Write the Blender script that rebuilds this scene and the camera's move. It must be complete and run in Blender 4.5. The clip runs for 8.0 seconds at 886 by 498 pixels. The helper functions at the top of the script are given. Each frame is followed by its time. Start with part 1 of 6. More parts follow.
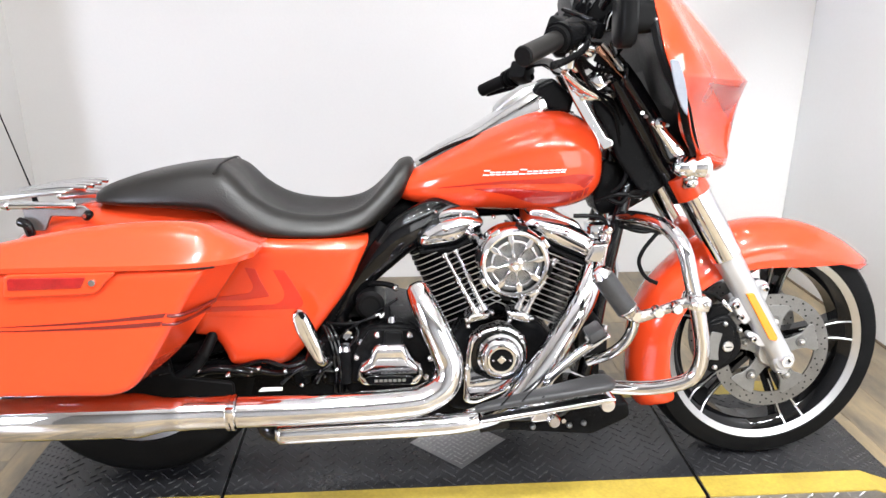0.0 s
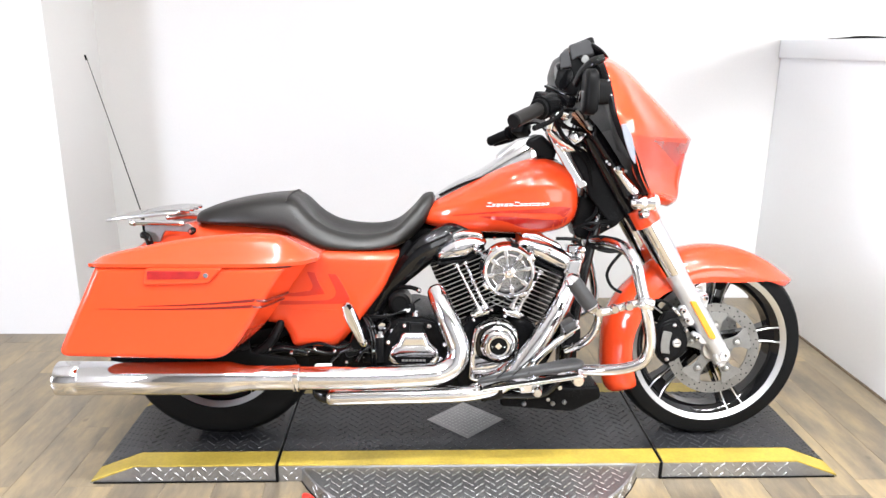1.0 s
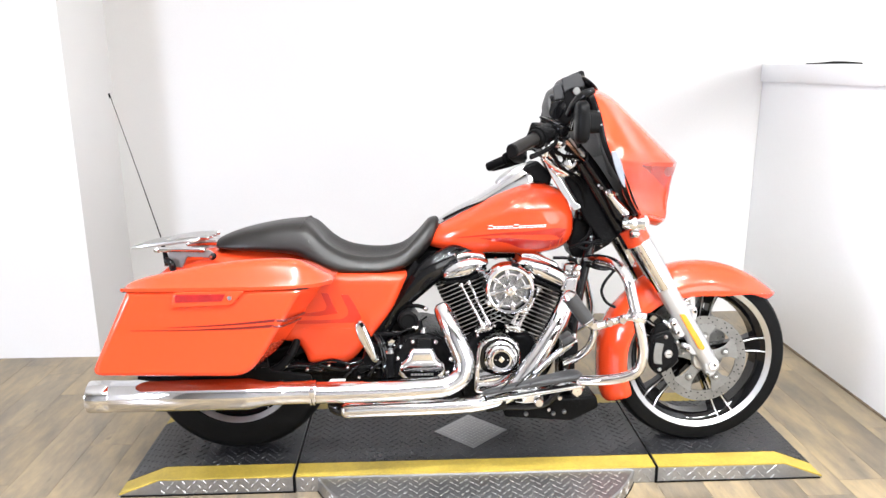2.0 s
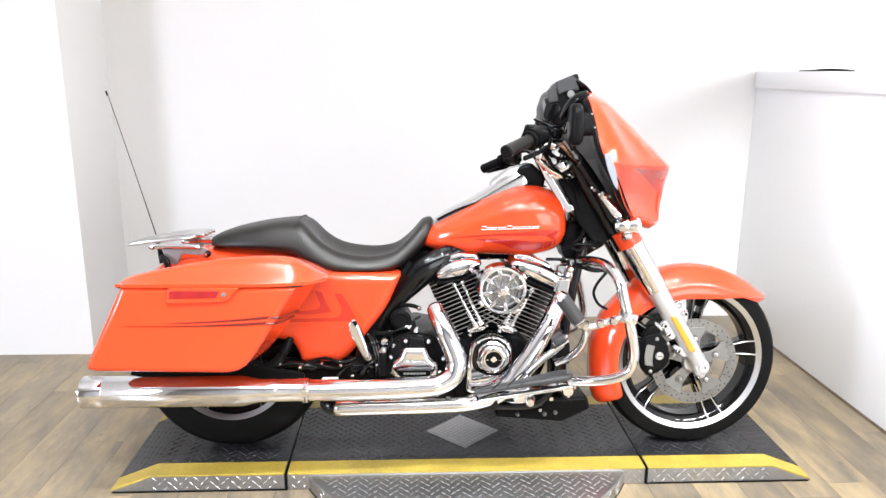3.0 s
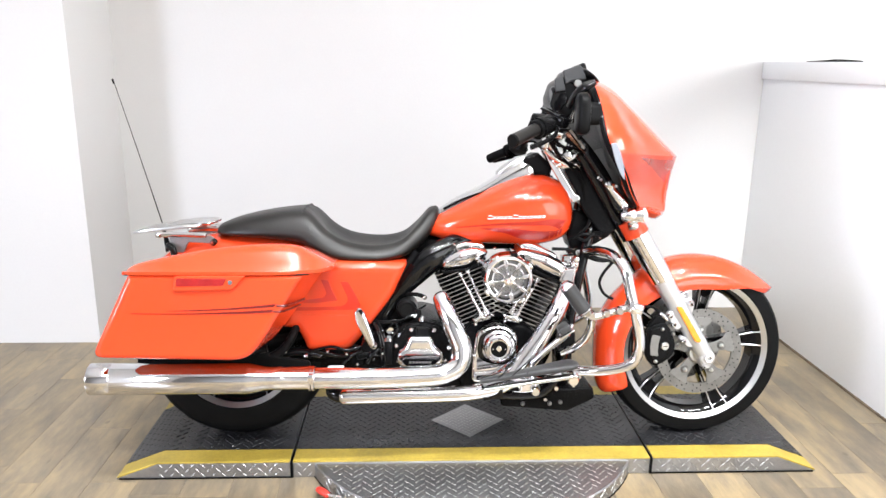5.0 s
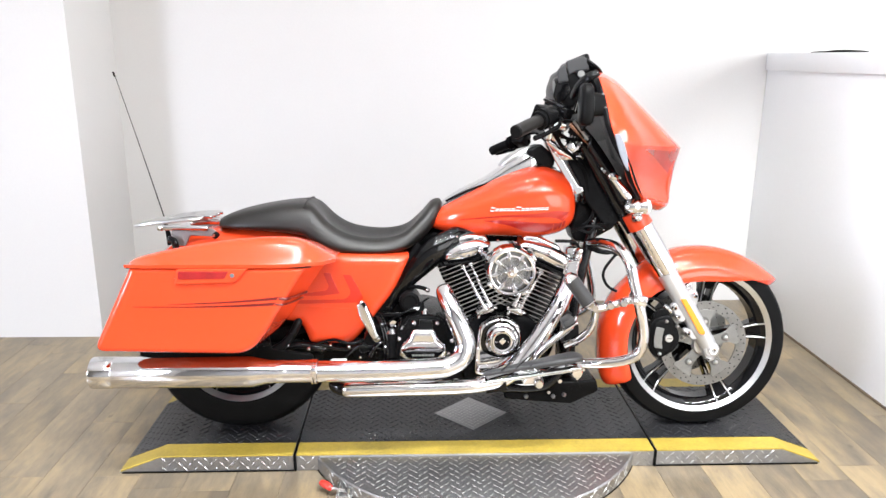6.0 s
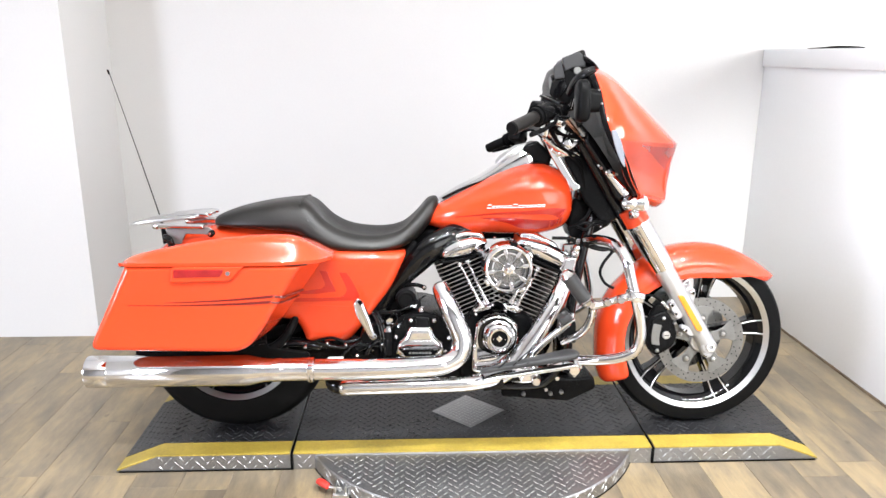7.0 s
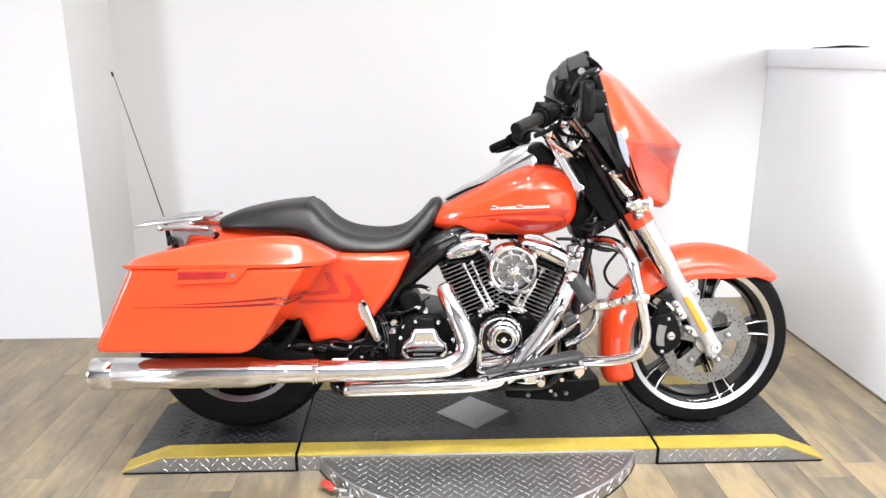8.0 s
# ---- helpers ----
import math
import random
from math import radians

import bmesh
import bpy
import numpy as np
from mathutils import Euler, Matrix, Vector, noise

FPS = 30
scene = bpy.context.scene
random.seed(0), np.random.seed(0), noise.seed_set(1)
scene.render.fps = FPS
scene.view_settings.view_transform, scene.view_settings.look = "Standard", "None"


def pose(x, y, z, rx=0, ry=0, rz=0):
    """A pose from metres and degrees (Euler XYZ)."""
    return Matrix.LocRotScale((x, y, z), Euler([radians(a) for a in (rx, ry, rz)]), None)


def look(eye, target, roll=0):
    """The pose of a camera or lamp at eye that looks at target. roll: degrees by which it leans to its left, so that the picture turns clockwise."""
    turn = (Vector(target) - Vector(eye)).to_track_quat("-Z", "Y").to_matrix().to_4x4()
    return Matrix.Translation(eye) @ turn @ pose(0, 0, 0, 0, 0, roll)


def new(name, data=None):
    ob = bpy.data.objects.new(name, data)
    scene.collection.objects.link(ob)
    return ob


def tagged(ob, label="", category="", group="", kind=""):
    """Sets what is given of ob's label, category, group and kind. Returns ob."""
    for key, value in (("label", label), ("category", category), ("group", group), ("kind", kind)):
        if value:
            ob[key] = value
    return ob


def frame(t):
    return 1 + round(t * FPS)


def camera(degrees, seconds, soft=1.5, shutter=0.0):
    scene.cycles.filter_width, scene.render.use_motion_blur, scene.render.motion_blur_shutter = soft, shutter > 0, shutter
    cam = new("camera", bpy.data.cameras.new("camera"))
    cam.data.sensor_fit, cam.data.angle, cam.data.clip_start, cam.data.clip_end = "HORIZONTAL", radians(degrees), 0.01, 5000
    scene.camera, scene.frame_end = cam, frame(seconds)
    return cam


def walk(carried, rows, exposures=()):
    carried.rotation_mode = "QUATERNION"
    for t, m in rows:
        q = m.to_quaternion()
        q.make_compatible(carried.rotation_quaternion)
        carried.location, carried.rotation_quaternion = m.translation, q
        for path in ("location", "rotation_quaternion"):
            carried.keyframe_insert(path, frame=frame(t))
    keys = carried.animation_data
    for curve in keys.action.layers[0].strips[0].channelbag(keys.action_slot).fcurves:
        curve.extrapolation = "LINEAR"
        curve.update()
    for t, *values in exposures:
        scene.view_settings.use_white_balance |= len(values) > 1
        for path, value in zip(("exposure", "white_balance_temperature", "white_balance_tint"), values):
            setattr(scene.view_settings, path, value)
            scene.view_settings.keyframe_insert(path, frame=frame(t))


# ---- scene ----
cam = camera(62.7, 8.0)
PATH = [
    (0, (-0.155, -1.678, 1.227), (-0.032, 0.21, 0.577), 0.1),
    (0.5, (-0.197, -1.974, 1.284), (-0.088, -0.078, 0.658), -1.0),
    (1, (-0.169, -2.214, 1.316), (-0.098, -0.29, 0.776), 0.7),
    (1.5, (-0.169, -2.32, 1.346), (-0.106, -0.387, 0.836), 0.2),
    (2, (-0.203, -2.359, 1.361), (-0.12, -0.421, 0.872), -0.2),
    (2.2, (-0.186, -2.374, 1.353), (-0.11, -0.438, 0.857), 0.2),
    (3.5, (-0.203, -2.379, 1.352), (-0.102, -0.438, 0.883), 0.6),
    (4, (-0.202, -2.381, 1.347), (-0.111, -0.441, 0.871), 0.6),
    (4.5, (-0.195, -2.38, 1.347), (-0.1, -0.441, 0.867), 0.7),
    (5, (-0.205, -2.38, 1.343), (-0.12, -0.445, 0.844), 0.7),
    (6.5, (-0.206, -2.367, 1.33), (-0.126, -0.436, 0.816), 0.4),
    (7, (-0.201, -2.366, 1.328), (-0.117, -0.436, 0.811), 0.3),
    (7.5, (-0.206, -2.361, 1.329), (-0.127, -0.433, 0.803), 0.2),
    (8, (-0.205, -2.363, 1.33), (-0.129, -0.432, 0.814), 0.1),
]
EXPOSURES = [(0, 0.01), (0.5, 0.10), (1, 0.18), (2, 0.18), (4, 0.11), (6.5, 0.05), (8, 0.05)]
walk(cam, [(t, look(eye, target, roll)) for t, eye, target, roll in PATH], EXPOSURES)

# ---- light ----
world = bpy.data.worlds.new("room_air")
scene.world = world
world.use_nodes = True
world.node_tree.nodes["Background"].inputs[0].default_value = (0.75, 0.85, 1.0, 1)
world.node_tree.nodes["Background"].inputs[1].default_value = 0.05


def area(name, eye, target, w, h, watts, colour=(1, 1, 1), shape="RECTANGLE", spread_deg=180):
    data = bpy.data.lights.new(name, "AREA")
    data.shape, data.size, data.size_y, data.energy, data.color = shape, w, h, watts, colour
    ob = new(name, data)
    ob.matrix_world = look(eye, target)
    data.spread = radians(spread_deg)
    return ob


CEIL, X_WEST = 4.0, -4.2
# Unseen ceiling lamps; the strip row reaches east to brighten the wall jog.
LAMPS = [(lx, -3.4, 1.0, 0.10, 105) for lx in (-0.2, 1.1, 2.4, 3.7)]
LAMPS += [(lx, ly, 0.11, 0.11, watts) for ly, watts in ((-1.9, 26), (-0.1, 3)) for lx in (-0.9, -0.35, 0.2, 0.75, 1.3)]
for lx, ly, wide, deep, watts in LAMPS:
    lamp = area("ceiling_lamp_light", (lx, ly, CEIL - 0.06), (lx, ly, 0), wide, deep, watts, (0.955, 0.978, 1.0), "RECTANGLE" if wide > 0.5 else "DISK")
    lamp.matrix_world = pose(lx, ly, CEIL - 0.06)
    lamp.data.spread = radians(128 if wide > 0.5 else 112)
# Unseen west source, added to cool and brighten the partition and right floor.
area("west_cool_light", (X_WEST + 0.05, -3.0, 1.5), (1.6, 0.1, 0.5), 1.6, 1.6, 270, (0.78, 0.83, 1.0))
# Unseen soft panel behind the camera, added to lift wall, bike and chrome.
area("front_fill_light", (2.1, -5.12, 1.55), (0.2, 0.2, 0.9), 4.4, 2.5, 105, (0.96, 0.98, 1.0), "RECTANGLE", 140)
# Unseen east source, added for paint glints and the jog's side face.
area("east_fill_light", (4.35, -1.5, 1.75), (-1.4, 0.3, 0.7), 2.4, 1.7, 250, (0.95, 0.98, 1.0))
spot = bpy.data.lights.new("studio_spot_light", "SPOT")
spot.energy, spot.spot_size, spot.spot_blend, spot.shadow_soft_size, spot.color = 950, radians(19), 1.0, 0.08, (0.96, 0.98, 1.0)
new("studio_spot_light", spot).matrix_world = look((0.4, -3.9, 2.6), (1.65, 0.48, 0.78))

# ---- materials ----
def material(name, base, rough=0.5, metal=0.0, coat=0.0, var=0.08, scale=6.0, grain=60.0, bump=0.0, rvar=0.1,
             by_object=0.0, coords="Object", stretch=(1, 1, 1), dark=None, spec=0.5):
    """A surface with variation at two scales: broad blotches and fine grain, in colour, gloss and relief."""
    m = bpy.data.materials.new(name)
    m.use_nodes = True
    nt = m.node_tree
    N, Lk = nt.nodes, nt.links
    b = N["Principled BSDF"]
    b.inputs["Metallic"].default_value = metal
    b.inputs["Coat Weight"].default_value = coat
    b.inputs["Specular IOR Level"].default_value = spec
    b.inputs["Coat Roughness"].default_value = 0.03
    tc = N.new("ShaderNodeTexCoord")
    mp = N.new("ShaderNodeMapping")
    mp.inputs["Scale"].default_value = stretch
    Lk.new(tc.outputs[coords], mp.inputs[0])
    big, fine = N.new("ShaderNodeTexNoise"), N.new("ShaderNodeTexNoise")
    for n, s, d in ((big, scale, 4), (fine, grain, 3)):
        n.inputs["Scale"].default_value = s
        n.inputs["Detail"].default_value = d
        Lk.new(mp.outputs[0], n.inputs["Vector"])
    mix = N.new("ShaderNodeMath")
    mix.operation = "MULTIPLY_ADD"
    mix.inputs[1].default_value = 0.6
    Lk.new(big.outputs[0], mix.inputs[0])
    half = N.new("ShaderNodeMath")
    half.operation = "MULTIPLY"
    half.inputs[1].default_value = 0.4
    Lk.new(fine.outputs[0], half.inputs[0])
    Lk.new(half.outputs[0], mix.inputs[2])
    ramp = N.new("ShaderNodeValToRGB")
    lo = dark if dark else tuple(max(0, c * (1 - var)) for c in base)
    hi = tuple(min(1, c * (1 + var)) for c in base)
    ramp.color_ramp.elements[0].position, ramp.color_ramp.elements[0].color = 0.3, (*lo, 1)
    ramp.color_ramp.elements[1].position, ramp.color_ramp.elements[1].color = 0.7, (*hi, 1)
    Lk.new(mix.outputs[0], ramp.inputs[0])
    col = ramp.outputs[0]
    if by_object:
        info, hsv = N.new("ShaderNodeObjectInfo"), N.new("ShaderNodeHueSaturation")
        rng = N.new("ShaderNodeMapRange")
        rng.inputs[3].default_value, rng.inputs[4].default_value = 1 - by_object, 1 + by_object
        Lk.new(info.outputs["Random"], rng.inputs[0])
        Lk.new(rng.outputs[0], hsv.inputs["Value"])
        Lk.new(col, hsv.inputs["Color"])
        col = hsv.outputs[0]
    Lk.new(col, b.inputs["Base Color"])
    rr = N.new("ShaderNodeMapRange")
    rr.inputs[1].default_value, rr.inputs[2].default_value = 0.3, 0.7
    rr.inputs[3].default_value, rr.inputs[4].default_value = max(0.01, rough * (1 - rvar)), min(1, rough * (1 + rvar))
    Lk.new(mix.outputs[0], rr.inputs[0])
    Lk.new(rr.outputs[0], b.inputs["Roughness"])
    if bump:
        bp = N.new("ShaderNodeBump")
        bp.inputs["Strength"].default_value = 0.5
        bp.inputs["Distance"].default_value = bump
        Lk.new(fine.outputs[0], bp.inputs["Height"])
        Lk.new(bp.outputs[0], b.inputs["Normal"])
    return m


ORANGE = material("orange_paint", (0.65, 0.052, 0.013), 0.22, 0.0, 0.8, 0.06, 3, 400, 0.0, spec=0.2)
DEEP_ORANGE = material("deep_orange_paint", (0.46, 0.019, 0.006), 0.22, 0.0, 1.0, 0.06, 3, 400, 0.0, spec=0.35)
STRIPE = material("dark_red_stripe_paint", (0.34, 0.012, 0.006), 0.25, 0.0, 0.5, 0.12, 12, 300)
PIN = material("maroon_pinstripe_paint", (0.13, 0.010, 0.008), 0.25, 0.0, 0.8, 0.12, 12, 300)
CHROME = material("chrome", (0.73, 0.73, 0.745), 0.055, 1.0, 0.0, 0.04, 5, 80, 0.0, 0.4)
SLIDER = material("silver_painted_alloy", (0.48, 0.48, 0.49), 0.38, 0.55, 0.3, 0.05, 9, 260, 0.0001)
SATIN = material("satin_aluminium", (0.58, 0.58, 0.58), 0.33, 1.0, 0.0, 0.06, 8, 250, 0.0002)
STEEL = material("brushed_steel", (0.60, 0.60, 0.59), 0.30, 1.0, 0.0, 0.10, 20, 300, 0.0002)
BLACK = material("gloss_black_paint", (0.003, 0.003, 0.0034), 0.05, 0.0, 0.02, 0.25, 8, 200, spec=0.32)
SATIN_BLACK = material("satin_black_metal", (0.0050, 0.0050, 0.0053), 0.26, 0.0, 0.0, 0.3, 12, 180, 0.0004, spec=0.055)
# Lighter grey puts the dash hood's reflections into its colour.
DASH_SHEEN = material("black_plastic_painted_sheen", (0.035, 0.035, 0.037), 0.42, 0.0, 0.0, 0.15, 10, 500, 0.0004, spec=0.3)
PLASTIC = material("black_grained_plastic", (0.0065, 0.0065, 0.0068), 0.30, 0.0, 0.0, 0.2, 10, 500, 0.0004, spec=0.06)
RUBBER = material("black_rubber", (0.0055, 0.0055, 0.0057), 0.5, 0.0, 0.0, 0.3, 10, 160, 0.0006, spec=0.06)
LEATHER = material("black_seat_vinyl", (0.0075, 0.0066, 0.0058), 0.41, 0.0, 0.0, 0.4, 9, 300, 0.0010, 0.3, spec=0.44)
RED_LENS = material("red_lens", (0.27, 0.009, 0.009), 0.15, 0.0, 0.8, 0.2, 30, 300)
AMBER = material("amber_reflector", (0.90, 0.24, 0.006), 0.25, 0.0, 0.6, 0.1, 40, 500)
SMOKE = material("smoked_clear_plastic", (0.25, 0.28, 0.34), 0.08, 0.0, 0.8, 0.1, 20, 200)
LENS = material("clear_lens", (0.75, 0.75, 0.75), 0.1, 0.3, 0.8, 0.1, 40, 300)
WHITE_WALL = material("white_wall_paint", (0.655, 0.65, 0.645), 0.6, 0, 0, 0.025, 0.9, 90, 0.0006)
WHITE_PANEL = material("white_panel", (0.83, 0.84, 0.86), 0.35, 0, 0, 0.02, 1.2, 60, 0.0003)
CEILING = material("ceiling_white", (0.78, 0.78, 0.77), 0.8, 0, 0, 0.04, 1.5, 40, 0.001)
MAT = material("ribbed_rubber_mat", (0.017, 0.017, 0.0185), 0.34, 0, 0, 0.5, 4, 90, 0.0006, 0.35, spec=0.36)
GRIP = material("dark_grip_rubber", (0.012, 0.011, 0.0105), 0.36, 0, 0, 0.2, 14, 160, 0.0004, spec=0.3)
PAD = material("grey_rubber_pad", (0.032, 0.032, 0.033), 0.42, 0, 0, 0.2, 14, 160, 0.0005, spec=0.35)
YELLOW = material("yellow_safety_paint", (0.36, 0.262, 0.042), 0.5, 0, 0, 0.30, 9, 120, 0.0006)
PLATE = material("tread_plate", (0.37, 0.37, 0.373), 0.46, 1.0, 0, 0.20, 7, 120, 0.0004)
TREAD = material("polished_tread", (0.52, 0.52, 0.52), 0.40, 1.0, 0, 0.12, 9, 160)
RED_GRIP = material("red_grip_vinyl", (0.55, 0.03, 0.02), 0.4, 0, 0.2, 0.15, 30, 200)
CAST = material("cast_alloy", (0.24, 0.24, 0.235), 0.5, 1.0, 0.0, 0.15, 30, 200, 0.0004)
DISC_STEEL = material("ground_disc_steel", (0.20, 0.198, 0.192), 0.42, 1.0, 0.0, 0.25, 25, 260, 0.0002)
GREY_WALL = material("grey_back_wall", (0.28, 0.28, 0.285), 0.7, 0, 0, 0.05, 1.0, 60, 0.0006)
EMBLEM = material("bright_emblem", (0.82, 0.82, 0.80), 0.3, 0, 0.3, 0.06, 40, 300)


# ---- mesh helpers ----
def mesh_of(name, bm, mat, sharp=38):
    bmesh.ops.recalc_face_normals(bm, faces=bm.faces[:])
    for f in bm.faces:
        f.smooth = True
    for e in bm.edges:
        if len(e.link_faces) == 2 and e.calc_face_angle(0) > radians(sharp):
            e.smooth = False
    me = bpy.data.meshes.new(name)
    bm.to_mesh(me)
    bm.free()
    me.materials.append(mat)
    return me


def part(name, bm, mat, parent, label="", sharp=38):
    ob = new(name, mesh_of(name, bm, mat, sharp))
    ob.parent = parent
    if label:
        tagged(ob, label)
    return ob


def holder(name, parent=None):
    """An empty that gathers the pieces of one part; it hangs from the thing itself."""
    while parent and parent.parent:
        parent = parent.parent
    ob = new(name)
    ob.parent = parent
    return ob


def rings(bm, loops, closed=True, caps=True, wrap=False):
    """Skin a row of loops, each with the same number of points."""
    vs = [[bm.verts.new(p) for p in lp] for lp in loops]
    n = len(vs[0])
    pairs = list(zip(vs, vs[1:])) + ([(vs[-1], vs[0])] if wrap else [])
    for a, b in pairs:
        for i in range(n if closed else n - 1):
            j = (i + 1) % n
            bm.faces.new((a[i], a[j], b[j], b[i]))
    if caps and closed and not wrap:
        bm.faces.new(vs[0])
        bm.faces.new(vs[-1][::-1])
    return bm


def fillet(pts, r, seg=4):
    """Round the corners of a flat outline; r may be one radius or one a corner."""
    out, n = [], len(pts)
    for i, p in enumerate(pts):
        ri = r[i] if isinstance(r, (list, tuple)) else r
        p, a, b = Vector(p), Vector(pts[i - 1]), Vector(pts[(i + 1) % n])
        da, db = min(ri, (a - p).length * 0.48), min(ri, (b - p).length * 0.48)
        s, e = p + (a - p).normalized() * da, p + (b - p).normalized() * db
        for k in range(seg + 1):
            t = k / seg
            out.append(s * (1 - t) ** 2 + p * 2 * t * (1 - t) + e * t * t)
    return out


def inset(pts, d):
    """Move a flat outline inwards by d."""
    n = len(pts)
    area2 = sum(pts[i - 1].x * pts[i].y - pts[i].x * pts[i - 1].y for i in range(n))
    sgn = 1 if area2 > 0 else -1
    out = []
    for i, p in enumerate(pts):
        t = pts[(i + 1) % n] - pts[i - 1]
        t = t.normalized() if t.length > 1e-9 else Vector((1, 0))
        out.append(p + Vector((-t.y, t.x)) * d * sgn)
    return out


def shrink(pts, d):
    """Move each side of a flat outline inwards by d, corners kept sharp."""
    P = [Vector(p) for p in pts]
    n = len(P)
    sgn = 1 if sum(P[i - 1].x * P[i].y - P[i].x * P[i - 1].y for i in range(n)) > 0 else -1
    out = []
    for i in range(n):
        u, v = (P[i] - P[i - 1]).normalized(), (P[(i + 1) % n] - P[i]).normalized()
        a, b = Vector((-u.y, u.x)) * sgn, Vector((-v.y, v.x)) * sgn
        m = a + b
        k = max(m.dot(a), 0.35)
        out.append(P[i] + m * (d / k))
    return out


def rim_line(pts, corner, d, seg):
    cs = [max(c - d, 0.0008) for c in corner] if isinstance(corner, (list, tuple)) else max(corner - d, 0.0008)
    return fillet(shrink(pts, d), cs, seg)


def slab(outline, y0, y1, r=0.006, corner=0.02, seg=4, inner=None, both=True, steps=4):
    """A plate with the given x-z outline between y0 and y1, its edges rounded by r. inner: another outline at y0."""
    src = inner or outline
    d = 1 if y1 > y0 else -1
    loops = []
    if both:
        loops.append([(p.x, y0, p.y) for p in rim_line(src, corner, r * 1.25 + 0.0006, seg)])
        for k in range(steps + 1):
            u = math.pi / 2 * k / steps
            loops.append([(p.x, y0 + d * r * (1 - math.cos(u)), p.y) for p in rim_line(src, corner, r * (1 - math.sin(u)), seg)])
    else:
        loops.append([(p.x, y0, p.y) for p in rim_line(src, corner, 0, seg)])
    for k in range(steps + 1):
        u = math.pi / 2 * k / steps
        loops.append([(p.x, y1 - d * r * (1 - math.sin(u)), p.y) for p in rim_line(outline, corner, r * (1 - math.cos(u)), seg)])
    loops.append([(p.x, y1, p.y) for p in rim_line(outline, corner, r * 1.25 + 0.0006, seg)])
    return rings(bmesh.new(), loops)


def catmull(pts, seg=6, extra=None):
    """A smooth line through the points (and numbers that ride along)."""
    P = [Vector(p) for p in pts]
    out, ex = [], []
    n = len(P)
    for i in range(n - 1):
        p0, p1, p2, p3 = P[max(i - 1, 0)], P[i], P[i + 1], P[min(i + 2, n - 1)]
        for k in range(seg):
            t = k / seg
            out.append(0.5 * (2 * p1 + (p2 - p0) * t + (2 * p0 - 5 * p1 + 4 * p2 - p3) * t * t + (3 * p1 - p0 - 3 * p2 + p3) * t ** 3))
            if extra:
                ex.append(extra[i] * (1 - t) + extra[i + 1] * t)
    out.append(P[-1])
    if extra:
        ex.append(extra[-1])
    return (out, ex) if extra else out


def tube(pts, r, n=12, seg=6, bm=None, flat=1.0, dome=False):
    """A round bar along a smooth line; r: one radius, or one a point. flat squashes it across."""
    bm = bm or bmesh.new()
    radii = list(r) if isinstance(r, (list, tuple)) else [r] * len(pts)
    line, rad = catmull(pts, seg, radii) if len(pts) > 2 else ([Vector(p) for p in pts], radii)
    if dome:
        t0, t1 = (line[0] - line[1]).normalized(), (line[-1] - line[-2]).normalized()
        a, b, ra, rb = line[0], line[-1], rad[0], rad[-1]
        line = [a + t0 * ra * 0.5, a + t0 * ra * 0.35] + line + [b + t1 * rb * 0.35, b + t1 * rb * 0.5]
        rad = [ra * 0.3, ra * 0.75] + rad + [rb * 0.75, rb * 0.3]
    tan = [(line[min(i + 1, len(line) - 1)] - line[max(i - 1, 0)]).normalized() for i in range(len(line))]
    up = Vector((0, 0, 1)) if abs(tan[0].z) < 0.9 else Vector((1, 0, 0))
    u = tan[0].cross(up).normalized()
    loops = []
    for p, t, q in zip(line, tan, rad):
        u = (u - t * u.dot(t)).normalized()
        v = t.cross(u)
        loops.append([p + u * math.cos(2 * math.pi * k / n) * q * flat + v * math.sin(2 * math.pi * k / n) * q for k in range(n)])
    return rings(bm, loops)


def lathe(profile, cx, cz, n=48, bm=None, wrap=False, caps=False):
    """Turn a profile of (radius, y) round the line along y through (cx, cz)."""
    bm = bm or bmesh.new()
    loops = [[(cx + math.cos(2 * math.pi * k / n) * r, y, cz + math.sin(2 * math.pi * k / n) * r) for k in range(n)] for r, y in profile]
    return rings(bm, loops, caps=caps, wrap=wrap)


def lathe_x(profile, cy, cz, n=32, bm=None, wrap=False, caps=False):
    """Turn a profile of (radius, x) round the line along x through (cy, cz)."""
    loops = [[(x, cy + math.cos(2 * math.pi * k / n) * r, cz + math.sin(2 * math.pi * k / n) * r) for k in range(n)] for r, x in profile]
    return rings(bm or bmesh.new(), loops, caps=caps, wrap=wrap)


def box(x0, x1, y0, y1, z0, z1, r=0.004, bm=None):
    bm = bm or bmesh.new()
    got = bmesh.ops.create_cube(bm, size=1)["verts"]
    for v in got:
        v.co = Vector(((x0 + x1) / 2 + v.co.x * (x1 - x0), (y0 + y1) / 2 + v.co.y * (y1 - y0), (z0 + z1) / 2 + v.co.z * (z1 - z0)))
    if r:
        es = list({e for v in got for e in v.link_edges})
        bmesh.ops.bevel(bm, geom=es, offset=r, segments=2, affect="EDGES", profile=0.5)
    return bm


def spread(bm, m):
    bmesh.ops.transform(bm, matrix=m, verts=bm.verts[:])
    return bm


def hull(sections, n=28, power=2.6, bm=None):
    """Skin over rounded cross-sections along x: (x, half width, bottom z, top z[, power])."""
    loops = []
    for s in sections:
        x, w, z0, z1 = s[:4]
        pw = s[4] if len(s) > 4 else power
        zc, hz = (z0 + z1) / 2, (z1 - z0) / 2
        lp = []
        for k in range(n):
            a = 2 * math.pi * k / n
            c, d = math.cos(a), math.sin(a)
            lp.append((x, math.copysign(abs(c) ** (2 / pw), c) * w, zc + math.copysign(abs(d) ** (2 / pw), d) * hz))
        loops.append(lp)
    return rings(bm or bmesh.new(), loops)


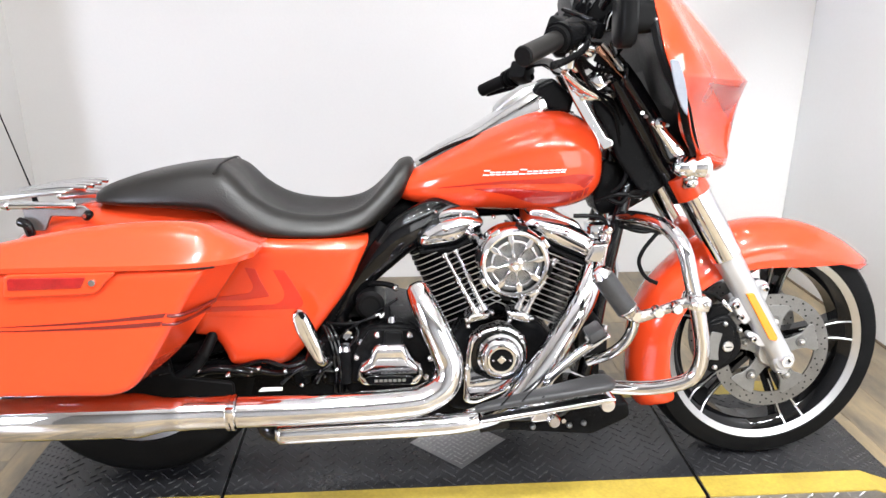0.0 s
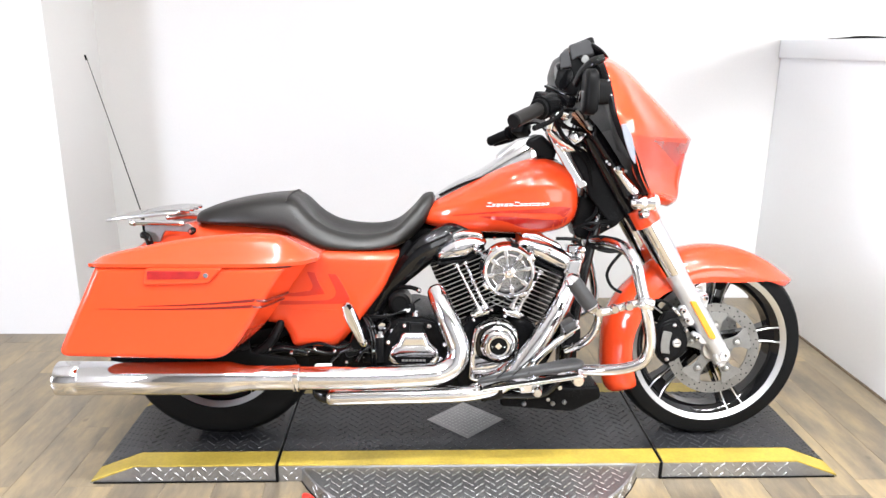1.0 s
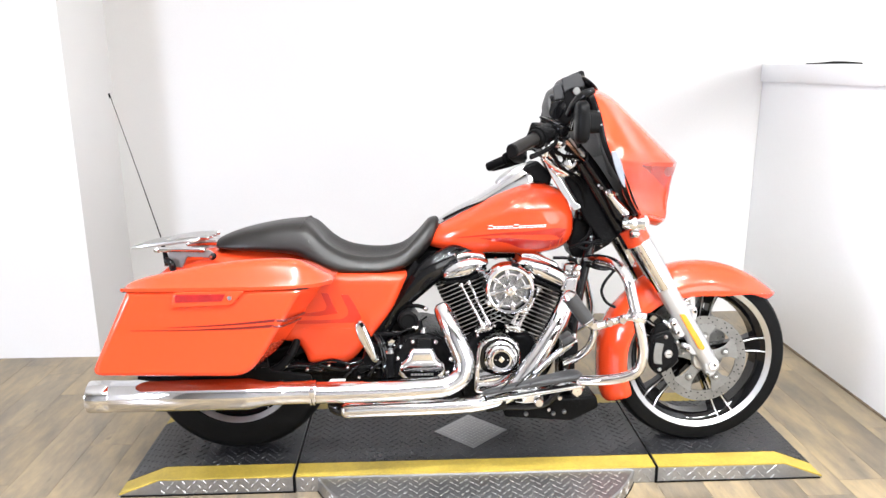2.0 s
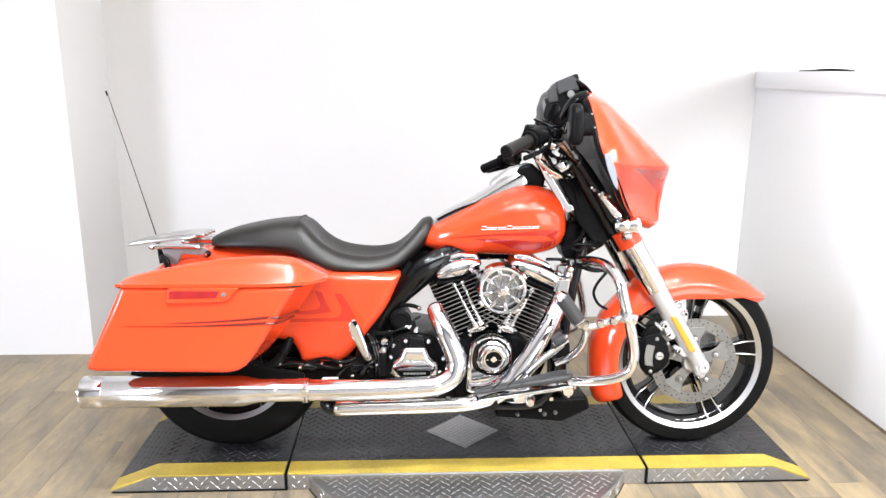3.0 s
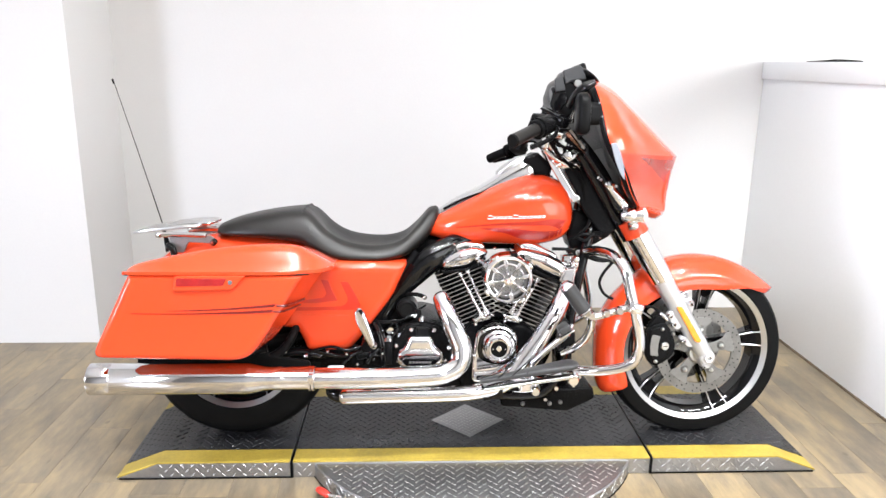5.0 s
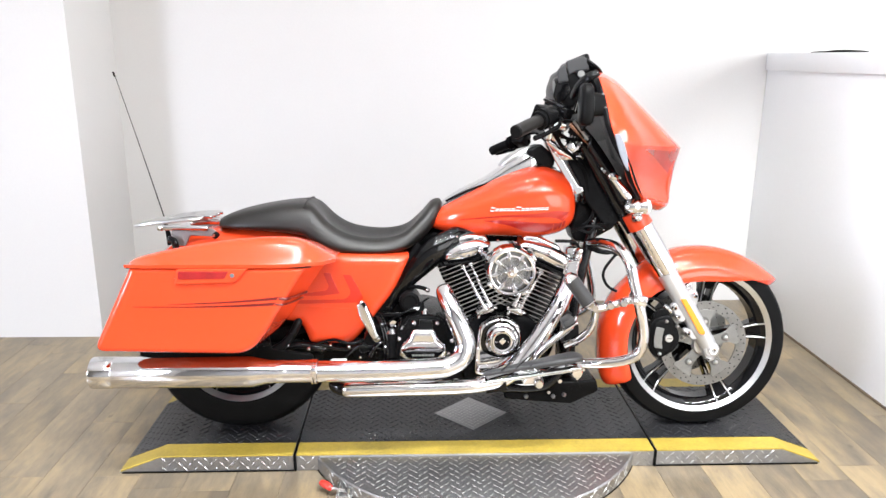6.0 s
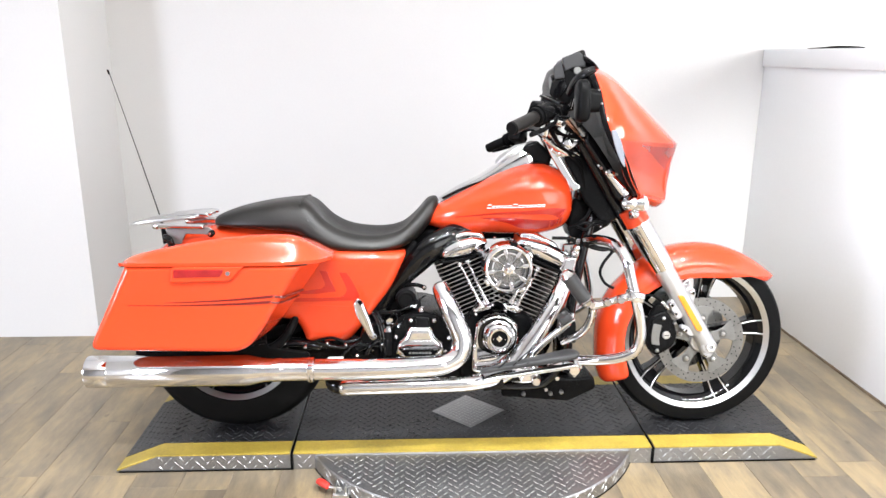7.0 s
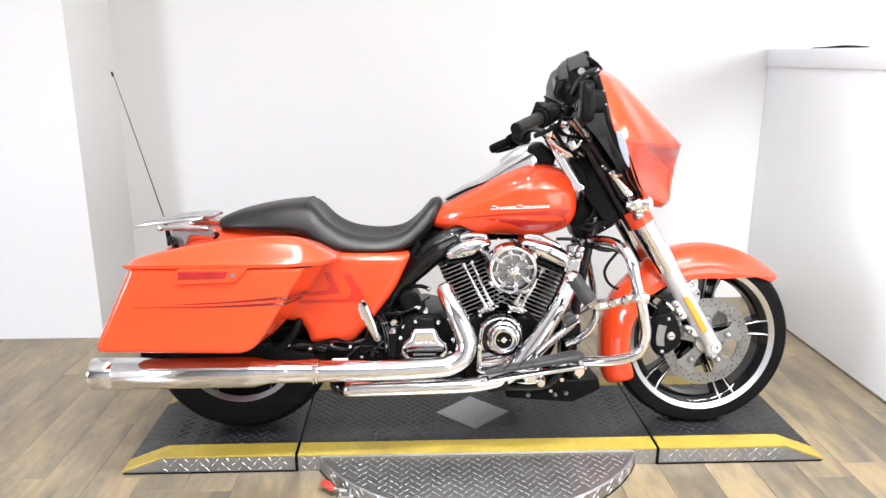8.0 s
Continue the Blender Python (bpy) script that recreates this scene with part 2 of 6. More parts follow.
def glide(keys, steps):
    """Numbers in rows, taken smoothly from row to row."""
    rows = [tuple(k) for k in keys]
    w = len(rows[0])
    out = []
    for i in range(len(rows) - 1):
        p0, p1, p2, p3 = rows[max(i - 1, 0)], rows[i], rows[i + 1], rows[min(i + 2, len(rows) - 1)]
        for k in range(steps):
            t = k / steps
            out.append(tuple(0.5 * (2 * p1[c] + (p2[c] - p0[c]) * t + (2 * p0[c] - 5 * p1[c] + 4 * p2[c] - p3[c]) * t * t + (3 * p1[c] - p0[c] - 3 * p2[c] + p3[c]) * t ** 3) for c in range(w)))
    out.append(rows[-1])
    return out

# ---- the room ----
def structure(name, bm, mat, label):
    return tagged(new(name, mesh_of(name, bm, mat)), label, name.split("_")[0], "", "structure")


X0, X1, Y0, Y1 = -4.2, 4.4, -5.2, 1.5
PART_X = 1.65
floor = structure("floor", box(X0, X1, Y0, Y1 + 0.1, -0.12, -0.004, 0), material("floor_base", (0.17, 0.14, 0.10), 0.8), "pale washed oak plank floor")
structure("wall_north", box(-1.72, X1, Y1, Y1 + 0.12, -0.1, CEIL, 0), WHITE_WALL, "plain white painted back wall")
structure("wall_jog", box(X0, -1.72, 1.0, Y1 + 0.12, -0.1, CEIL, 0), WHITE_WALL, "white painted wall standing forward of the back wall")
structure("wall_west", box(X0 - 0.12, X0, Y0, 1.0, -0.1, CEIL, 0), WHITE_WALL, "plain white side wall")
# Closing wall out of view; its grey darkens what the chrome reflects.
structure("wall_south", box(X0, X1, Y0 - 0.12, Y0, -0.1, CEIL, 0), GREY_WALL, "unseen grey wall behind the camera, toned for the chrome's reflections")
# End wall out of view, kept white to bounce light onto the jog.
structure("wall_east", box(X1, X1 + 0.12, Y0, Y1, -0.1, CEIL, 0), WHITE_WALL, "unseen white end wall bouncing light to the wall jog")
structure("ceiling", box(X0, X1, Y0, Y1, CEIL, CEIL + 0.1, 0), CEILING, "plain white ceiling")
low = structure("wall_partition", box(PART_X, PART_X + 0.12, -1.4, Y1 - 0.003, -0.1, 1.355, 0.003), WHITE_PANEL, "low white partition wall with a capped top")
part("trim", box(PART_X - 0.012, PART_X + 0.135, -1.41, Y1 - 0.005, 1.275, 1.362, 0.004), WHITE_PANEL, low, "white cap board")

tagged(new("cable", mesh_of("cable", tube([(1.715, 1.20, 1.364), (1.72, 1.08, 1.366), (1.725, 0.98, 1.369), (1.73, 0.87, 1.368), (1.735, 0.78, 1.365)], [0.003, 0.004, 0.006, 0.005, 0.003], 8, 5), RUBBER)),
              "thin black cable lying on the partition's cap board", "cable")
# Brown strip carries both the dirt and the shadow gap at the foot.
part("base_joint", box(PART_X - 0.007, PART_X - 0.0005, -1.4, Y1 - 0.01, 0.0004, 0.009, 0), material("dirt_and_gap_shade", (0.13, 0.095, 0.065), 0.8, 0, 0, 0.6, 9, 60, 0.001), low, "dirty brown joint at the floor with its shadow gap")

# ---- the turntable platform ----
YN, YF, YMID = -0.213, 0.337, 0.058
TOP = 0.058


def lug(x, y, z, ang, l, w, hgt, V, F):
    """One raised tread bar: a long low bump, pointed at both ends."""
    c, s = math.cos(ang), math.sin(ang)
    base = len(V)
    for u, v, q in ((-l, 0, 0), (0, -w, 0), (l, 0, 0), (0, w, 0), (-l * 0.55, 0, hgt), (l * 0.55, 0, hgt)):
        V.append((x + u * c - v * s, y + u * s + v * c, z + q))
    for f in ((0, 1, 4), (1, 5, 4), (1, 2, 5), (2, 3, 5), (3, 4, 5), (3, 0, 4)):
        F.append(tuple(base + i for i in f))


def tread(name, spots, mat, parent, label, place=None):
    V, F = [], []
    for x, y, z, ang, l, w, hh in spots:
        lug(x, y, z, ang, l, w, hh, V, F)
    me = bpy.data.meshes.new(name)
    me.from_pydata([place @ Vector(v) for v in V] if place else V, [], F)
    me.materials.append(mat)
    ob = new(name, me)
    ob.parent = parent
    return tagged(ob, label, "", "", "stuff")


def weave(x0, x1, y0, y1, z, pitch, l, w, hh, inside=lambda x, y: True, turn=0.0):
    """Tread bars in rows, each turned across its neighbour."""
    out, j, y = [], 0, y0
    while y < y1:
        i, x = 0, x0 + (pitch / 2 if j % 2 else 0)
        while x < x1:
            if inside(x, y):
                out.append((x, y, z, turn + (math.pi / 4 if (i + j) % 2 else -math.pi / 4), l, w, hh))
            x += pitch
            i += 1
        y += pitch / 2
        j += 1
    return out


lift = tagged(new("motorcycle_turntable"), "low steel turntable platform with black rubber mat and yellow edges", "turntable")

disc = part("round_base", lathe([(0.02, 0), (0.588, 0), (0.592, 0.004), (0.592, 0.046), (0.588, 0.05), (0.02, 0.05)], 0, 0, 96, wrap=True), PLATE, lift, "round tread plate base")
part("rubber_foot", lathe([(0.57, 0.0002), (0.594, 0.0002), (0.594, 0.004), (0.57, 0.004)], 0, 0, 96, wrap=True), RUBBER, lift, "thin black rubber foot ring").matrix_local = pose(0, YMID, 0, 90, 0, 0)
DISC_POSE = pose(0, YMID, 0, 90, 0, 0)
disc.matrix_local = DISC_POSE
tread("tread_bar", weave(-0.6, 0.6, -0.6 + YMID, YN - 0.005, 0.0495, 0.033, 0.0118, 0.0029, 0.0018,
      lambda x, y: math.hypot(x, y - YMID) < 0.572), TREAD, disc, "raised tread bars", DISC_POSE.inverted())


rim_spots = []
for row_k in range(3):
    for k in range(-17, 18):
        ang = -math.pi / 2 + (k + 0.5 * (row_k % 2)) * 0.057
        rim_spots.append((ang, 0.011 + 0.0145 * row_k, math.pi / 4 if (k + row_k) % 2 else -math.pi / 4))
rim_v, rim_f = [], []
for ang, z, turn in rim_spots:
    flat_v, flat_f = [], []
    lug(0, 0, 0, turn, 0.0105, 0.0027, 0.0018, flat_v, flat_f)
    base = len(rim_v)
    rim_v += [DISC_POSE.inverted() @ Vector((math.cos(ang + u / 0.592) * (0.5918 + h), YMID + math.sin(ang + u / 0.592) * (0.5918 + h), z + v)) for u, v, h in flat_v]
    rim_f += [tuple(base + i for i in fc) for fc in flat_f]
rim_me = bpy.data.meshes.new("rim_tread_bar")
rim_me.from_pydata(rim_v, [], rim_f)
rim_me.materials.append(TREAD)
rim_ob = new("rim_tread_bar", rim_me)
rim_ob.parent = disc
tagged(rim_ob, "raised tread bars round the edge", "", "", "stuff")


def deck(name, x0, x1, slope=0):
    """One length of platform: a hollow plate body whose outer end (slope -1 or 1) runs down to the floor."""
    h = holder(name, lift)
    o = [(x0, 0.0), (x1, 0.0), (x1, TOP), (x0, TOP)]
    ramp = 0.137
    if slope > 0:
        o = [(x0, 0.0), (x1, 0.0), (x1, 0.006), (x1 - ramp, TOP), (x0, TOP)]
    if slope < 0:
        o = [(x0, 0.0), (x1, 0.0), (x1, TOP), (x0 + ramp, TOP), (x0, 0.006)]
    part("plate_body", slab(o, YN, YF, 0.002, 0.0005, 1), PLATE, h, "bare tread plate sides")

    def lay(nm, ya, yb, mat, t0, t1, label):
        bm = bmesh.new()
        xs = [x0 + 0.002, x1 - 0.002]
        if slope > 0:
            xs = [x0 + 0.002, x1 - ramp, x1 - 0.004]
        if slope < 0:
            xs = [x0 + 0.004, x0 + ramp, x1 - 0.002]

        def zt(x):
            if slope > 0 and x > x1 - ramp:
                return TOP - (TOP - 0.006) * (x - x1 + ramp) / ramp
            if slope < 0 and x < x0 + ramp:
                return TOP - (TOP - 0.006) * (x0 + ramp - x) / ramp
            return TOP
        rings(bm, [[(x, ya, zt(x) + t0), (x, yb, zt(x) + t0), (x, yb, zt(x) + t1), (x, ya, zt(x) + t1)] for x in xs])
        return part(nm, bm, mat, h, label)
    lay("edge_stripe", YN - 0.001, YN + 0.076, YELLOW, -0.002, 0.003, "worn yellow edge stripe")
    lay("edge_stripe", YF - 0.076, YF + 0.001, YELLOW, -0.002, 0.003, "worn yellow edge stripe")
    m = lay("rubber_mat", YN + 0.0765, YF - 0.0765, MAT, -0.001, 0.004, "dark grey ribbed rubber mat")
    a, b = (x0 + 0.012, x1 - 0.012)
    if slope > 0:
        b = x1 - ramp
    if slope < 0:
        a = x0 + ramp
    spots = weave(a, b, YN + 0.084, YF - 0.08, TOP + 0.0038, 0.0350, 0.0120, 0.0038, 0.0024,
                  lambda x, y: abs(x) + abs(y - YMID) > 0.137)
    tread("mat_rib", spots, MAT, m, "raised ribs of the mat")
    if slope:
        steps = [(k + 0.5) * 0.0215 for k in range(6)]
        sl = []
        for k, d in enumerate(steps):
            x = x1 - ramp + d if slope > 0 else x0 + ramp - d
            for j in range(21):
                sl.append((x, YN + 0.09 + j * 0.0185, TOP + 0.0038 - (TOP - 0.006) * d / ramp, math.pi / 4 * (1 if (j + k) % 2 else -1), 0.0085, 0.0027, 0.0016))
        tread("mat_rib", sl, MAT, m, "raised ribs of the ramp")
    side = [(x, z, 0.0, ang, l, w, hh) for x, z, _, ang, l, w, hh in weave(a + 0.01, b - 0.005, 0.013, TOP - 0.006, 0, 0.034, 0.0105, 0.0027, 0.0018)]
    keep = [s for s in side if abs(s[0]) > 0.53]
    if keep:
        tread("tread_bar", keep, TREAD, h, "raised tread bars of the side", pose(0, YN - 0.0005, 0, 90, 0, 0))
    return h


deck("centre_deck", -0.598, 0.598)
deck("end_ramp", 0.606, 1.175, 1)
deck("end_ramp", -1.175, -0.606, -1)
for xa, xb in ((-1.165, -0.6065), (0.6065, 1.165)):
    part("rubber_foot", box(xa, xb, YN - 0.003, YN + 0.004, 0.0003, 0.005, 0), RUBBER, lift, "thin black rubber foot strip")
inlay_bm = bmesh.new()
rings(inlay_bm, [[(x, YMID + y, z) for x, y in ((0.133, 0), (0, 0.126), (-0.133, 0), (0, -0.126))] for z in (TOP + 0.001, TOP + 0.0055)])
inlay = part("diamond_inlay", inlay_bm, PLATE, lift, "bare tread plate diamond set into the mat")
tread("tread_bar", weave(-0.13, 0.13, YMID - 0.125, YMID + 0.125, TOP + 0.0055, 0.0215, 0.0075, 0.0026, 0.0014,
      lambda x, y: abs(x) / 0.133 + abs(y - YMID) / 0.126 < 0.9), TREAD, inlay, "raised tread bars")
for sx in (-0.602, 0.602):
    part("joint_strip", box(sx - 0.0039, sx + 0.0039, YN - 0.004, YF - 0.003, 0.001, TOP + 0.001, 0), SATIN_BLACK, lift, "dark gap between the decks")

# a latch with a red grip beside the round base
latch = tagged(new("floor_latch"), "small steel toggle latch with red vinyl grip on the floor", "latch")
part("grip", tube([(-0.50, -0.332, 0.03), (-0.485, -0.347, 0.032), (-0.468, -0.362, 0.03)], [0.010, 0.0125, 0.010], 12, 5, dome=True), RED_GRIP, latch, "red vinyl grip")
part("arm", tube([(-0.47, -0.36, 0.03), (-0.45, -0.366, 0.03), (-0.425, -0.372, 0.026)], 0.005, 8, 4), STEEL, latch)
part("bracket", box(-0.452, -0.402, -0.385, -0.335, 0.0, 0.012, 0.002), STEEL, latch)
part("link", box(-0.447, -0.441, -0.378, -0.34, 0.012, 0.04, 0.002), STEEL, latch)
part("link", box(-0.415, -0.409, -0.378, -0.34, 0.012, 0.036, 0.002), STEEL, latch)

# ---- the motorcycle ----
bike = tagged(new("motorcycle"), "orange touring motorcycle with saddlebags, black seat and chrome engine", "motorcycle")
bike.matrix_world = pose(0, 0, 0.062, -6.0, 0, 0)
RX, FX, AX, RZ, FY = -0.803, 0.790, 0.3095, 0.32, -0.012


def bolt(x, y, z, r, parent, mat=None, d=0.008):
    """A domed bolt head that faces the near side."""
    return part("bolt", lathe([(0.0004, y - d), (r * 0.35, y - d * 0.96), (r * 0.65, y - d * 0.80), (r * 0.88, y - d * 0.52), (r, y - d * 0.15), (r, y + 0.004), (0.0004, y + 0.004)], x, z, 14), mat or CHROME, parent)


# wheels
def tyre_bm(cx, cz, R, half, rim):
    prof = []
    for k in range(17):
        a = math.pi * (k / 16)
        y = -math.cos(a) * half
        prof.append((R - (R - rim) * (1 - math.sin(a) ** 0.62) if 0 < k < 16 else rim, y * (1.0 if 2 < k < 14 else 0.93)))
    prof += [(rim - 0.012, half * 0.7), (rim - 0.012, -half * 0.7)]
    return lathe(prof, cx, cz, 96, wrap=True)


def grooves(cx, cz, R, half, n):
    """Slanting cuts of the tread, laid on as thin dark strips."""
    bm = bmesh.new()
    for k in range(n):
        for sgn in (-1, 1):
            a0 = 2 * math.pi * (k + (0.5 if sgn > 0 else 0)) / n
            top, bot = [], []
            for i in range(6):
                t = i / 5
                y = sgn * half * (0.15 + 0.6 * t)
                a = a0 + t * 0.16
                rr = R - (R - R * 0.80) * (1 - math.sqrt(max(0.0, 1 - (y / half) ** 2)) ** 0.62) * 0.8 + 0.0006
                wdt = 0.0045 * (1 - 0.5 * t)
                top.append(bm.verts.new((cx + math.cos(a) * rr, y, cz + math.sin(a) * rr)))
                bot.append(bm.verts.new((cx + math.cos(a + wdt / R * 1.6) * rr, y + sgn * wdt * 0.3, cz + math.sin(a + wdt / R * 1.6) * rr)))
            for i in range(5):
                bm.faces.new((top[i], top[i + 1], bot[i + 1], bot[i]))
    return bm


def wheel(name, cx, AX, R, half, rim, base):
    w = holder(name, bike)
    part("tyre", tyre_bm(cx, AX, R, half, rim), RUBBER, w, "black treaded rubber tyre")
    part("rim", lathe([(rim + 0.006, -half * 0.80), (rim + 0.004, -half * 0.86), (rim - 0.004, -half * 0.84), (rim - 0.034, -half * 0.55), (rim - 0.044, -half * 0.42),
                       (rim - 0.044, half * 0.42), (rim - 0.034, half * 0.55), (rim + 0.006, half * 0.85)], cx, AX, 96, wrap=True), BLACK, w, "gloss black cast rim")
    part("rim_edge", lathe([(rim + 0.005, -half * 0.865), (rim - 0.003, -half * 0.885), (rim - 0.019, -half * 0.74), (rim - 0.018, -half * 0.68), (rim + 0.004, -half * 0.82)], cx, AX, 96, wrap=True), SATIN, w, "bright machined rim edge")
    part("hub", lathe([(0.02, -0.055), (0.048, -0.055), (0.05, -0.05), (0.05, 0.05), (0.048, 0.055), (0.02, 0.055)], cx, AX, 40, wrap=True), BLACK, w)
    for k in range(5):
        a = radians(base + 72 * k)
        c, s = math.cos(a), math.sin(a)
        sp = w
        for off, sg in ((0.016, 1), (-0.016, -1)):
            L0, L1 = 0.04, rim - 0.036

            def at(l, o):
                return Vector((cx + c * l - s * o, 0, AX + s * l + c * o))
            loops = []
            for l, o, wd, hy in ((L0, off * 0.7, 0.009, 0.022), (0.10, off * 0.8, 0.0075, 0.018), (L1 - 0.05, off * 1.05, 0.0075, 0.020), (L1, off * 1.45, 0.012, 0.026)):
                p, q = at(l, o - wd), at(l, o + wd)
                loops.append([(p.x, -hy, p.z), (p.x, hy, p.z), (q.x, hy, q.z), (q.x, -hy, q.z)])
            bm = rings(bmesh.new(), loops)
            bmesh.ops.bevel(bm, geom=bm.edges[:], offset=0.002, segments=1, affect="EDGES")
            part("spoke_arm", bm, BLACK, sp)
        for o in (0.0215, -0.0215):
            line = [Vector((cx + c * l - s * o * k, y, AX + s * l + c * o * k)) for l, k, y in ((0.11, 0.72, -0.0205), (rim - 0.085, 0.85, -0.0225), (rim - 0.045, 1.05, -0.029), (rim - 0.020, 1.18, -half * 0.72))]
            part("machined_edge", tube(line, [0.0014, 0.0018, 0.0026, 0.0028], 6, 4), SATIN, sp, "bright machined spoke edge")
        web = [Vector((cx + c * l - s * o, y, AX + s * l + c * o)) for l, o, y in ((rim - 0.075, -0.014, -0.019), (rim - 0.075, 0.014, -0.019), (rim - 0.024, 0.022, -half * 0.62), (rim - 0.024, -0.022, -half * 0.62))]
        part("web", rings(bmesh.new(), [[tuple(v) for v in web], [(v.x, v.y + 0.02, v.z) for v in web]]), SATIN_BLACK, sp)
    return w


front = wheel("front_wheel", FX, AX, 0.3135, 0.064, 0.2575, 8)
front.location.y = FY
wheel("rear_wheel", RX, RZ, 0.32, 0.088, 0.212, 20)
part("tread_groove", grooves(FX, AX, 0.3135, 0.064, 30), SATIN_BLACK, front)


# brake disc with its holes and carrier
def brake_disc(y, parent):
    d = holder("brake_disc", parent)
    n = 120
    bm = bmesh.new()
    part("disc_ring", lathe([(0.150, y - 0.0025), (0.150, y + 0.0025), (0.114, y + 0.0025), (0.114, y - 0.0025)], FX, AX, n, wrap=True), DISC_STEEL, d, "brushed steel brake ring")
    for row, (r, m, ph) in enumerate(((0.142, 30, 0), (0.132, 30, 0.5), (0.122, 30, 0))):
        for k in range(m):
            if row == 1 and k % 2:
                continue
            a = 2 * math.pi * (k + ph) / m
            lathe([(0.0002, y - 0.0030), (0.0024, y - 0.0030), (0.0026, y - 0.002)], FX + math.cos(a) * r, AX + math.sin(a) * r, 8, bm)
    tagged(part("drilled_hole", bm, SATIN_BLACK, d), "small drilled cooling holes", "", "", "stuff")
    for k in range(5):
        a = radians(17 + 72 * k)
        c, s = math.cos(a), math.sin(a)

        def at(l, o):
            return (FX + c * l - s * o, AX + s * l + c * o)
        part("carrier_arm", slab([at(0.030, -0.020), at(0.030, 0.020), at(0.062, 0.017), at(0.088, 0.021), at(0.104, 0.034), at(0.119, 0.038), at(0.122, 0), at(0.119, -0.038), at(0.104, -0.034), at(0.088, -0.021), at(0.062, -0.017)],
                                 y - 0.004, y + 0.001, 0.0012, 0.008, 3), CAST, d, "grey alloy carrier arm")
        bx, bz = at(0.079, 0.0)
        part("bolt_boss", lathe([(0.0005, y - 0.008), (0.012, y - 0.008), (0.0145, y - 0.004), (0.0145, y)], bx, bz, 20), DISC_STEEL, d)
        bolt(bx, y - 0.009, bz, 0.0075, d, STEEL)
    part("disc_hub", lathe([(0.012, y - 0.012), (0.036, y - 0.012), (0.042, y - 0.004), (0.042, y + 0.004), (0.012, y + 0.004)], FX, AX, 36, wrap=True), SATIN, d)
    return d


brake_disc(-0.082, front).location.y = FY
brake_disc(0.082, front).location.y = FY

# front brake caliper
cal = holder("brake_caliper", bike)
part("body", slab([(0.592, 0.396), (0.612, 0.414), (0.652, 0.425), (0.676, 0.392), (0.692, 0.345), (0.686, 0.312), (0.662, 0.288), (0.622, 0.268), (0.598, 0.286), (0.588, 0.335)], -0.102, -0.140, 0.008, 0.014), SATIN_BLACK, cal, "black brake caliper")
part("bridge", slab([(0.600, 0.400), (0.640, 0.412), (0.662, 0.392), (0.672, 0.345), (0.655, 0.300), (0.622, 0.282), (0.605, 0.30), (0.597, 0.35)], -0.139, -0.147, 0.004, 0.012), SATIN_BLACK, cal)
part("cover_plate", slab([(0.603, 0.372), (0.607, 0.384), (0.634, 0.378), (0.628, 0.350), (0.627, 0.326), (0.630, 0.308), (0.602, 0.312), (0.599, 0.340)], -0.1465, -0.1495, 0.0012, 0.003), CAST, cal, "bare alloy caliper face")
part("piston_cap", lathe([(0.0005, -0.1535), (0.0115, -0.1535), (0.0135, -0.151), (0.0135, -0.145)], 0.650, 0.344, 24), SATIN, cal, "round bare alloy cap")
part("cap_slot", box(0.6425, 0.6575, -0.1545, -0.1530, 0.3428, 0.3452, 0), SATIN_BLACK, cal)
for bx, bz, r in ((0.640, 0.402, 0.0065), (0.622, 0.290, 0.0065), (0.678, 0.385, 0.006)):
    bolt(bx, -0.146, bz, r, cal, STEEL)
part("banjo", tube([(0.640, -0.118, 0.452), (0.652, -0.124, 0.440), (0.662, -0.126, 0.428)], [0.006, 0.009, 0.007], 12, 4), CHROME, cal)
part("brake_hose", tube([(0.585, -0.115, 0.475), (0.612, -0.118, 0.472), (0.635, -0.118, 0.456), (0.645, -0.12, 0.445)], 0.0045, 8, 5), RUBBER, cal, "black brake hose")
part("bleed_block", slab([(0.600, 0.405), (0.618, 0.440), (0.650, 0.445), (0.662, 0.425), (0.640, 0.405)], -0.104, -0.128, 0.004, 0.008), SATIN_BLACK, cal)

# fork legs


def fork_x(z):
    return 0.797 - (z - 0.310) * 0.613


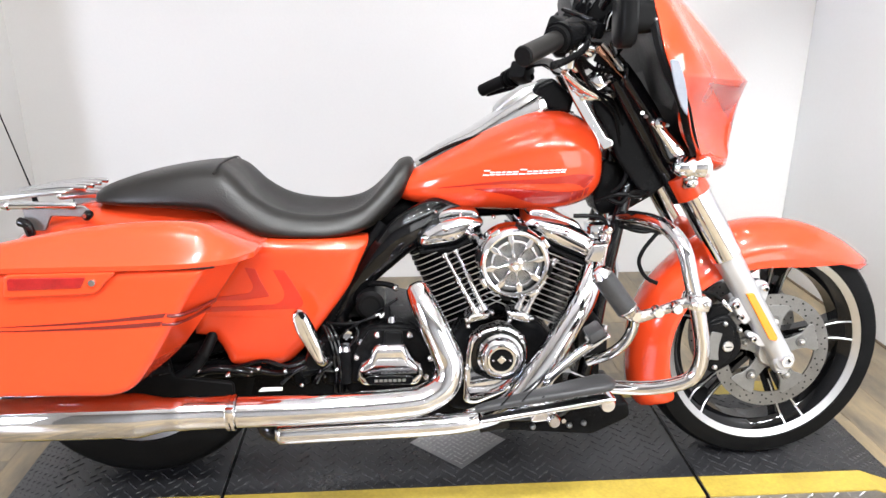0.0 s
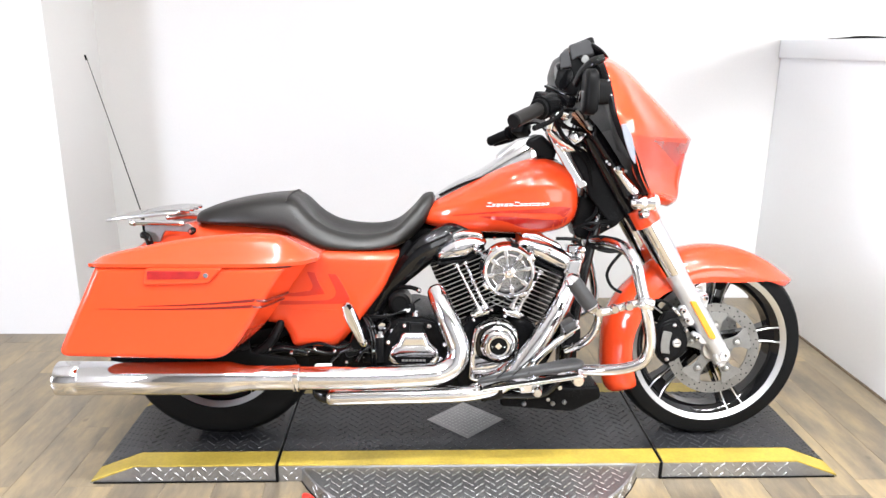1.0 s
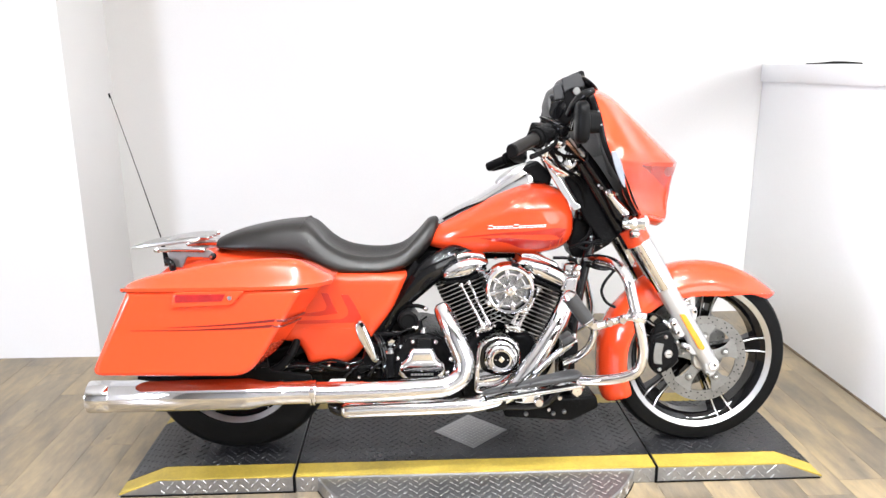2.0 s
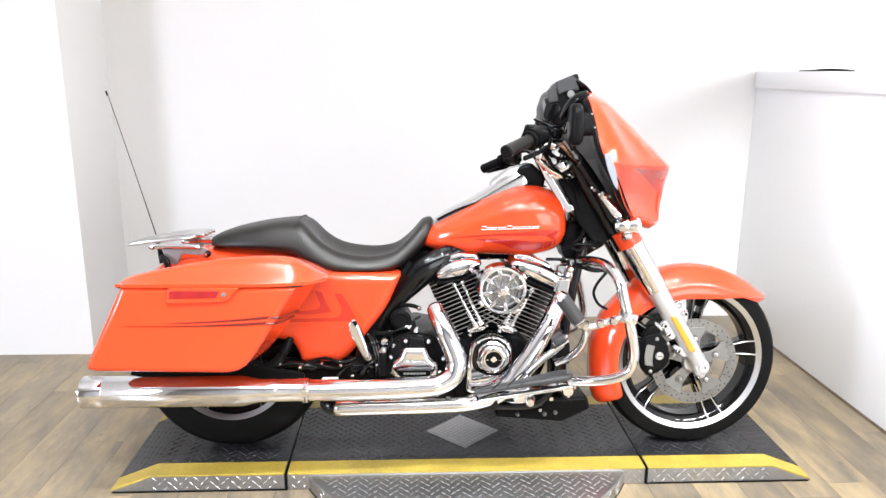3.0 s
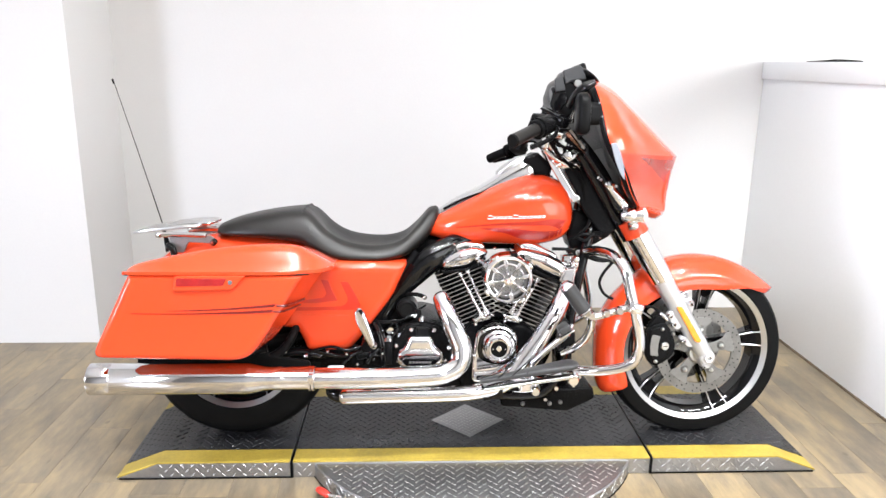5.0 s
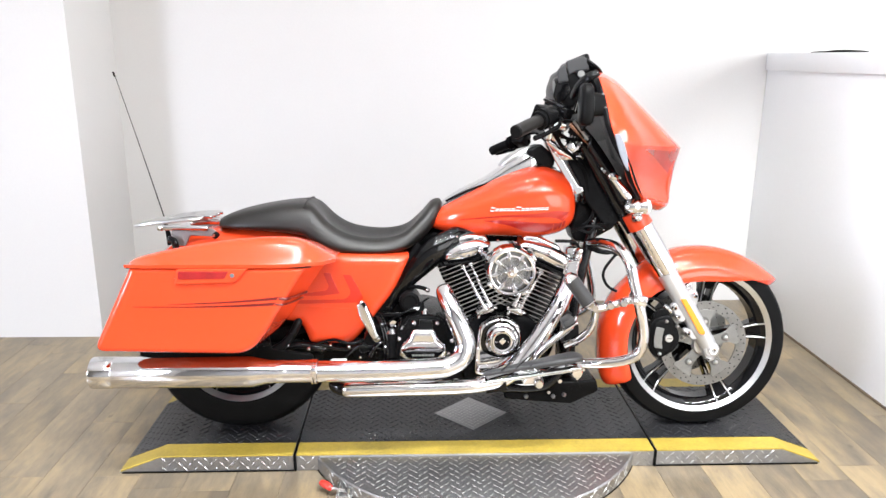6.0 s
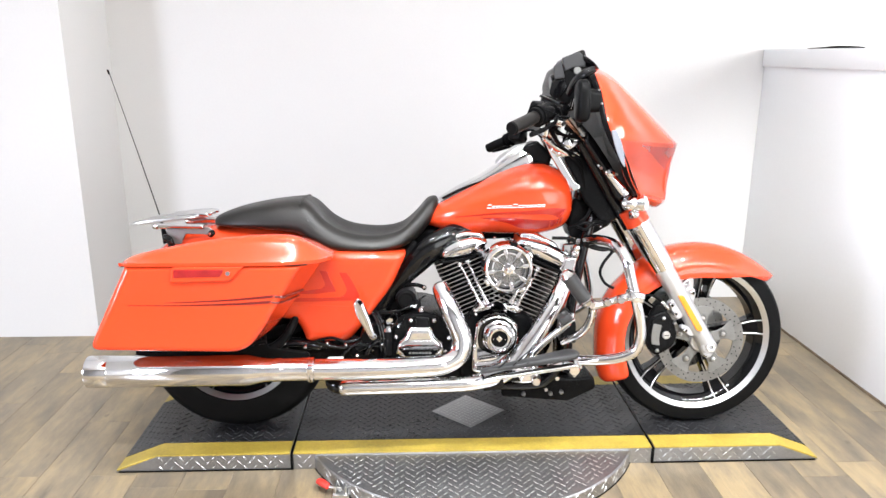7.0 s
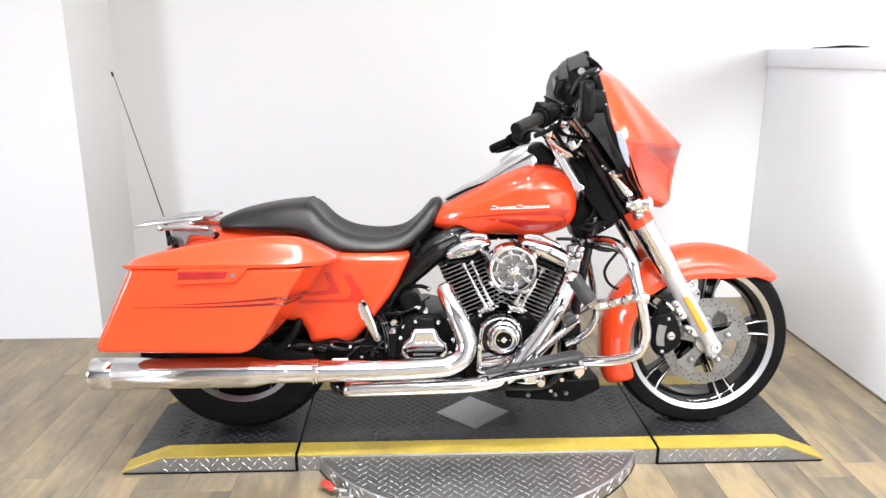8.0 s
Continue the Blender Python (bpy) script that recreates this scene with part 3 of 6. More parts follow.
for sy in (-1, 1):
    leg = holder("fork_leg", bike)
    y = 0.122 * sy
    part("slider", tube([(fork_x(0.286), y, 0.286), (fork_x(0.34), y, 0.34), (fork_x(0.45), y, 0.45), (fork_x(0.56), y, 0.56), (fork_x(0.575), y, 0.575)],
                        [0.027, 0.0285, 0.0305, 0.0325, 0.032], 28, 4, dome=True), SLIDER, leg, "satin alloy fork slider")
    part("upper_tube", tube([(fork_x(0.57), y, 0.57), (fork_x(0.73), y, 0.73)], 0.0385, 24), CHROME, leg, "chrome fork cover")
    part("nacelle", tube([(fork_x(0.722), y, 0.722), (fork_x(0.772), y, 0.772)], [0.0425, 0.041], 24), ORANGE, leg, "orange fork collar")
    part("top_tube", tube([(0.350, y * 0.92, 0.985), (0.520, y * 0.92, 0.705)], 0.021, 20), BLACK, leg, "gloss black fork tube")
    if sy < 0:
        part("reflector", slab([(0.680, 0.480), (0.699, 0.482), (0.771, 0.366), (0.766, 0.357), (0.750, 0.361)], y - 0.029, y - 0.0365, 0.002, 0.005), AMBER, leg, "long amber reflector")
        part("axle_boss", lathe([(0.0005, y - 0.024), (0.022, y - 0.024), (0.027, y - 0.018), (0.028, y + 0.02)], 0.802, 0.300, 28), SLIDER, leg, "cast axle boss")
        part("pinch_clamp", slab([(0.776, 0.288), (0.792, 0.258), (0.812, 0.262), (0.826, 0.292), (0.805, 0.312)], y + 0.018, y - 0.019, 0.005, 0.008), SLIDER, leg)
        part("axle_end", lathe([(0.0085, y - 0.026), (0.0085, y - 0.034), (0.0155, y - 0.034), (0.0165, y - 0.030), (0.0165, y - 0.018)], 0.803, 0.301, 6), CHROME, leg, "chrome axle nut")
        part("axle_bore", lathe([(0.0005, y - 0.027), (0.009, y - 0.027)], 0.803, 0.301, 20), BLACK, leg)
        part("lug", slab([(0.655, 0.452), (0.668, 0.464), (0.700, 0.462), (0.720, 0.425), (0.702, 0.396), (0.684, 0.398)], y + 0.006, y - 0.016, 0.004, 0.009), SLIDER, leg)
        part("lug", slab([(0.700, 0.368), (0.712, 0.376), (0.748, 0.360), (0.762, 0.335), (0.735, 0.335)], y + 0.006, y - 0.014, 0.004, 0.008), SLIDER, leg)
        part("lug", slab([(0.700, 0.482), (0.722, 0.504), (0.742, 0.504), (0.752, 0.486), (0.745, 0.450), (0.715, 0.445)], y + 0.010, y - 0.010, 0.004, 0.009), SLIDER, leg)
        for bx, bz, r in ((0.667, 0.446, 0.010), (0.681, 0.416, 0.009), (0.718, 0.358, 0.0085), (0.736, 0.488, 0.010), (0.792, 0.268, 0.006)):
            bolt(bx, y - 0.017, bz, r, leg, CHROME)
            part("socket", lathe([(0.0004, y - 0.0262), (r * 0.45, y - 0.0262)], bx, bz, 6), SATIN_BLACK, leg)
part("axle", lathe([(0.011, -0.13), (0.011, 0.13)], 0.797, 0.303, 16, caps=True), STEEL, bike)

# front fender: a deep skirted shell round the wheel
fend = holder("front_fender", bike)


def fender_shell(keys, thick=0.006, n=15, steps=5):
    """keys: angle round the wheel, crown radius, skirt edge radius, half width."""
    bm = bmesh.new()
    outer, inner = [], []
    for ang, ro, rs, w in glide(keys, steps):
        a = radians(ang)
        c, s = math.cos(a), math.sin(a)
        lo, li = [], []
        for k in range(n):
            u = -1 + 2 * k / (n - 1)
            y = math.copysign(min(1, abs(u) * 1.55) ** 0.85, u) * w
            drop = 0 if abs(u) < 0.32 else ((abs(u) - 0.32) / 0.68) ** 1.5
            crown = (abs(y) / w) ** 2.6 * 0.055
            r = (ro - crown) * (1 - drop) + rs * drop
            lo.append((FX + c * r, y + FY, AX + s * r))
            li.append((FX + c * (r - thick * (1 - drop * 0.9)), y * (1 - thick / w) + FY, AX + s * (r - thick * (1 - drop * 0.9))))
        outer.append(lo)
        inner.append(li)
    loops = [o + i[::-1] for o, i in zip(outer, inner)]
    return rings(bm, loops)


part("shell", fender_shell([(36.5, 0.352, 0.342, 0.010), (39, 0.349, 0.335, 0.040), (44, 0.342, 0.314, 0.066), (51, 0.337, 0.286, 0.080), (62, 0.333, 0.250, 0.087), (76, 0.331, 0.226, 0.090), (92, 0.331, 0.221, 0.092),
                            (108, 0.333, 0.228, 0.093), (124, 0.333, 0.242, 0.094), (140, 0.335, 0.256, 0.095), (155, 0.345, 0.262, 0.096), (170, 0.349, 0.266, 0.096), (185, 0.350, 0.268, 0.096),
                            (200, 0.362, 0.270, 0.095), (206, 0.362, 0.276, 0.090), (208, 0.352, 0.29, 0.08)]), ORANGE, fend, "orange painted fender")
part("mount_bracket", slab([(0.69, 0.50), (0.735, 0.53), (0.742, 0.49), (0.715, 0.455)], -0.088, -0.104, 0.003, 0.008), CHROME, fend)
bolt(0.716, -0.104, 0.497, 0.010, fend)

# tank
tank = holder("fuel_tank", bike)
tk = glide([(-0.157, 0.028, 0.716, 0.742), (-0.145, 0.062, 0.702, 0.762), (-0.09, 0.100, 0.690, 0.792), (-0.01, 0.130, 0.681, 0.836), (0.08, 0.152, 0.676, 0.884), (0.17, 0.166, 0.674, 0.916),
            (0.24, 0.166, 0.678, 0.918), (0.295, 0.150, 0.694, 0.896), (0.324, 0.118, 0.722, 0.858), (0.336, 0.060, 0.755, 0.812)], 4)
part("body", hull(tk, 36, 2.5), ORANGE, tank, "orange painted tank")
cons = glide([(-0.118, 0.030, 0.742, 0.792), (-0.05, 0.040, 0.768, 0.836), (0.03, 0.052, 0.82, 0.876), (0.11, 0.062, 0.86, 0.930), (0.17, 0.066, 0.88, 0.968), (0.205, 0.062, 0.89, 0.974), (0.235, 0.045, 0.90, 0.955)], 4)
part("console", hull(cons, 24, 3.2), CHROME, tank, "chrome tank console")
part("filler_door", hull([(0.085, 0.030, 0.908, 0.922), (0.10, 0.042, 0.915, 0.940), (0.15, 0.044, 0.94, 0.974), (0.185, 0.034, 0.955, 0.982)], 20, 3), SATIN, tank)


def tank_y(x, z):
    """Where the near side of the tank lies."""
    row = min(tk, key=lambda q: abs(q[0] - x))
    zc, hz = (row[2] + row[3]) / 2, (row[3] - row[2]) / 2
    d = min(0.98, abs(z - zc) / hz)
    return -row[1] * (1 - d ** 2.5) ** (1 / 2.5)


def decal(name, outline, surf, mat, parent, label, lift_by=0.0012, cuts=14):
    """A flat graphic laid closely on a curved side: rows between its lower and upper line."""
    bm = bmesh.new()
    lo, hi = outline
    a, b = catmull([(x, 0, z) for x, z in lo], cuts // 2), catmull([(x, 0, z) for x, z in hi], cuts // 2)
    grid = []
    for p, q in zip(a, b):
        grid.append([bm.verts.new((p.x * (1 - t) + q.x * t, surf(p.x * (1 - t) + q.x * t, p.z * (1 - t) + q.z * t) - lift_by, p.z * (1 - t) + q.z * t)) for t in (0, 0.33, 0.66, 1)])
    for r0, r1 in zip(grid, grid[1:]):
        for i in range(3):
            if (r0[i].co - r0[i + 1].co).length + (r1[i].co - r1[i + 1].co).length > 1e-6:
                bm.faces.new((r0[i], r0[i + 1], r1[i + 1], r1[i]))
    return part(name, bm, mat, parent, label)


decal("stripe", ([(-0.06, 0.741), (0.07, 0.753), (0.18, 0.755), (0.245, 0.754), (0.278, 0.741)], [(-0.06, 0.743), (0.07, 0.760), (0.18, 0.768), (0.255, 0.776), (0.302, 0.770)]), tank_y, STRIPE, tank, "dark red swoosh")
decal("stripe", ([(0.02, 0.741), (0.10, 0.727), (0.16, 0.706), (0.22, 0.703), (0.265, 0.713), (0.286, 0.722)], [(0.02, 0.743), (0.10, 0.744), (0.16, 0.740), (0.22, 0.735), (0.265, 0.736), (0.289, 0.744)]), tank_y, STRIPE, tank, "dark red swoosh")

# plain bright bars where the maker's lettering stands
em = holder("tank_emblem", tank)
xx = 0.040
for k, wide in enumerate((0.016, 0.013, 0.013, 0.010, 0.014, 0.015, 0.017, 0.013, 0.014, 0.010, 0.013, 0.013, 0.014, 0.013)):
    hgt = 0.0125 if k in (0, 6) else 0.0075
    z = 0.774 + (xx - 0.042) * 0.04
    y = tank_y(xx + wide / 2, z + 0.004)
    yaw = math.degrees(math.atan2(tank_y(xx + 0.02, z) - tank_y(xx - 0.02, z), 0.04))
    for up, thick in ((0.0, 0.0022), (hgt - 0.0022, 0.0022)):
        lean = 0.3 * up
        bar = [(lean, up), (lean + wide - 0.002, up), (lean + wide - 0.0014, up + thick), (lean + 0.0006, up + thick)]
        part("emblem_bar", spread(slab(bar, 0.002, -0.0014, 0.0004, 0.0004, 2, steps=2), pose(xx, y - 0.0014, z, 8, 0, yaw)), EMBLEM, em)
    xx += wide
# seat
seat = holder("seat", bike)
sk = glide([(-0.852, 0.050, 0.716, 0.732, 3), (-0.840, 0.105, 0.712, 0.748, 3.6), (-0.77, 0.142, 0.706, 0.772, 3.8), (-0.67, 0.158, 0.700, 0.792, 3.8), (-0.575, 0.166, 0.686, 0.802, 3.5), (-0.535, 0.172, 0.660, 0.796, 3.6),
            (-0.485, 0.182, 0.640, 0.746, 3.6), (-0.43, 0.190, 0.632, 0.712, 3.5), (-0.36, 0.192, 0.630, 0.697, 3.4), (-0.29, 0.184, 0.632, 0.697, 3.3), (-0.235, 0.160, 0.640, 0.716, 3.0),
            (-0.19, 0.126, 0.660, 0.758, 2.5), (-0.150, 0.096, 0.700, 0.796, 2.5), (-0.122, 0.068, 0.742, 0.804, 2.5), (-0.112, 0.030, 0.765, 0.792, 2.5)], 4)
seat_bm = hull(sk, 40, 2.6)
for vert in seat_bm.verts:
    row = min(sk, key=lambda q: abs(q[0] - vert.co.x))
    up = (vert.co.z - row[2]) / (row[3] - row[2])
    vert.co.y *= 1.04 - 0.24 * up
    tub = min(1, max(0, (vert.co.x + 0.565) / 0.07)) * min(1, max(0, (-0.15 - vert.co.x) / 0.08))
    vert.co.z -= 0.034 * tub * max(0, (up - 0.55) / 0.45) * max(0, 1 - (vert.co.y / (row[1] * 0.70)) ** 2)
part("cushion", seat_bm, LEATHER, seat, "smooth black vinyl two-up seat")


def seat_ring(x, u0, u1, out=1.004):
    row = min(sk, key=lambda q: abs(q[0] - x))
    pts = []
    for k in range(13):
        a = u0 + (u1 - u0) * k / 12
        c, d = math.cos(a), math.sin(a)
        zc, hz = (row[2] + row[3]) / 2, (row[3] - row[2]) / 2
        pts.append((row[0], math.copysign(abs(c) ** (2 / row[4]), c) * row[1] * out, zc + math.copysign(abs(d) ** (2 / row[4]), d) * hz * out))
    return pts


part("seam", tube(seat_ring(-0.562, radians(35), radians(145)), 0.0022, 6, 2), LEATHER, seat, "stitched cross seam")
for sgn in (-1, 1):
    part("crease", tube([(-0.572, sgn * 0.012, 0.803), (-0.560, sgn * 0.075, 0.799), (-0.548, sgn * 0.128, 0.775), (-0.535, sgn * 0.158, 0.735)], [0.001, 0.0022, 0.0022, 0.001], 6, 5), LEATHER, seat, "pleated corner of the pillion step")

def pillow(outline, y0, y1, corner, crown, width=0.05, steps=9):
    """A panel with the given x-z outline whose face swells from its rim at y1 to y1 + crown."""
    loops = [[(p.x, y0, p.y) for p in rim_line(outline, corner, 0, 5)]]
    for k in range(steps + 1):
        t = k / steps
        loops.append([(p.x, y1 + crown * math.sin(math.pi / 2 * t) ** 0.8, p.y) for p in rim_line(outline, corner, width * t ** 1.4, 5)])
    return rings(bmesh.new(), loops)


# rear fender and side covers
part("rear_fender", hull(glide([(-1.10, 0.07, 0.46, 0.56), (-1.04, 0.115, 0.46, 0.64), (-0.93, 0.13, 0.48, 0.698), (-0.80, 0.13, 0.52, 0.714), (-0.62, 0.125, 0.50, 0.70), (-0.45, 0.115, 0.42, 0.64), (-0.36, 0.10, 0.40, 0.60)], 3), 28, 3), ORANGE, bike, "orange rear fender under the seat")
for sy in (-1, 1):
    sc = holder("side_cover", bike)
    o = [(-0.62, 0.425), (-0.62, 0.635), (-0.50, 0.642), (-0.219, 0.637), (-0.268, 0.527), (-0.326, 0.450), (-0.396, 0.360), (-0.425, 0.347), (-0.545, 0.349), (-0.556, 0.385), (-0.578, 0.420)]
    part("panel", pillow(o, 0.10 * sy, 0.182 * sy, [0.004, 0.004, 0.02, 0.014, 0.03, 0.05, 0.03, 0.02, 0.015, 0.03, 0.012], 0.023 * sy, 0.034), ORANGE, sc, "orange crowned side panel")
    if sy < 0:
        part("crease", tube([(-0.61, -0.2042, 0.474), (-0.50, -0.2046, 0.470), (-0.41, -0.2040, 0.466), (-0.360, -0.1995, 0.468)], [0.0016, 0.0020, 0.0018, 0.0008], 8, 5), ORANGE, sc, "moulded crease")
    if sy < 0:
        part("swoosh", slab([(-0.61, 0.483), (-0.507, 0.484), (-0.382, 0.486), (-0.368, 0.497), (-0.388, 0.540), (-0.410, 0.576), (-0.434, 0.577), (-0.410, 0.525), (-0.414, 0.507), (-0.432, 0.497), (-0.507, 0.495), (-0.61, 0.495)], -0.204, -0.2060, 0.0004, [0.002, 0.002, 0.01, 0.01, 0.02, 0.003, 0.003, 0.012, 0.010, 0.010, 0.002, 0.002], 4), DEEP_ORANGE, sc, "dark red swoosh")
        part("swoosh", slab([(-0.61, 0.509), (-0.506, 0.509), (-0.444, 0.516), (-0.462, 0.551), (-0.473, 0.581), (-0.496, 0.584), (-0.478, 0.540), (-0.486, 0.526), (-0.536, 0.519), (-0.61, 0.519)], -0.204, -0.2060, 0.0004, [0.002, 0.002, 0.004, 0.01, 0.003, 0.003, 0.008, 0.008, 0.004, 0.002], 4), DEEP_ORANGE, sc, "dark red swoosh")


# saddlebags
def saddlebag(sy):
    g = holder("saddlebag", bike)
    yo, yi = 0.455 * sy, 0.215 * sy
    outer = [(-1.124, 0.402), (-0.682, 0.392), (-0.632, 0.455), (-0.540, 0.605), (-0.512, 0.645), (-1.006, 0.648)]
    inner = [(-1.10, 0.412), (-0.662, 0.398), (-0.600, 0.455), (-0.495, 0.605), (-0.468, 0.645), (-1.004, 0.648)]
    corners = [0.035, 0.05, 0.04, 0.03, 0.004, 0.004]
    part("body", slab(outer, 0.33 * sy, yo, 0.016, corners, 5, inner=inner, both=False, steps=5), ORANGE, g, "orange hard saddlebag")
    part("back_shell", slab(shrink(inner, 0.0015), yi, 0.331 * sy, 0.0015, corners, 5, both=False), ORANGE, g, "orange inner half of the saddlebag")
    keys = glide([(-1.020, 0.452, 0.650, 0.655, 0.652), (-1.002, 0.458, 0.650, 0.668, 0.655), (-0.955, 0.460, 0.650, 0.682, 0.664), (-0.86, 0.461, 0.650, 0.702, 0.682), (-0.75, 0.461, 0.650, 0.720, 0.696), (-0.63, 0.460, 0.650, 0.730, 0.704),
                  (-0.545, 0.456, 0.651, 0.726, 0.702), (-0.505, 0.446, 0.652, 0.706, 0.690), (-0.470, 0.425, 0.652, 0.682, 0.672), (-0.440, 0.38, 0.653, 0.659, 0.657)], 4)
    loops = []
    for x, yw, z0, zc, zi in keys:
        h = zc - z0
        prof = [(yw - 0.006, z0 - 0.006), (yw, z0 - 0.004), (yw + 0.002, z0 + 0.006), (yw - 0.003, z0 + 0.004 + h * 0.12), (yw - 0.012, z0 + h * 0.36), (yw - 0.026, z0 + h * 0.68), (yw - 0.036, z0 + h * 0.86), (yw - 0.052, z0 + h * 0.97), (yw - 0.085, zc - (zc - zi) * 0.25),
                (0.27, zi), (0.228, zi - 0.006), (0.215, zi - 0.02 if zi - 0.02 > z0 else z0), (0.215, z0 - 0.006)]
        loops.append([(x, y * sy, z) for y, z in prof])
    part("lid", rings(bmesh.new(), loops), ORANGE, g, "orange domed lid")
    seam = [(-1.012, 0.456 * sy, 0.6465), (-0.80, 0.4575 * sy, 0.6465), (-0.55, 0.455 * sy, 0.6465), (-0.50, 0.445 * sy, 0.6465)]
    # Black line draws the joint and the shadow under the lid's edge.
    part("lid_seam", tube(seam, 0.0022, 6, 3), SATIN_BLACK, g, "dark lid joint with the lid's overhang shadow")
    if sy < 0:
        latch = holder("latch", g)
        part("housing", slab([(-0.880, 0.600), (-0.712, 0.604), (-0.690, 0.630), (-0.672, 0.645), (-0.872, 0.645)], -0.452, -0.466, 0.004, 0.010), ORANGE, latch, "orange latch housing")
        part("reflector", slab([(-0.868, 0.615), (-0.738, 0.617), (-0.727, 0.637), (-0.866, 0.638)], -0.464, -0.4685, 0.0015, 0.004), RED_LENS, latch, "dark red reflector")
        part("lock", lathe([(0.0005, -0.4705), (0.006, -0.4705), (0.007, -0.469), (0.007, -0.464)], -0.7165, 0.6265, 16), CHROME, latch, "small chrome lock")
        sf = lambda x, z: -0.4553
        decal("stripe", ([(-1.0, 0.534), (-0.85, 0.532), (-0.70, 0.533), (-0.606, 0.537)], [(-1.0, 0.5355), (-0.85, 0.535), (-0.70, 0.540), (-0.600, 0.546)]), sf, PIN, g, "dark red pinstripe")
        decal("stripe", ([(-0.90, 0.541), (-0.80, 0.542), (-0.70, 0.546), (-0.598, 0.553)], [(-0.90, 0.542), (-0.80, 0.546), (-0.70, 0.552), (-0.592, 0.562)]), sf, PIN, g, "dark red pinstripe")
        for up, r in ((0.0, 0.0032), (0.017, 0.0042)):
            part("stripe", tube([(-0.602 + up * 0.6, -0.4548, 0.540 + up), (-0.590 + up * 0.6, -0.4525, 0.5385 + up), (-0.580 + up * 0.6, -0.443, 0.537 + up), (-0.571 + up * 0.6, -0.420, 0.535 + up), (-0.560 + up * 0.65, -0.385, 0.533 + up), (-0.543 + up * 0.7, -0.334, 0.533 + up)], r, 8, 5), PIN, g, "dark red pinstripe")
    return g


saddlebag(-1)
saddlebag(1).location.z = -0.045

# luggage rack
rk = holder("luggage_rack", bike)
part("top_plate", hull(glide([(-1.138, 0.050, 0.712, 0.716), (-1.115, 0.092, 0.714, 0.726), (-1.05, 0.106, 0.722, 0.738), (-0.96, 0.106, 0.732, 0.746), (-0.912, 0.100, 0.737, 0.747), (-0.904, 0.090, 0.740, 0.744)], 3), 28, 4.5), SATIN, rk, "flat satin alloy rack plate")
for y in (-0.066, -0.022, 0.022, 0.066):
    part("slat", tube([(-1.02, y, 0.7385), (-0.94, y, 0.748), (-0.90, y, 0.749), (-0.876, y, 0.747)], 0.0065, 12, 4, dome=True), CHROME, rk)
part("cross_tube", tube([(-0.965, 0.0, 0.722), (-0.90, 0.0, 0.726), (-0.825, 0.0, 0.722)], 0.0125, 16, 4, dome=True), CHROME, rk, "chrome stay under the plate")
for sy in (-1, 1):
    part("rail", tube([(-1.022, 0.14 * sy, 0.7205), (-0.95, 0.14 * sy, 0.7195), (-0.872, 0.14 * sy, 0.7175)], 0.0088, 16, 4, dome=True), CHROME, rk, "chrome side rail")
    part("rail_knob", tube([(-1.027, 0.14 * sy, 0.7205), (-1.016, 0.14 * sy, 0.7205)], [0.010, 0.0115], 16, dome=True), CHROME, rk)
    part("support", slab([(-0.990, 0.712), (-0.90, 0.713), (-0.858, 0.717), (-0.842, 0.704), (-0.850, 0.690), (-0.905, 0.693), (-0.930, 0.694), (-0.946, 0.660), (-0.985, 0.662)], 0.126 * sy, 0.134 * sy, 0.002, 0.006), CAST, rk, "grey bracket plate")
    part("docking_point", tube([(-0.993, 0.145 * sy, 0.684), (-0.978, 0.147 * sy, 0.678), (-0.972, 0.145 * sy, 0.655)], 0.011, 12, 4, dome=True), BLACK, rk, "black docking knob")
    part("docking_point", tube([(-0.850, 0.142 * sy, 0.692), (-0.840, 0.145 * sy, 0.700)], 0.0105, 12, dome=True), BLACK, rk)
    part("docking_bush", lathe([(0.0005, 0.156 * sy), (0.005, 0.156 * sy), (0.006, 0.150 * sy)], -0.848, 0.696, 14), CHROME, rk)

ant = holder("antenna", bike)
part("rod", tube([(-1.100, 0.16, 0.69), (-1.175, 0.16, 0.955), (-1.253, 0.16, 1.222)], [0.0022, 0.0015, 0.0011], 6, 3), SATIN_BLACK, ant, "thin black rod")
part("tip", tube([(-1.2535, 0.16, 1.217), (-1.2575, 0.16, 1.231)], 0.0035, 8, dome=True), SATIN_BLACK, ant)
part("base", tube([(-1.09, 0.16, 0.62), (-1.105, 0.16, 0.70)], [0.012, 0.006], 10), SATIN_BLACK, ant)

# ---- exhaust ----
ex = holder("exhaust", bike)
for sy in (-1, 1):
    prof = [(0.030, -1.132), (0.040, -1.132), (0.0445, -1.170), (0.0475, -1.172), (0.0480, -1.168), (0.0480, -1.110), (0.0465, -1.108), (0.0465, -1.105), (0.0480, -1.103), (0.0480, -0.705), (0.047, -0.695), (0.037, -0.650), (0.036, -0.63),
            (0.0365, -0.60), (0.0352, -0.598), (0.0345, -0.50)]
    part("muffler", lathe_x(prof, 0.345 * sy, 0.306, 40), CHROME, ex, "long chrome muffler")
    part("muffler_bore", lathe_x([(0.0005, -1.131), (0.040, -1.131)], 0.345 * sy, 0.306, 32), SATIN_BLACK, ex)
for x in (-0.515, -0.505):
    part("clamp", lathe_x([(0.0350, x - 0.004), (0.0385, x - 0.003), (0.0385, x + 0.003), (0.0350, x + 0.004)], -0.345, 0.304, 32), CHROME, ex)
part("clamp", box(-0.520, -0.500, -0.386, -0.372, 0.298, 0.330, 0.004), CHROME, ex)
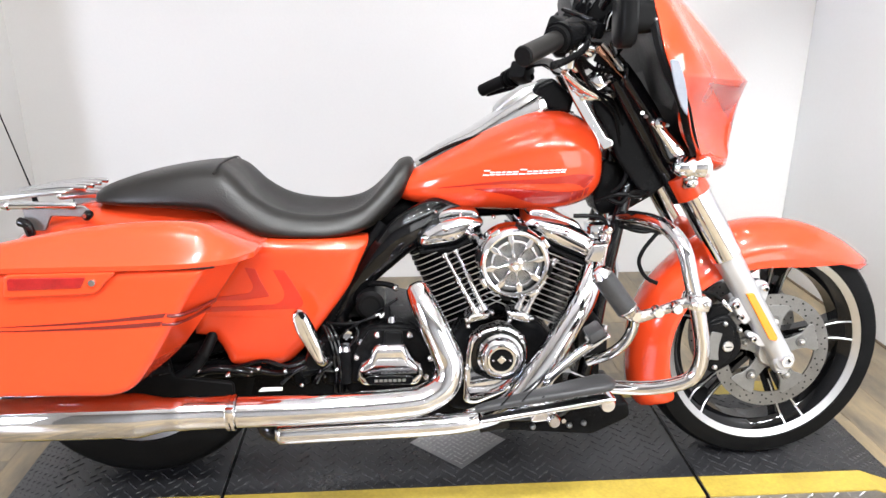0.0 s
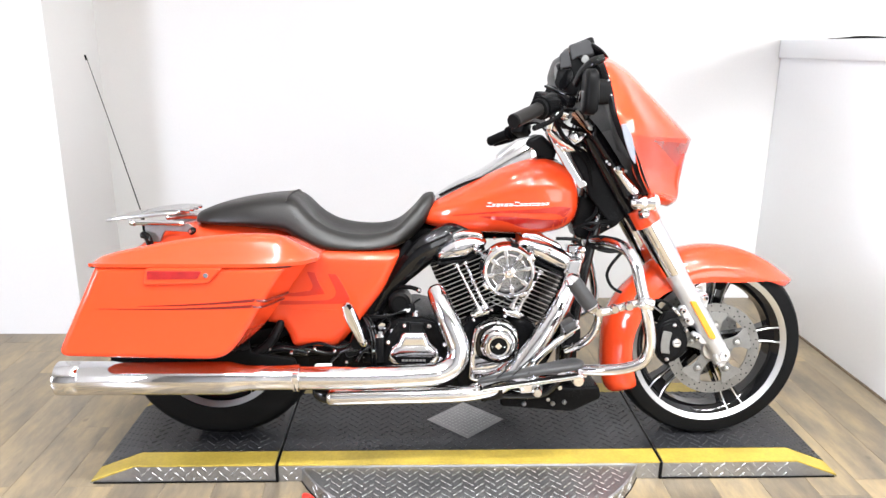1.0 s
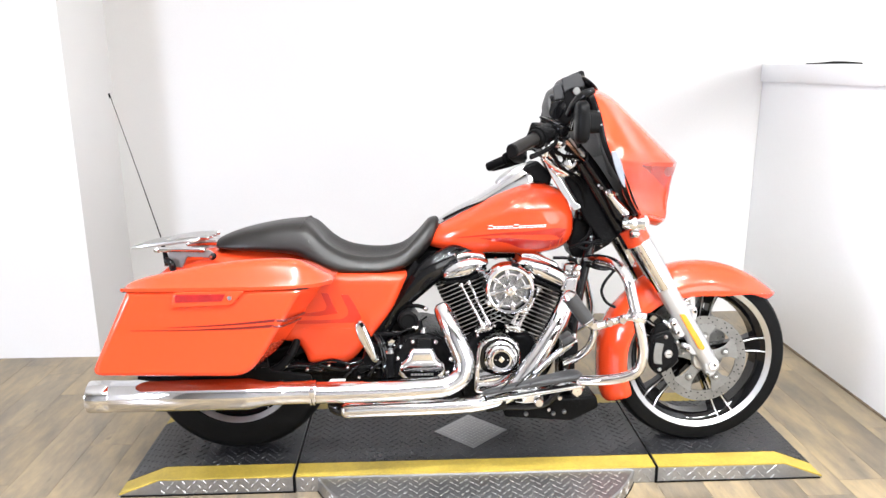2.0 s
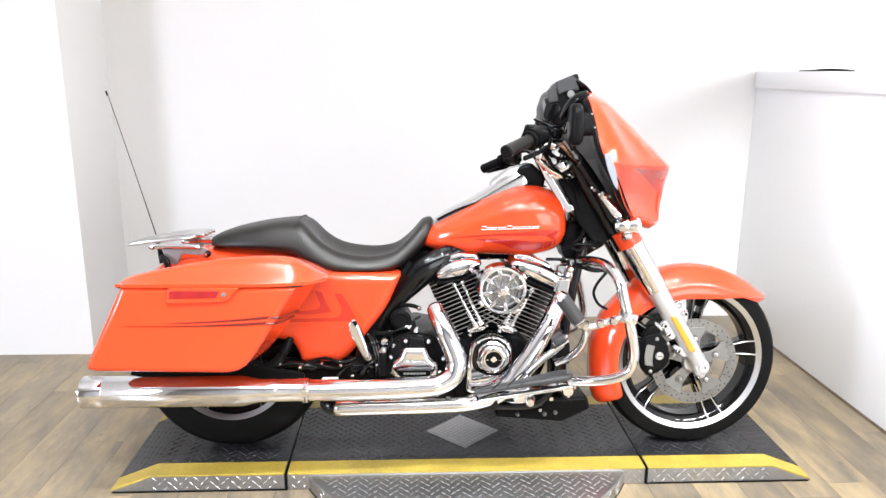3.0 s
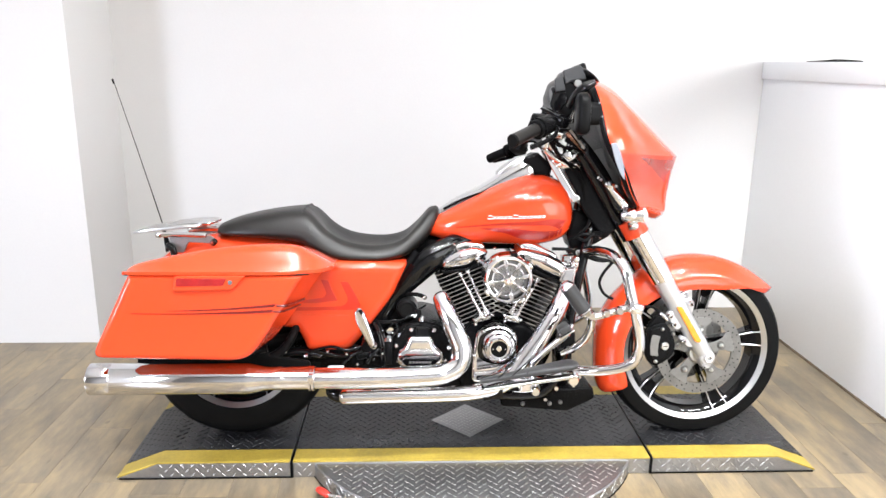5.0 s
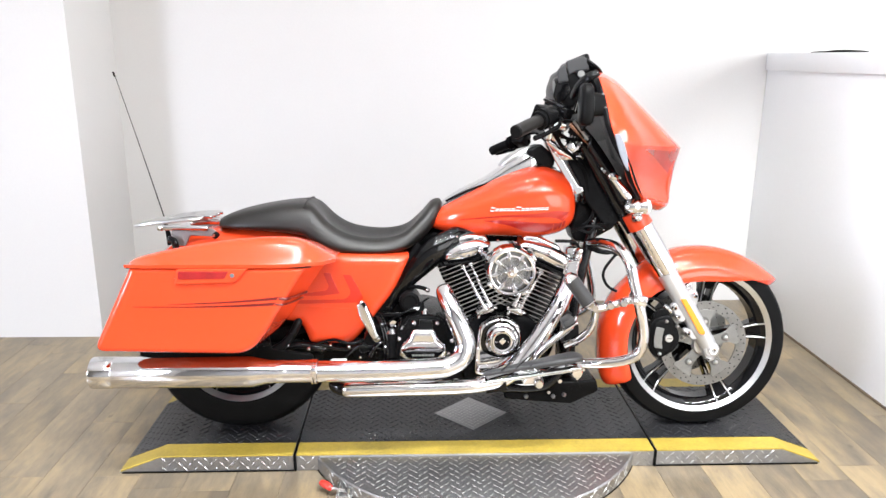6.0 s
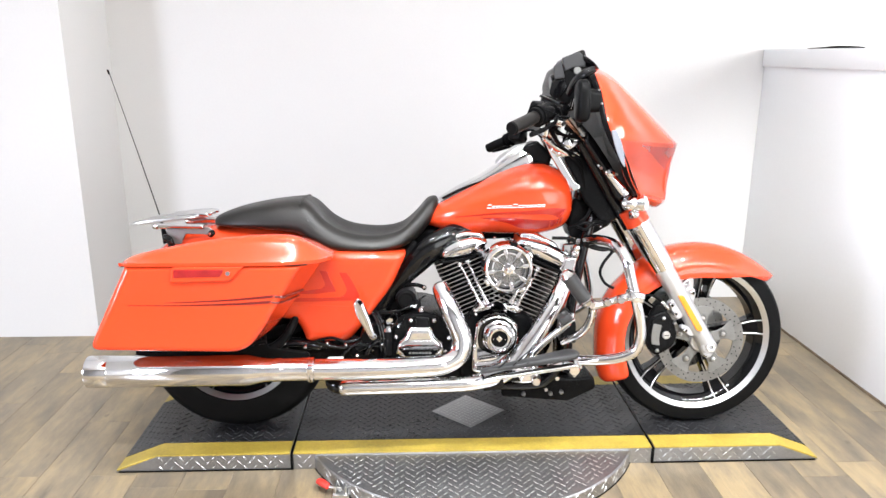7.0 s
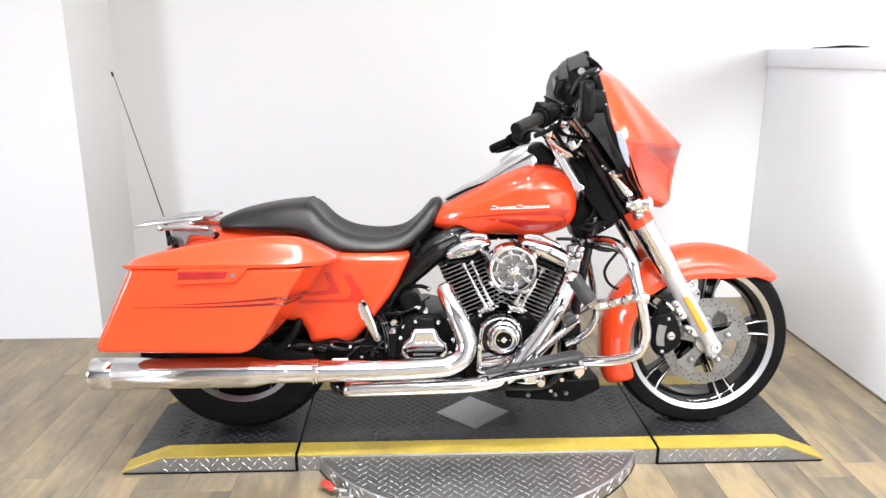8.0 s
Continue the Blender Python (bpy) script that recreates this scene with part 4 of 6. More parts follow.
part("rear_header", tube([(-0.114, -0.240, 0.536), (-0.102, -0.262, 0.508), (-0.083, -0.282, 0.468), (-0.061, -0.294, 0.418), (-0.048, -0.300, 0.376), (-0.058, -0.308, 0.336), (-0.095, -0.316, 0.312), (-0.15, -0.325, 0.304), (-0.33, -0.338, 0.302), (-0.51, -0.345, 0.304)],
                         [0.0265, 0.030, 0.0315, 0.032, 0.032, 0.032, 0.032, 0.032, 0.032, 0.033], 28, 7, dome=True), CHROME, ex, "curved chrome heat shield")
part("front_header", tube([(0.315, -0.12, 0.575), (0.296, -0.165, 0.535), (0.262, -0.20, 0.475), (0.200, -0.225, 0.380), (0.135, -0.242, 0.295), (0.085, -0.255, 0.250), (0.02, -0.272, 0.236), (-0.06, -0.285, 0.231), (-0.25, -0.293, 0.230), (-0.422, -0.30, 0.230)],
                          [0.026, 0.029, 0.031, 0.031, 0.030, 0.028, 0.0255, 0.025, 0.025, 0.025], 28, 7, dome=True), CHROME, ex, "curved chrome front pipe")
part("pipe_end", tube([(-0.422, -0.292, 0.230), (-0.450, -0.280, 0.236), (-0.456, -0.25, 0.25)], [0.0245, 0.025, 0.023], 20, 5), BLACK, ex)
part("pipe_bracket", slab([(0.02, 0.205), (0.09, 0.215), (0.08, 0.262), (0.03, 0.25)], -0.280, -0.286, 0.002, 0.008), BLACK, ex)

# ---- engine ----
eng = holder("engine", bike)
CX, CZ = 0.085, 0.300
part("crankcase", slab([(-0.045, 0.20), (0.19, 0.185), (0.245, 0.24), (0.235, 0.36), (0.17, 0.43), (0.0, 0.43), (-0.06, 0.36)], 0.15, -0.165, 0.02, 0.03), SATIN_BLACK, eng, "black crankcase")
part("cam_cover", slab([(-0.012, 0.245), (0.02, 0.238), (0.095, 0.270), (0.140, 0.318), (0.142, 0.392), (0.118, 0.424), (0.076, 0.438), (0.030, 0.424), (0.000, 0.405), (-0.008, 0.33)], -0.16, -0.215, 0.012, 0.018), CHROME, eng, "polished cam cover")
part("cam_ring", slab([(0.006, 0.36), (0.016, 0.402), (0.046, 0.424), (0.076, 0.430), (0.110, 0.418), (0.134, 0.385), (0.132, 0.335), (0.10, 0.302), (0.05, 0.306), (0.012, 0.325)], -0.214, -0.220, 0.003, 0.015), BLACK, eng, "black cover rim")
tm = holder("timer_cover", eng)
part("ring", lathe([(0.0255, -0.250), (0.027, -0.254), (0.032, -0.2545), (0.034, -0.251), (0.041, -0.249), (0.0465, -0.242), (0.0475, -0.232), (0.053, -0.229), (0.055, -0.215)], 0.074, 0.367, 56), CHROME, tm, "round chrome cover")
part("face", lathe([(0.0005, -0.2515), (0.027, -0.2515)], 0.074, 0.367, 40), SATIN_BLACK, tm, "black centre")
part("badge", slab([(0.063, 0.367), (0.074, 0.378), (0.085, 0.367), (0.074, 0.356)], -0.251, -0.2535, 0.0008, 0.002), CHROME, tm, "small bright diamond badge")
for dx in (-0.019, 0.019):
    bolt(0.074 + dx, -0.2515, 0.367, 0.0035, tm)
for bx, bz in ((0.026, 0.415), (0.075, 0.430), (0.123, 0.408), (0.137, 0.330), (0.096, 0.283), (0.0, 0.262), (-0.002, 0.335)):
    bolt(bx, -0.216, bz, 0.0075, eng)

fin_bm = bmesh.new()
rings(fin_bm, [[(p.x, p.y, z) for p in inset(fillet([(-0.089, -0.083), (0.089, -0.083), (0.089, 0.083), (-0.089, 0.083)], 0.028, 4), d)] for z, d in ((-0.0022, 0.0012), (-0.0012, 0), (0.0012, 0), (0.0022, 0.0012))])
FIN = mesh_of("fin", fin_bm, SATIN_BLACK)
edge_bm = bmesh.new()
o1, o2 = fillet([(-0.0896, -0.0836), (0.0896, -0.0836), (0.0896, 0.0836), (-0.0896, 0.0836)], 0.028, 4), fillet([(-0.085, -0.079), (0.085, -0.079), (0.085, 0.079), (-0.085, 0.079)], 0.026, 4)
rings(edge_bm, [[(p.x, p.y, z) for p in o] for o, z in ((o1, -0.0012), (o1, 0.0012), (o2, 0.0012), (o2, -0.0012))], wrap=True)
FIN_EDGE = mesh_of("fin_edge", edge_bm, STEEL)
for tilt, nm in ((-22.5, "rear"), (22.5, "front")):
    cyl = holder("cylinder", eng)
    shift, wide = (0.014, 1.16) if tilt > 0 else (0.0, 1.0)
    cyl.matrix_local = pose(CX, 0, CZ, 0, tilt, 0)
    part("barrel", spread(lathe([(0.074, 0.10), (0.074, 0.345)], 0, 0, 32, caps=True), pose(0, 0, 0, 90, 0, 0)), SATIN_BLACK, cyl)
    for k in range(14):
        f = new("fin", FIN)
        f.parent = cyl
        s = 1.0 if k < 10 else 1.03
        f.matrix_local = Matrix.Translation((shift, 0, 0.142 + k * 0.0146)) @ Matrix.Diagonal((s * wide, s, 1, 1))
        if k < 14:
            e = new("fin_edge", FIN_EDGE)
            e.parent = cyl
            e.matrix_local = Matrix.Translation((shift, 0, 0.142 + k * 0.0146)) @ Matrix.Diagonal((s * wide, s, 1, 1))
    part("cylinder_base", box(-0.066, 0.066, -0.08, 0.08, 0.105, 0.136, 0.008), SATIN_BLACK, cyl)

rb = holder("rocker_cover", eng)
part("lower_box", slab([(-0.108, 0.600), (-0.020, 0.612), (0.030, 0.640), (0.052, 0.668), (0.0, 0.682), (-0.06, 0.668), (-0.112, 0.640)], 0.11, -0.158, 0.026, 0.022), CHROME, rb, "chrome rear rocker cover")
part("upper_box", slab([(-0.082, 0.655), (-0.01, 0.672), (0.04, 0.668), (0.03, 0.692), (-0.03, 0.696), (-0.078, 0.680)], 0.09, -0.130, 0.010, 0.012), CHROME, rb)
part("gasket", slab([(-0.106, 0.594), (-0.015, 0.605), (0.034, 0.634), (0.028, 0.641), (-0.020, 0.613), (-0.108, 0.601)], 0.11, -0.158, 0.002, 0.004), SATIN_BLACK, rb)
rb = holder("rocker_cover", eng)
part("lower_box", slab([(0.128, 0.650), (0.180, 0.616), (0.262, 0.580), (0.288, 0.568), (0.322, 0.600), (0.300, 0.630), (0.235, 0.664), (0.150, 0.682)], 0.11, -0.158, 0.026, 0.022), CHROME, rb, "chrome front rocker cover")
part("upper_box", slab([(0.150, 0.668), (0.235, 0.650), (0.290, 0.628), (0.270, 0.660), (0.20, 0.690), (0.155, 0.694)], 0.09, -0.130, 0.010, 0.012), CHROME, rb)
part("gasket", slab([(0.125, 0.644), (0.178, 0.608), (0.284, 0.560), (0.289, 0.566), (0.181, 0.616), (0.130, 0.652)], 0.11, -0.158, 0.002, 0.004), SATIN_BLACK, rb)
for bx, bz in ((-0.092, 0.655), (-0.045, 0.674), (0.012, 0.676), (0.165, 0.680), (0.235, 0.660), (0.292, 0.618)):
    bolt(bx, -0.156, bz - 0.022, 0.007, eng)
part("end_cap", slab([(0.276, 0.572), (0.298, 0.612), (0.336, 0.616), (0.332, 0.585), (0.326, 0.556), (0.300, 0.560)], -0.05, -0.168, 0.008, 0.006), CHROME, rb, "faceted chrome end cap")
part("ball_joint", lathe([(0.0005, -0.158), (0.008, -0.157), (0.0125, -0.150), (0.0125, -0.138), (0.008, -0.130)], 0.337, 0.642, 20), CHROME, eng)
part("ball_stem", tube([(0.334, -0.142, 0.634), (0.327, -0.145, 0.618)], 0.007, 12), CHROME, eng)
part("head_bolt", lathe([(0.0005, -0.185), (0.010, -0.185), (0.0115, -0.180), (0.0115, -0.15)], -0.004 + 0.022, 0.634, 16), CHROME, eng)

# pushrod tubes and their blocks
for a, b in (((-0.052, -0.19, 0.604), (0.022, -0.205, 0.462)), ((-0.026, -0.185, 0.611), (0.040, -0.20, 0.470)), ((0.206, -0.19, 0.586), (0.134, -0.205, 0.464)), ((0.181, -0.185, 0.600), (0.116, -0.20, 0.470))):
    a, b = Vector(a), Vector(b)
    pr = holder("pushrod_tube", eng)
    part("upper_tube", tube([a, a.lerp(b, 0.5)], 0.0050, 14), CHROME, pr)
    part("lower_tube", tube([a.lerp(b, 0.42), b], 0.0070, 14), CHROME, pr)
    part("clip", tube([a.lerp(b, 0.40), a.lerp(b, 0.45)], 0.0088, 14), CHROME, pr)
    part("collar", tube([a.lerp(b, 0.90), b], 0.0105, 14), CHROME, pr)
    part("cap", tube([a, a.lerp(b, 0.05)], 0.0088, 12), CHROME, pr)
for o in ([(-0.004, 0.438), (0.050, 0.452), (0.060, 0.474), (0.010, 0.470), (-0.008, 0.455)], [(0.090, 0.452), (0.146, 0.434), (0.150, 0.455), (0.136, 0.472), (0.088, 0.474)]):
    lb = holder("lifter_block", eng)
    part("block", slab(shrink(o, 0.003), -0.15, -0.220, 0.010, 0.008), CHROME, lb, "polished lifter block")
    for k in (0, 2, 4):
        bolt(o[k][0] * 0.85 + sum(p[0] for p in o) / len(o) * 0.15, -0.223, o[k][1] * 0.85 + sum(p[1] for p in o) / len(o) * 0.15, 0.006, lb)

# air cleaner
ac = holder("air_cleaner", eng)
AXC, AZC = 0.097, 0.597
part("back_plate", lathe([(0.0005, -0.19), (0.074, -0.19), (0.078, -0.195), (0.078, -0.235)], AXC, AZC, 48), CHROME, ac, "chrome drum")
part("inner_ring", lathe([(0.0455, -0.262), (0.046, -0.274), (0.0485, -0.278), (0.0525, -0.275), (0.053, -0.262)], AXC, AZC, 64, wrap=True), CHROME, ac, "polished chrome ring")
part("groove", lathe([(0.052, -0.259), (0.067, -0.259), (0.067, -0.252), (0.052, -0.252)], AXC, AZC, 64, wrap=True), CAST, ac, "dark recess between the rings")
part("outer_ring", lathe([(0.0605, -0.255), (0.061, -0.274), (0.064, -0.2795), (0.068, -0.281), (0.0735, -0.278), (0.0775, -0.270), (0.079, -0.260), (0.079, -0.240), (0.075, -0.230), (0.0605, -0.240)], AXC, AZC, 64, wrap=True), CHROME, ac, "polished chrome ring")
part("filter_element", lathe([(0.0005, -0.256), (0.058, -0.256)], AXC, AZC, 48), SATIN_BLACK, ac, "dark filter behind the screen")
wire = bmesh.new()
for k in range(-12, 13):
    d = k * 0.0038
    half = math.sqrt(max(0.047 ** 2 - d * d, 0))
    for m in (1, -1):
        c = math.sqrt(0.5)
        p = [Vector((AXC + (d * c - s * half * c) , 0, AZC + m * (d * c + s * half * c))) for s in (-1, 1)]
        tube([(p[0].x, -0.260 + 0.0006 * m, p[0].z), (p[1].x, -0.260 + 0.0006 * m, p[1].z)], 0.0009, 5, bm=wire)
tagged(part("filter_screen", wire, STEEL, ac), "fine wire screen", "", "", "stuff")
part("hub", lathe([(0.0005, -0.286), (0.008, -0.290), (0.010, -0.284), (0.016, -0.282), (0.019, -0.274), (0.020, -0.262)], AXC, AZC, 24), CHROME, ac)
for k in range(8):
    a = math.pi / 4 * k + 0.18
    c, s = math.cos(a), math.sin(a)

    def at(l, o):
        return (AXC + c * l - s * o, AZC + s * l + c * o)
    part("spoke", slab([at(0.008, -0.006), at(0.008, 0.006), at(0.026, 0.0024), at(0.042, 0.0030), at(0.050, 0.0078), at(0.067, 0.0052), at(0.067, -0.0052), at(0.050, -0.0078), at(0.042, -0.0030), at(0.026, -0.0024)], -0.260, -0.279, 0.0025, 0.004, 3), CHROME, ac)
    part("rim_notch", spread(box(-0.011, 0.011, -0.274, -0.232, -0.005, 0.0045, 0.002), Matrix.Translation((AXC + math.cos(a + 0.39) * 0.0805, 0, AZC + math.sin(a + 0.39) * 0.0805)) @ pose(0, 0, 0, 0, 90 - math.degrees(a + 0.39), 0)), SATIN_BLACK if k % 2 else CHROME, ac)
part("intake", tube([(0.094, -0.20, 0.594), (0.094, -0.05, 0.575)], 0.045, 20), SATIN_BLACK, ac)

# gearbox and its chrome cover
gb = holder("gearbox", bike)
part("case", slab([(-0.285, 0.265), (-0.075, 0.265), (-0.070, 0.36), (-0.105, 0.428), (-0.175, 0.445), (-0.245, 0.430), (-0.275, 0.37)], 0.12, -0.195, 0.014, 0.02), SATIN_BLACK, gb, "black gearbox case")
part("rib", slab([(-0.193, 0.386), (-0.147, 0.386), (-0.149, 0.426), (-0.190, 0.430)], -0.19, -0.214, 0.004, 0.005), PLASTIC, gb)
part("case_rim", slab([(-0.275, 0.300), (-0.262, 0.375), (-0.222, 0.432), (-0.120, 0.430), (-0.076, 0.368), (-0.080, 0.300)], -0.19, -0.203, 0.005, 0.012), SATIN_BLACK, gb, "black cover plate under the chrome")
part("side_cover", slab([(-0.245, 0.302), (-0.115, 0.300), (-0.100, 0.325), (-0.104, 0.350), (-0.128, 0.368), (-0.140, 0.402), (-0.215, 0.402), (-0.228, 0.368), (-0.252, 0.350), (-0.256, 0.325)], -0.19, -0.235, 0.016, 0.014, 4), CHROME, gb, "chrome clutch release cover")
part("nameplate", slab([(-0.228, 0.309), (-0.132, 0.307), (-0.126, 0.318), (-0.130, 0.329), (-0.230, 0.331), (-0.235, 0.320)], -0.234, -0.2375, 0.001, 0.008), BLACK, gb, "black plate with worn bright lettering")
for k in range(7):
    part("letter_bar", box(-0.214 + k * 0.0105, -0.2065 + k * 0.0105, -0.2385, -0.2372, 0.3165, 0.3225, 0), SATIN, gb)
for bx, bz in ((-0.256, 0.366), (-0.207, 0.419), (-0.133, 0.417), (-0.085, 0.359), (-0.249, 0.316), (-0.096, 0.314)):
    bolt(bx, -0.205, bz, 0.0088, gb, d=0.011)
part("starter", lathe([(0.0005, -0.176), (0.026, -0.176), (0.034, -0.168), (0.036, -0.10)], -0.222, 0.478, 28), PLASTIC, gb, "black starter end cap")
part("upper_case", slab([(-0.29, 0.43), (-0.222, 0.43), (-0.226, 0.492), (-0.245, 0.510), (-0.27, 0.51)], 0.08, -0.12, 0.01, 0.015), SATIN_BLACK, gb)
part("oil_filler", lathe([(0.0005, -0.17), (0.012, -0.17), (0.014, -0.165), (0.014, -0.12)], -0.276, 0.405, 16), CHROME, gb)
part("oil_filter", tube([(-0.318, -0.17, 0.30), (-0.318, -0.17, 0.40)], 0.024, 20, dome=True), SATIN_BLACK, gb)
part("bracket_arm", tube([(-0.24, -0.13, 0.520), (-0.19, -0.15, 0.524), (-0.16, -0.15, 0.514)], 0.007, 8, 4), SATIN_BLACK, gb)
bolt(-0.163, -0.155, 0.515, 0.008, gb)
part("cable", tube([(-0.36, -0.15, 0.43), (-0.26, -0.17, 0.435), (-0.20, -0.18, 0.47), (-0.16, -0.16, 0.49)], 0.0035, 6, 5), SATIN_BLACK, gb)
for dx, dy in ((0, 0), (0.014, -0.006), (0.026, 0.004)):
    part("cable", tube([(-0.330 + dx * 0.6, -0.185 + dy, 0.438), (-0.314 + dx * 0.6, -0.205 + dy, 0.410), (-0.303 + dx * 0.7, -0.21 + dy, 0.35), (-0.308 + dx, -0.20 + dy, 0.27)], 0.0048, 8, 5), BLACK, gb)

# ---- frame ----
fr = holder("frame", bike)
part("side_tube", tube([(0.0, -0.06, 0.70), (-0.07, -0.10, 0.672), (-0.135, -0.125, 0.640), (-0.195, -0.13, 0.585), (-0.245, -0.13, 0.525), (-0.285, -0.125, 0.465), (-0.34, -0.12, 0.36)], [0.030, 0.046, 0.046, 0.038, 0.026, 0.021, 0.020], 20, 6, flat=0.7), BLACK, fr, "gloss black frame tube")
part("side_tube", tube([(-0.07, 0.10, 0.668), (-0.135, 0.125, 0.640), (-0.195, 0.13, 0.585), (-0.285, 0.125, 0.465), (-0.34, 0.12, 0.36)], [0.045, 0.04, 0.034, 0.021, 0.020], 16, 6), BLACK, fr)
part("seat_rail", tube([(-0.19, -0.11, 0.66), (-0.245, -0.13, 0.575), (-0.31, -0.14, 0.46), (-0.36, -0.14, 0.36)], 0.014, 10, 5), SATIN_BLACK, fr)
for sy in (-1, 1):
    part("down_tube", tube([(0.42, 0.05 * sy, 0.78), (0.385, 0.085 * sy, 0.68), (0.345, 0.10 * sy, 0.50), (0.315, 0.11 * sy, 0.33), (0.27, 0.12 * sy, 0.20), (0.15, 0.12 * sy, 0.165), (-0.30, 0.12 * sy, 0.20)], 0.0175, 16, 6), BLACK, fr, "gloss black down tube")
part("backbone", tube([(0.44, 0, 0.80), (0.20, 0, 0.70), (-0.10, 0, 0.68), (-0.30, 0, 0.62)], 0.035, 14, 5), SATIN_BLACK, fr)
part("battery_box", box(-0.56, -0.30, -0.095, 0.095, 0.36, 0.63, 0.01), SATIN_BLACK, fr)
part("lower_rail", tube([(-0.30, -0.13, 0.30), (-0.42, -0.15, 0.335), (-0.60, -0.155, 0.325), (-0.80, -0.15, 0.315)], 0.026, 14, 5), SATIN_BLACK, fr, "black swingarm")
part("lower_rail", tube([(-0.30, 0.13, 0.30), (-0.42, 0.15, 0.335), (-0.60, 0.155, 0.325), (-0.80, 0.15, 0.315)], 0.026, 14, 5), SATIN_BLACK, fr)
part("shock", tube([(-0.535, -0.14, 0.400), (-0.60, -0.14, 0.38), (-0.68, -0.14, 0.36), (-0.76, -0.14, 0.36)], 0.024, 14, 5, dome=True), SATIN_BLACK, fr, "gloss black shock body")
part("bag_support", tube([(-0.66, -0.26, 0.372), (-0.75, -0.27, 0.368), (-1.0, -0.27, 0.372)], 0.010, 10, 5), SATIN_BLACK, fr)
# Added black sheet keeps the space under the saddlebag dark.
part("spoke_blocker", slab([(-0.98, 0.30), (-0.62, 0.285), (-0.34, 0.29), (-0.33, 0.40), (-0.60, 0.46), (-0.98, 0.46)], -0.112, -0.122, 0.004, 0.02), SATIN_BLACK, fr, "added black sheet hiding the rear spokes under the saddlebag")
# Added black sheet stands in for the shade between bag and muffler.
part("bag_gap_filler", slab([(-1.08, 0.275), (-0.53, 0.265), (-0.53, 0.325), (-0.66, 0.345), (-0.67, 0.40), (-1.06, 0.42)], -0.225, -0.24, 0.004, 0.012), RUBBER, fr, "added black sheet standing in for shade above the muffler")
# Added black block that darkens the see-through bay below the side cover.
part("bay_filler", box(-0.60, -0.27, -0.07, 0.07, 0.20, 0.42, 0.01), SATIN_BLACK, fr)
part("under_seat", slab([(-0.66, 0.34), (-0.30, 0.30), (-0.28, 0.42), (-0.34, 0.52), (-0.64, 0.50)], 0.08, -0.08, 0.01, 0.02), SATIN_BLACK, fr)
part("oil_pan", slab([(-0.32, 0.175), (0.06, 0.165), (0.06, 0.23), (-0.10, 0.27), (-0.32, 0.27)], 0.12, -0.14, 0.01, 0.02), SATIN_BLACK, fr)
part("front_guard", slab([(0.10, 0.125), (0.33, 0.105), (0.425, 0.150), (0.418, 0.192), (0.33, 0.185), (0.10, 0.20)], 0.10, -0.12, 0.008, 0.012), SATIN_BLACK, fr, "black lower engine guard")
for bx, bz in ((0.175, 0.135), (0.268, 0.135), (0.305, 0.140), (0.255, 0.178), (0.16, 0.178)):
    bolt(bx, -0.124, bz, 0.0075, fr, CAST)
for bx, bz, r in ((0.251, 0.152, 0.0080), (0.347, 0.201, 0.0070), (0.368, 0.230, 0.0060), (0.183, 0.160, 0.0070), (0.131, 0.167, 0.0060), (0.288, 0.191, 0.0090)):
    part("hex_bolt", lathe([(0.0004, -0.134), (r * 0.8, -0.134), (r, -0.131), (r, -0.122)], bx, bz, 6), CHROME, fr)
part("pivot_hub", lathe([(0.006, -0.138), (0.013, -0.138), (0.017, -0.133), (0.018, -0.12)], 0.215, 0.190, 28), CAST, fr, "grey pedal pivot hub")
part("brake_rod", tube([(0.215, -0.14, 0.19), (0.17, -0.142, 0.185), (0.10, -0.14, 0.196)], 0.004, 8, 4), STEEL, fr)
part("master_reservoir", slab([(0.288, 0.432), (0.309, 0.444), (0.332, 0.402), (0.334, 0.334), (0.284, 0.334)], -0.115, -0.200, 0.006, 0.008), PLASTIC, fr, "black brake reservoir behind the pedal")
for bx, bz in ((-0.067, 0.688), (-0.009, 0.681), (0.030, 0.678), (0.069, 0.674), (0.129, 0.668), (0.180, 0.677)):
    bolt(bx, -0.128, bz, 0.0045, fr)
part("regulator", box(0.315, 0.345, -0.10, 0.10, 0.20, 0.36, 0.004), SATIN_BLACK, fr)
part("neck_cover", slab([(0.290, 0.968), (0.376, 0.948), (0.412, 0.935), (0.508, 0.745), (0.46, 0.695), (0.39, 0.70), (0.345, 0.75), (0.360, 0.835)], 0.052, -0.052, 0.010, 0.015), BLACK, fr, "gloss black steering head cover")
# Chrome stands in for the gap where the white wall shows through.
part("gap_strip", slab([(0.224, 1.000), (0.240, 1.006), (0.268, 0.964), (0.297, 0.917), (0.336, 0.855), (0.356, 0.847), (0.353, 0.833), (0.331, 0.824), (0.284, 0.892), (0.256, 0.938)], -0.086, -0.103, 0.003, 0.004), CHROME, fr, "chrome strip standing in for the bright gap beside the tank")
part("neck_box", slab([(0.300, 0.930), (0.306, 0.950), (0.366, 0.960), (0.394, 0.944), (0.470, 0.815), (0.505, 0.755), (0.440, 0.705), (0.365, 0.800), (0.345, 0.852)], -0.045, -0.104, 0.006, 0.010), SATIN_BLACK, fr, "black steering head box")
part("box_ridge", tube([(0.297, -0.106, 0.938), (0.33, -0.107, 0.946), (0.366, -0.107, 0.948)], 0.003, 8, 4), BLACK, fr)
part("neck_lower", slab([(0.325, 0.70), (0.345, 0.80), (0.43, 0.78), (0.48, 0.71), (0.40, 0.665), (0.34, 0.66)], 0.055, -0.055, 0.01, 0.015), SATIN_BLACK, fr)
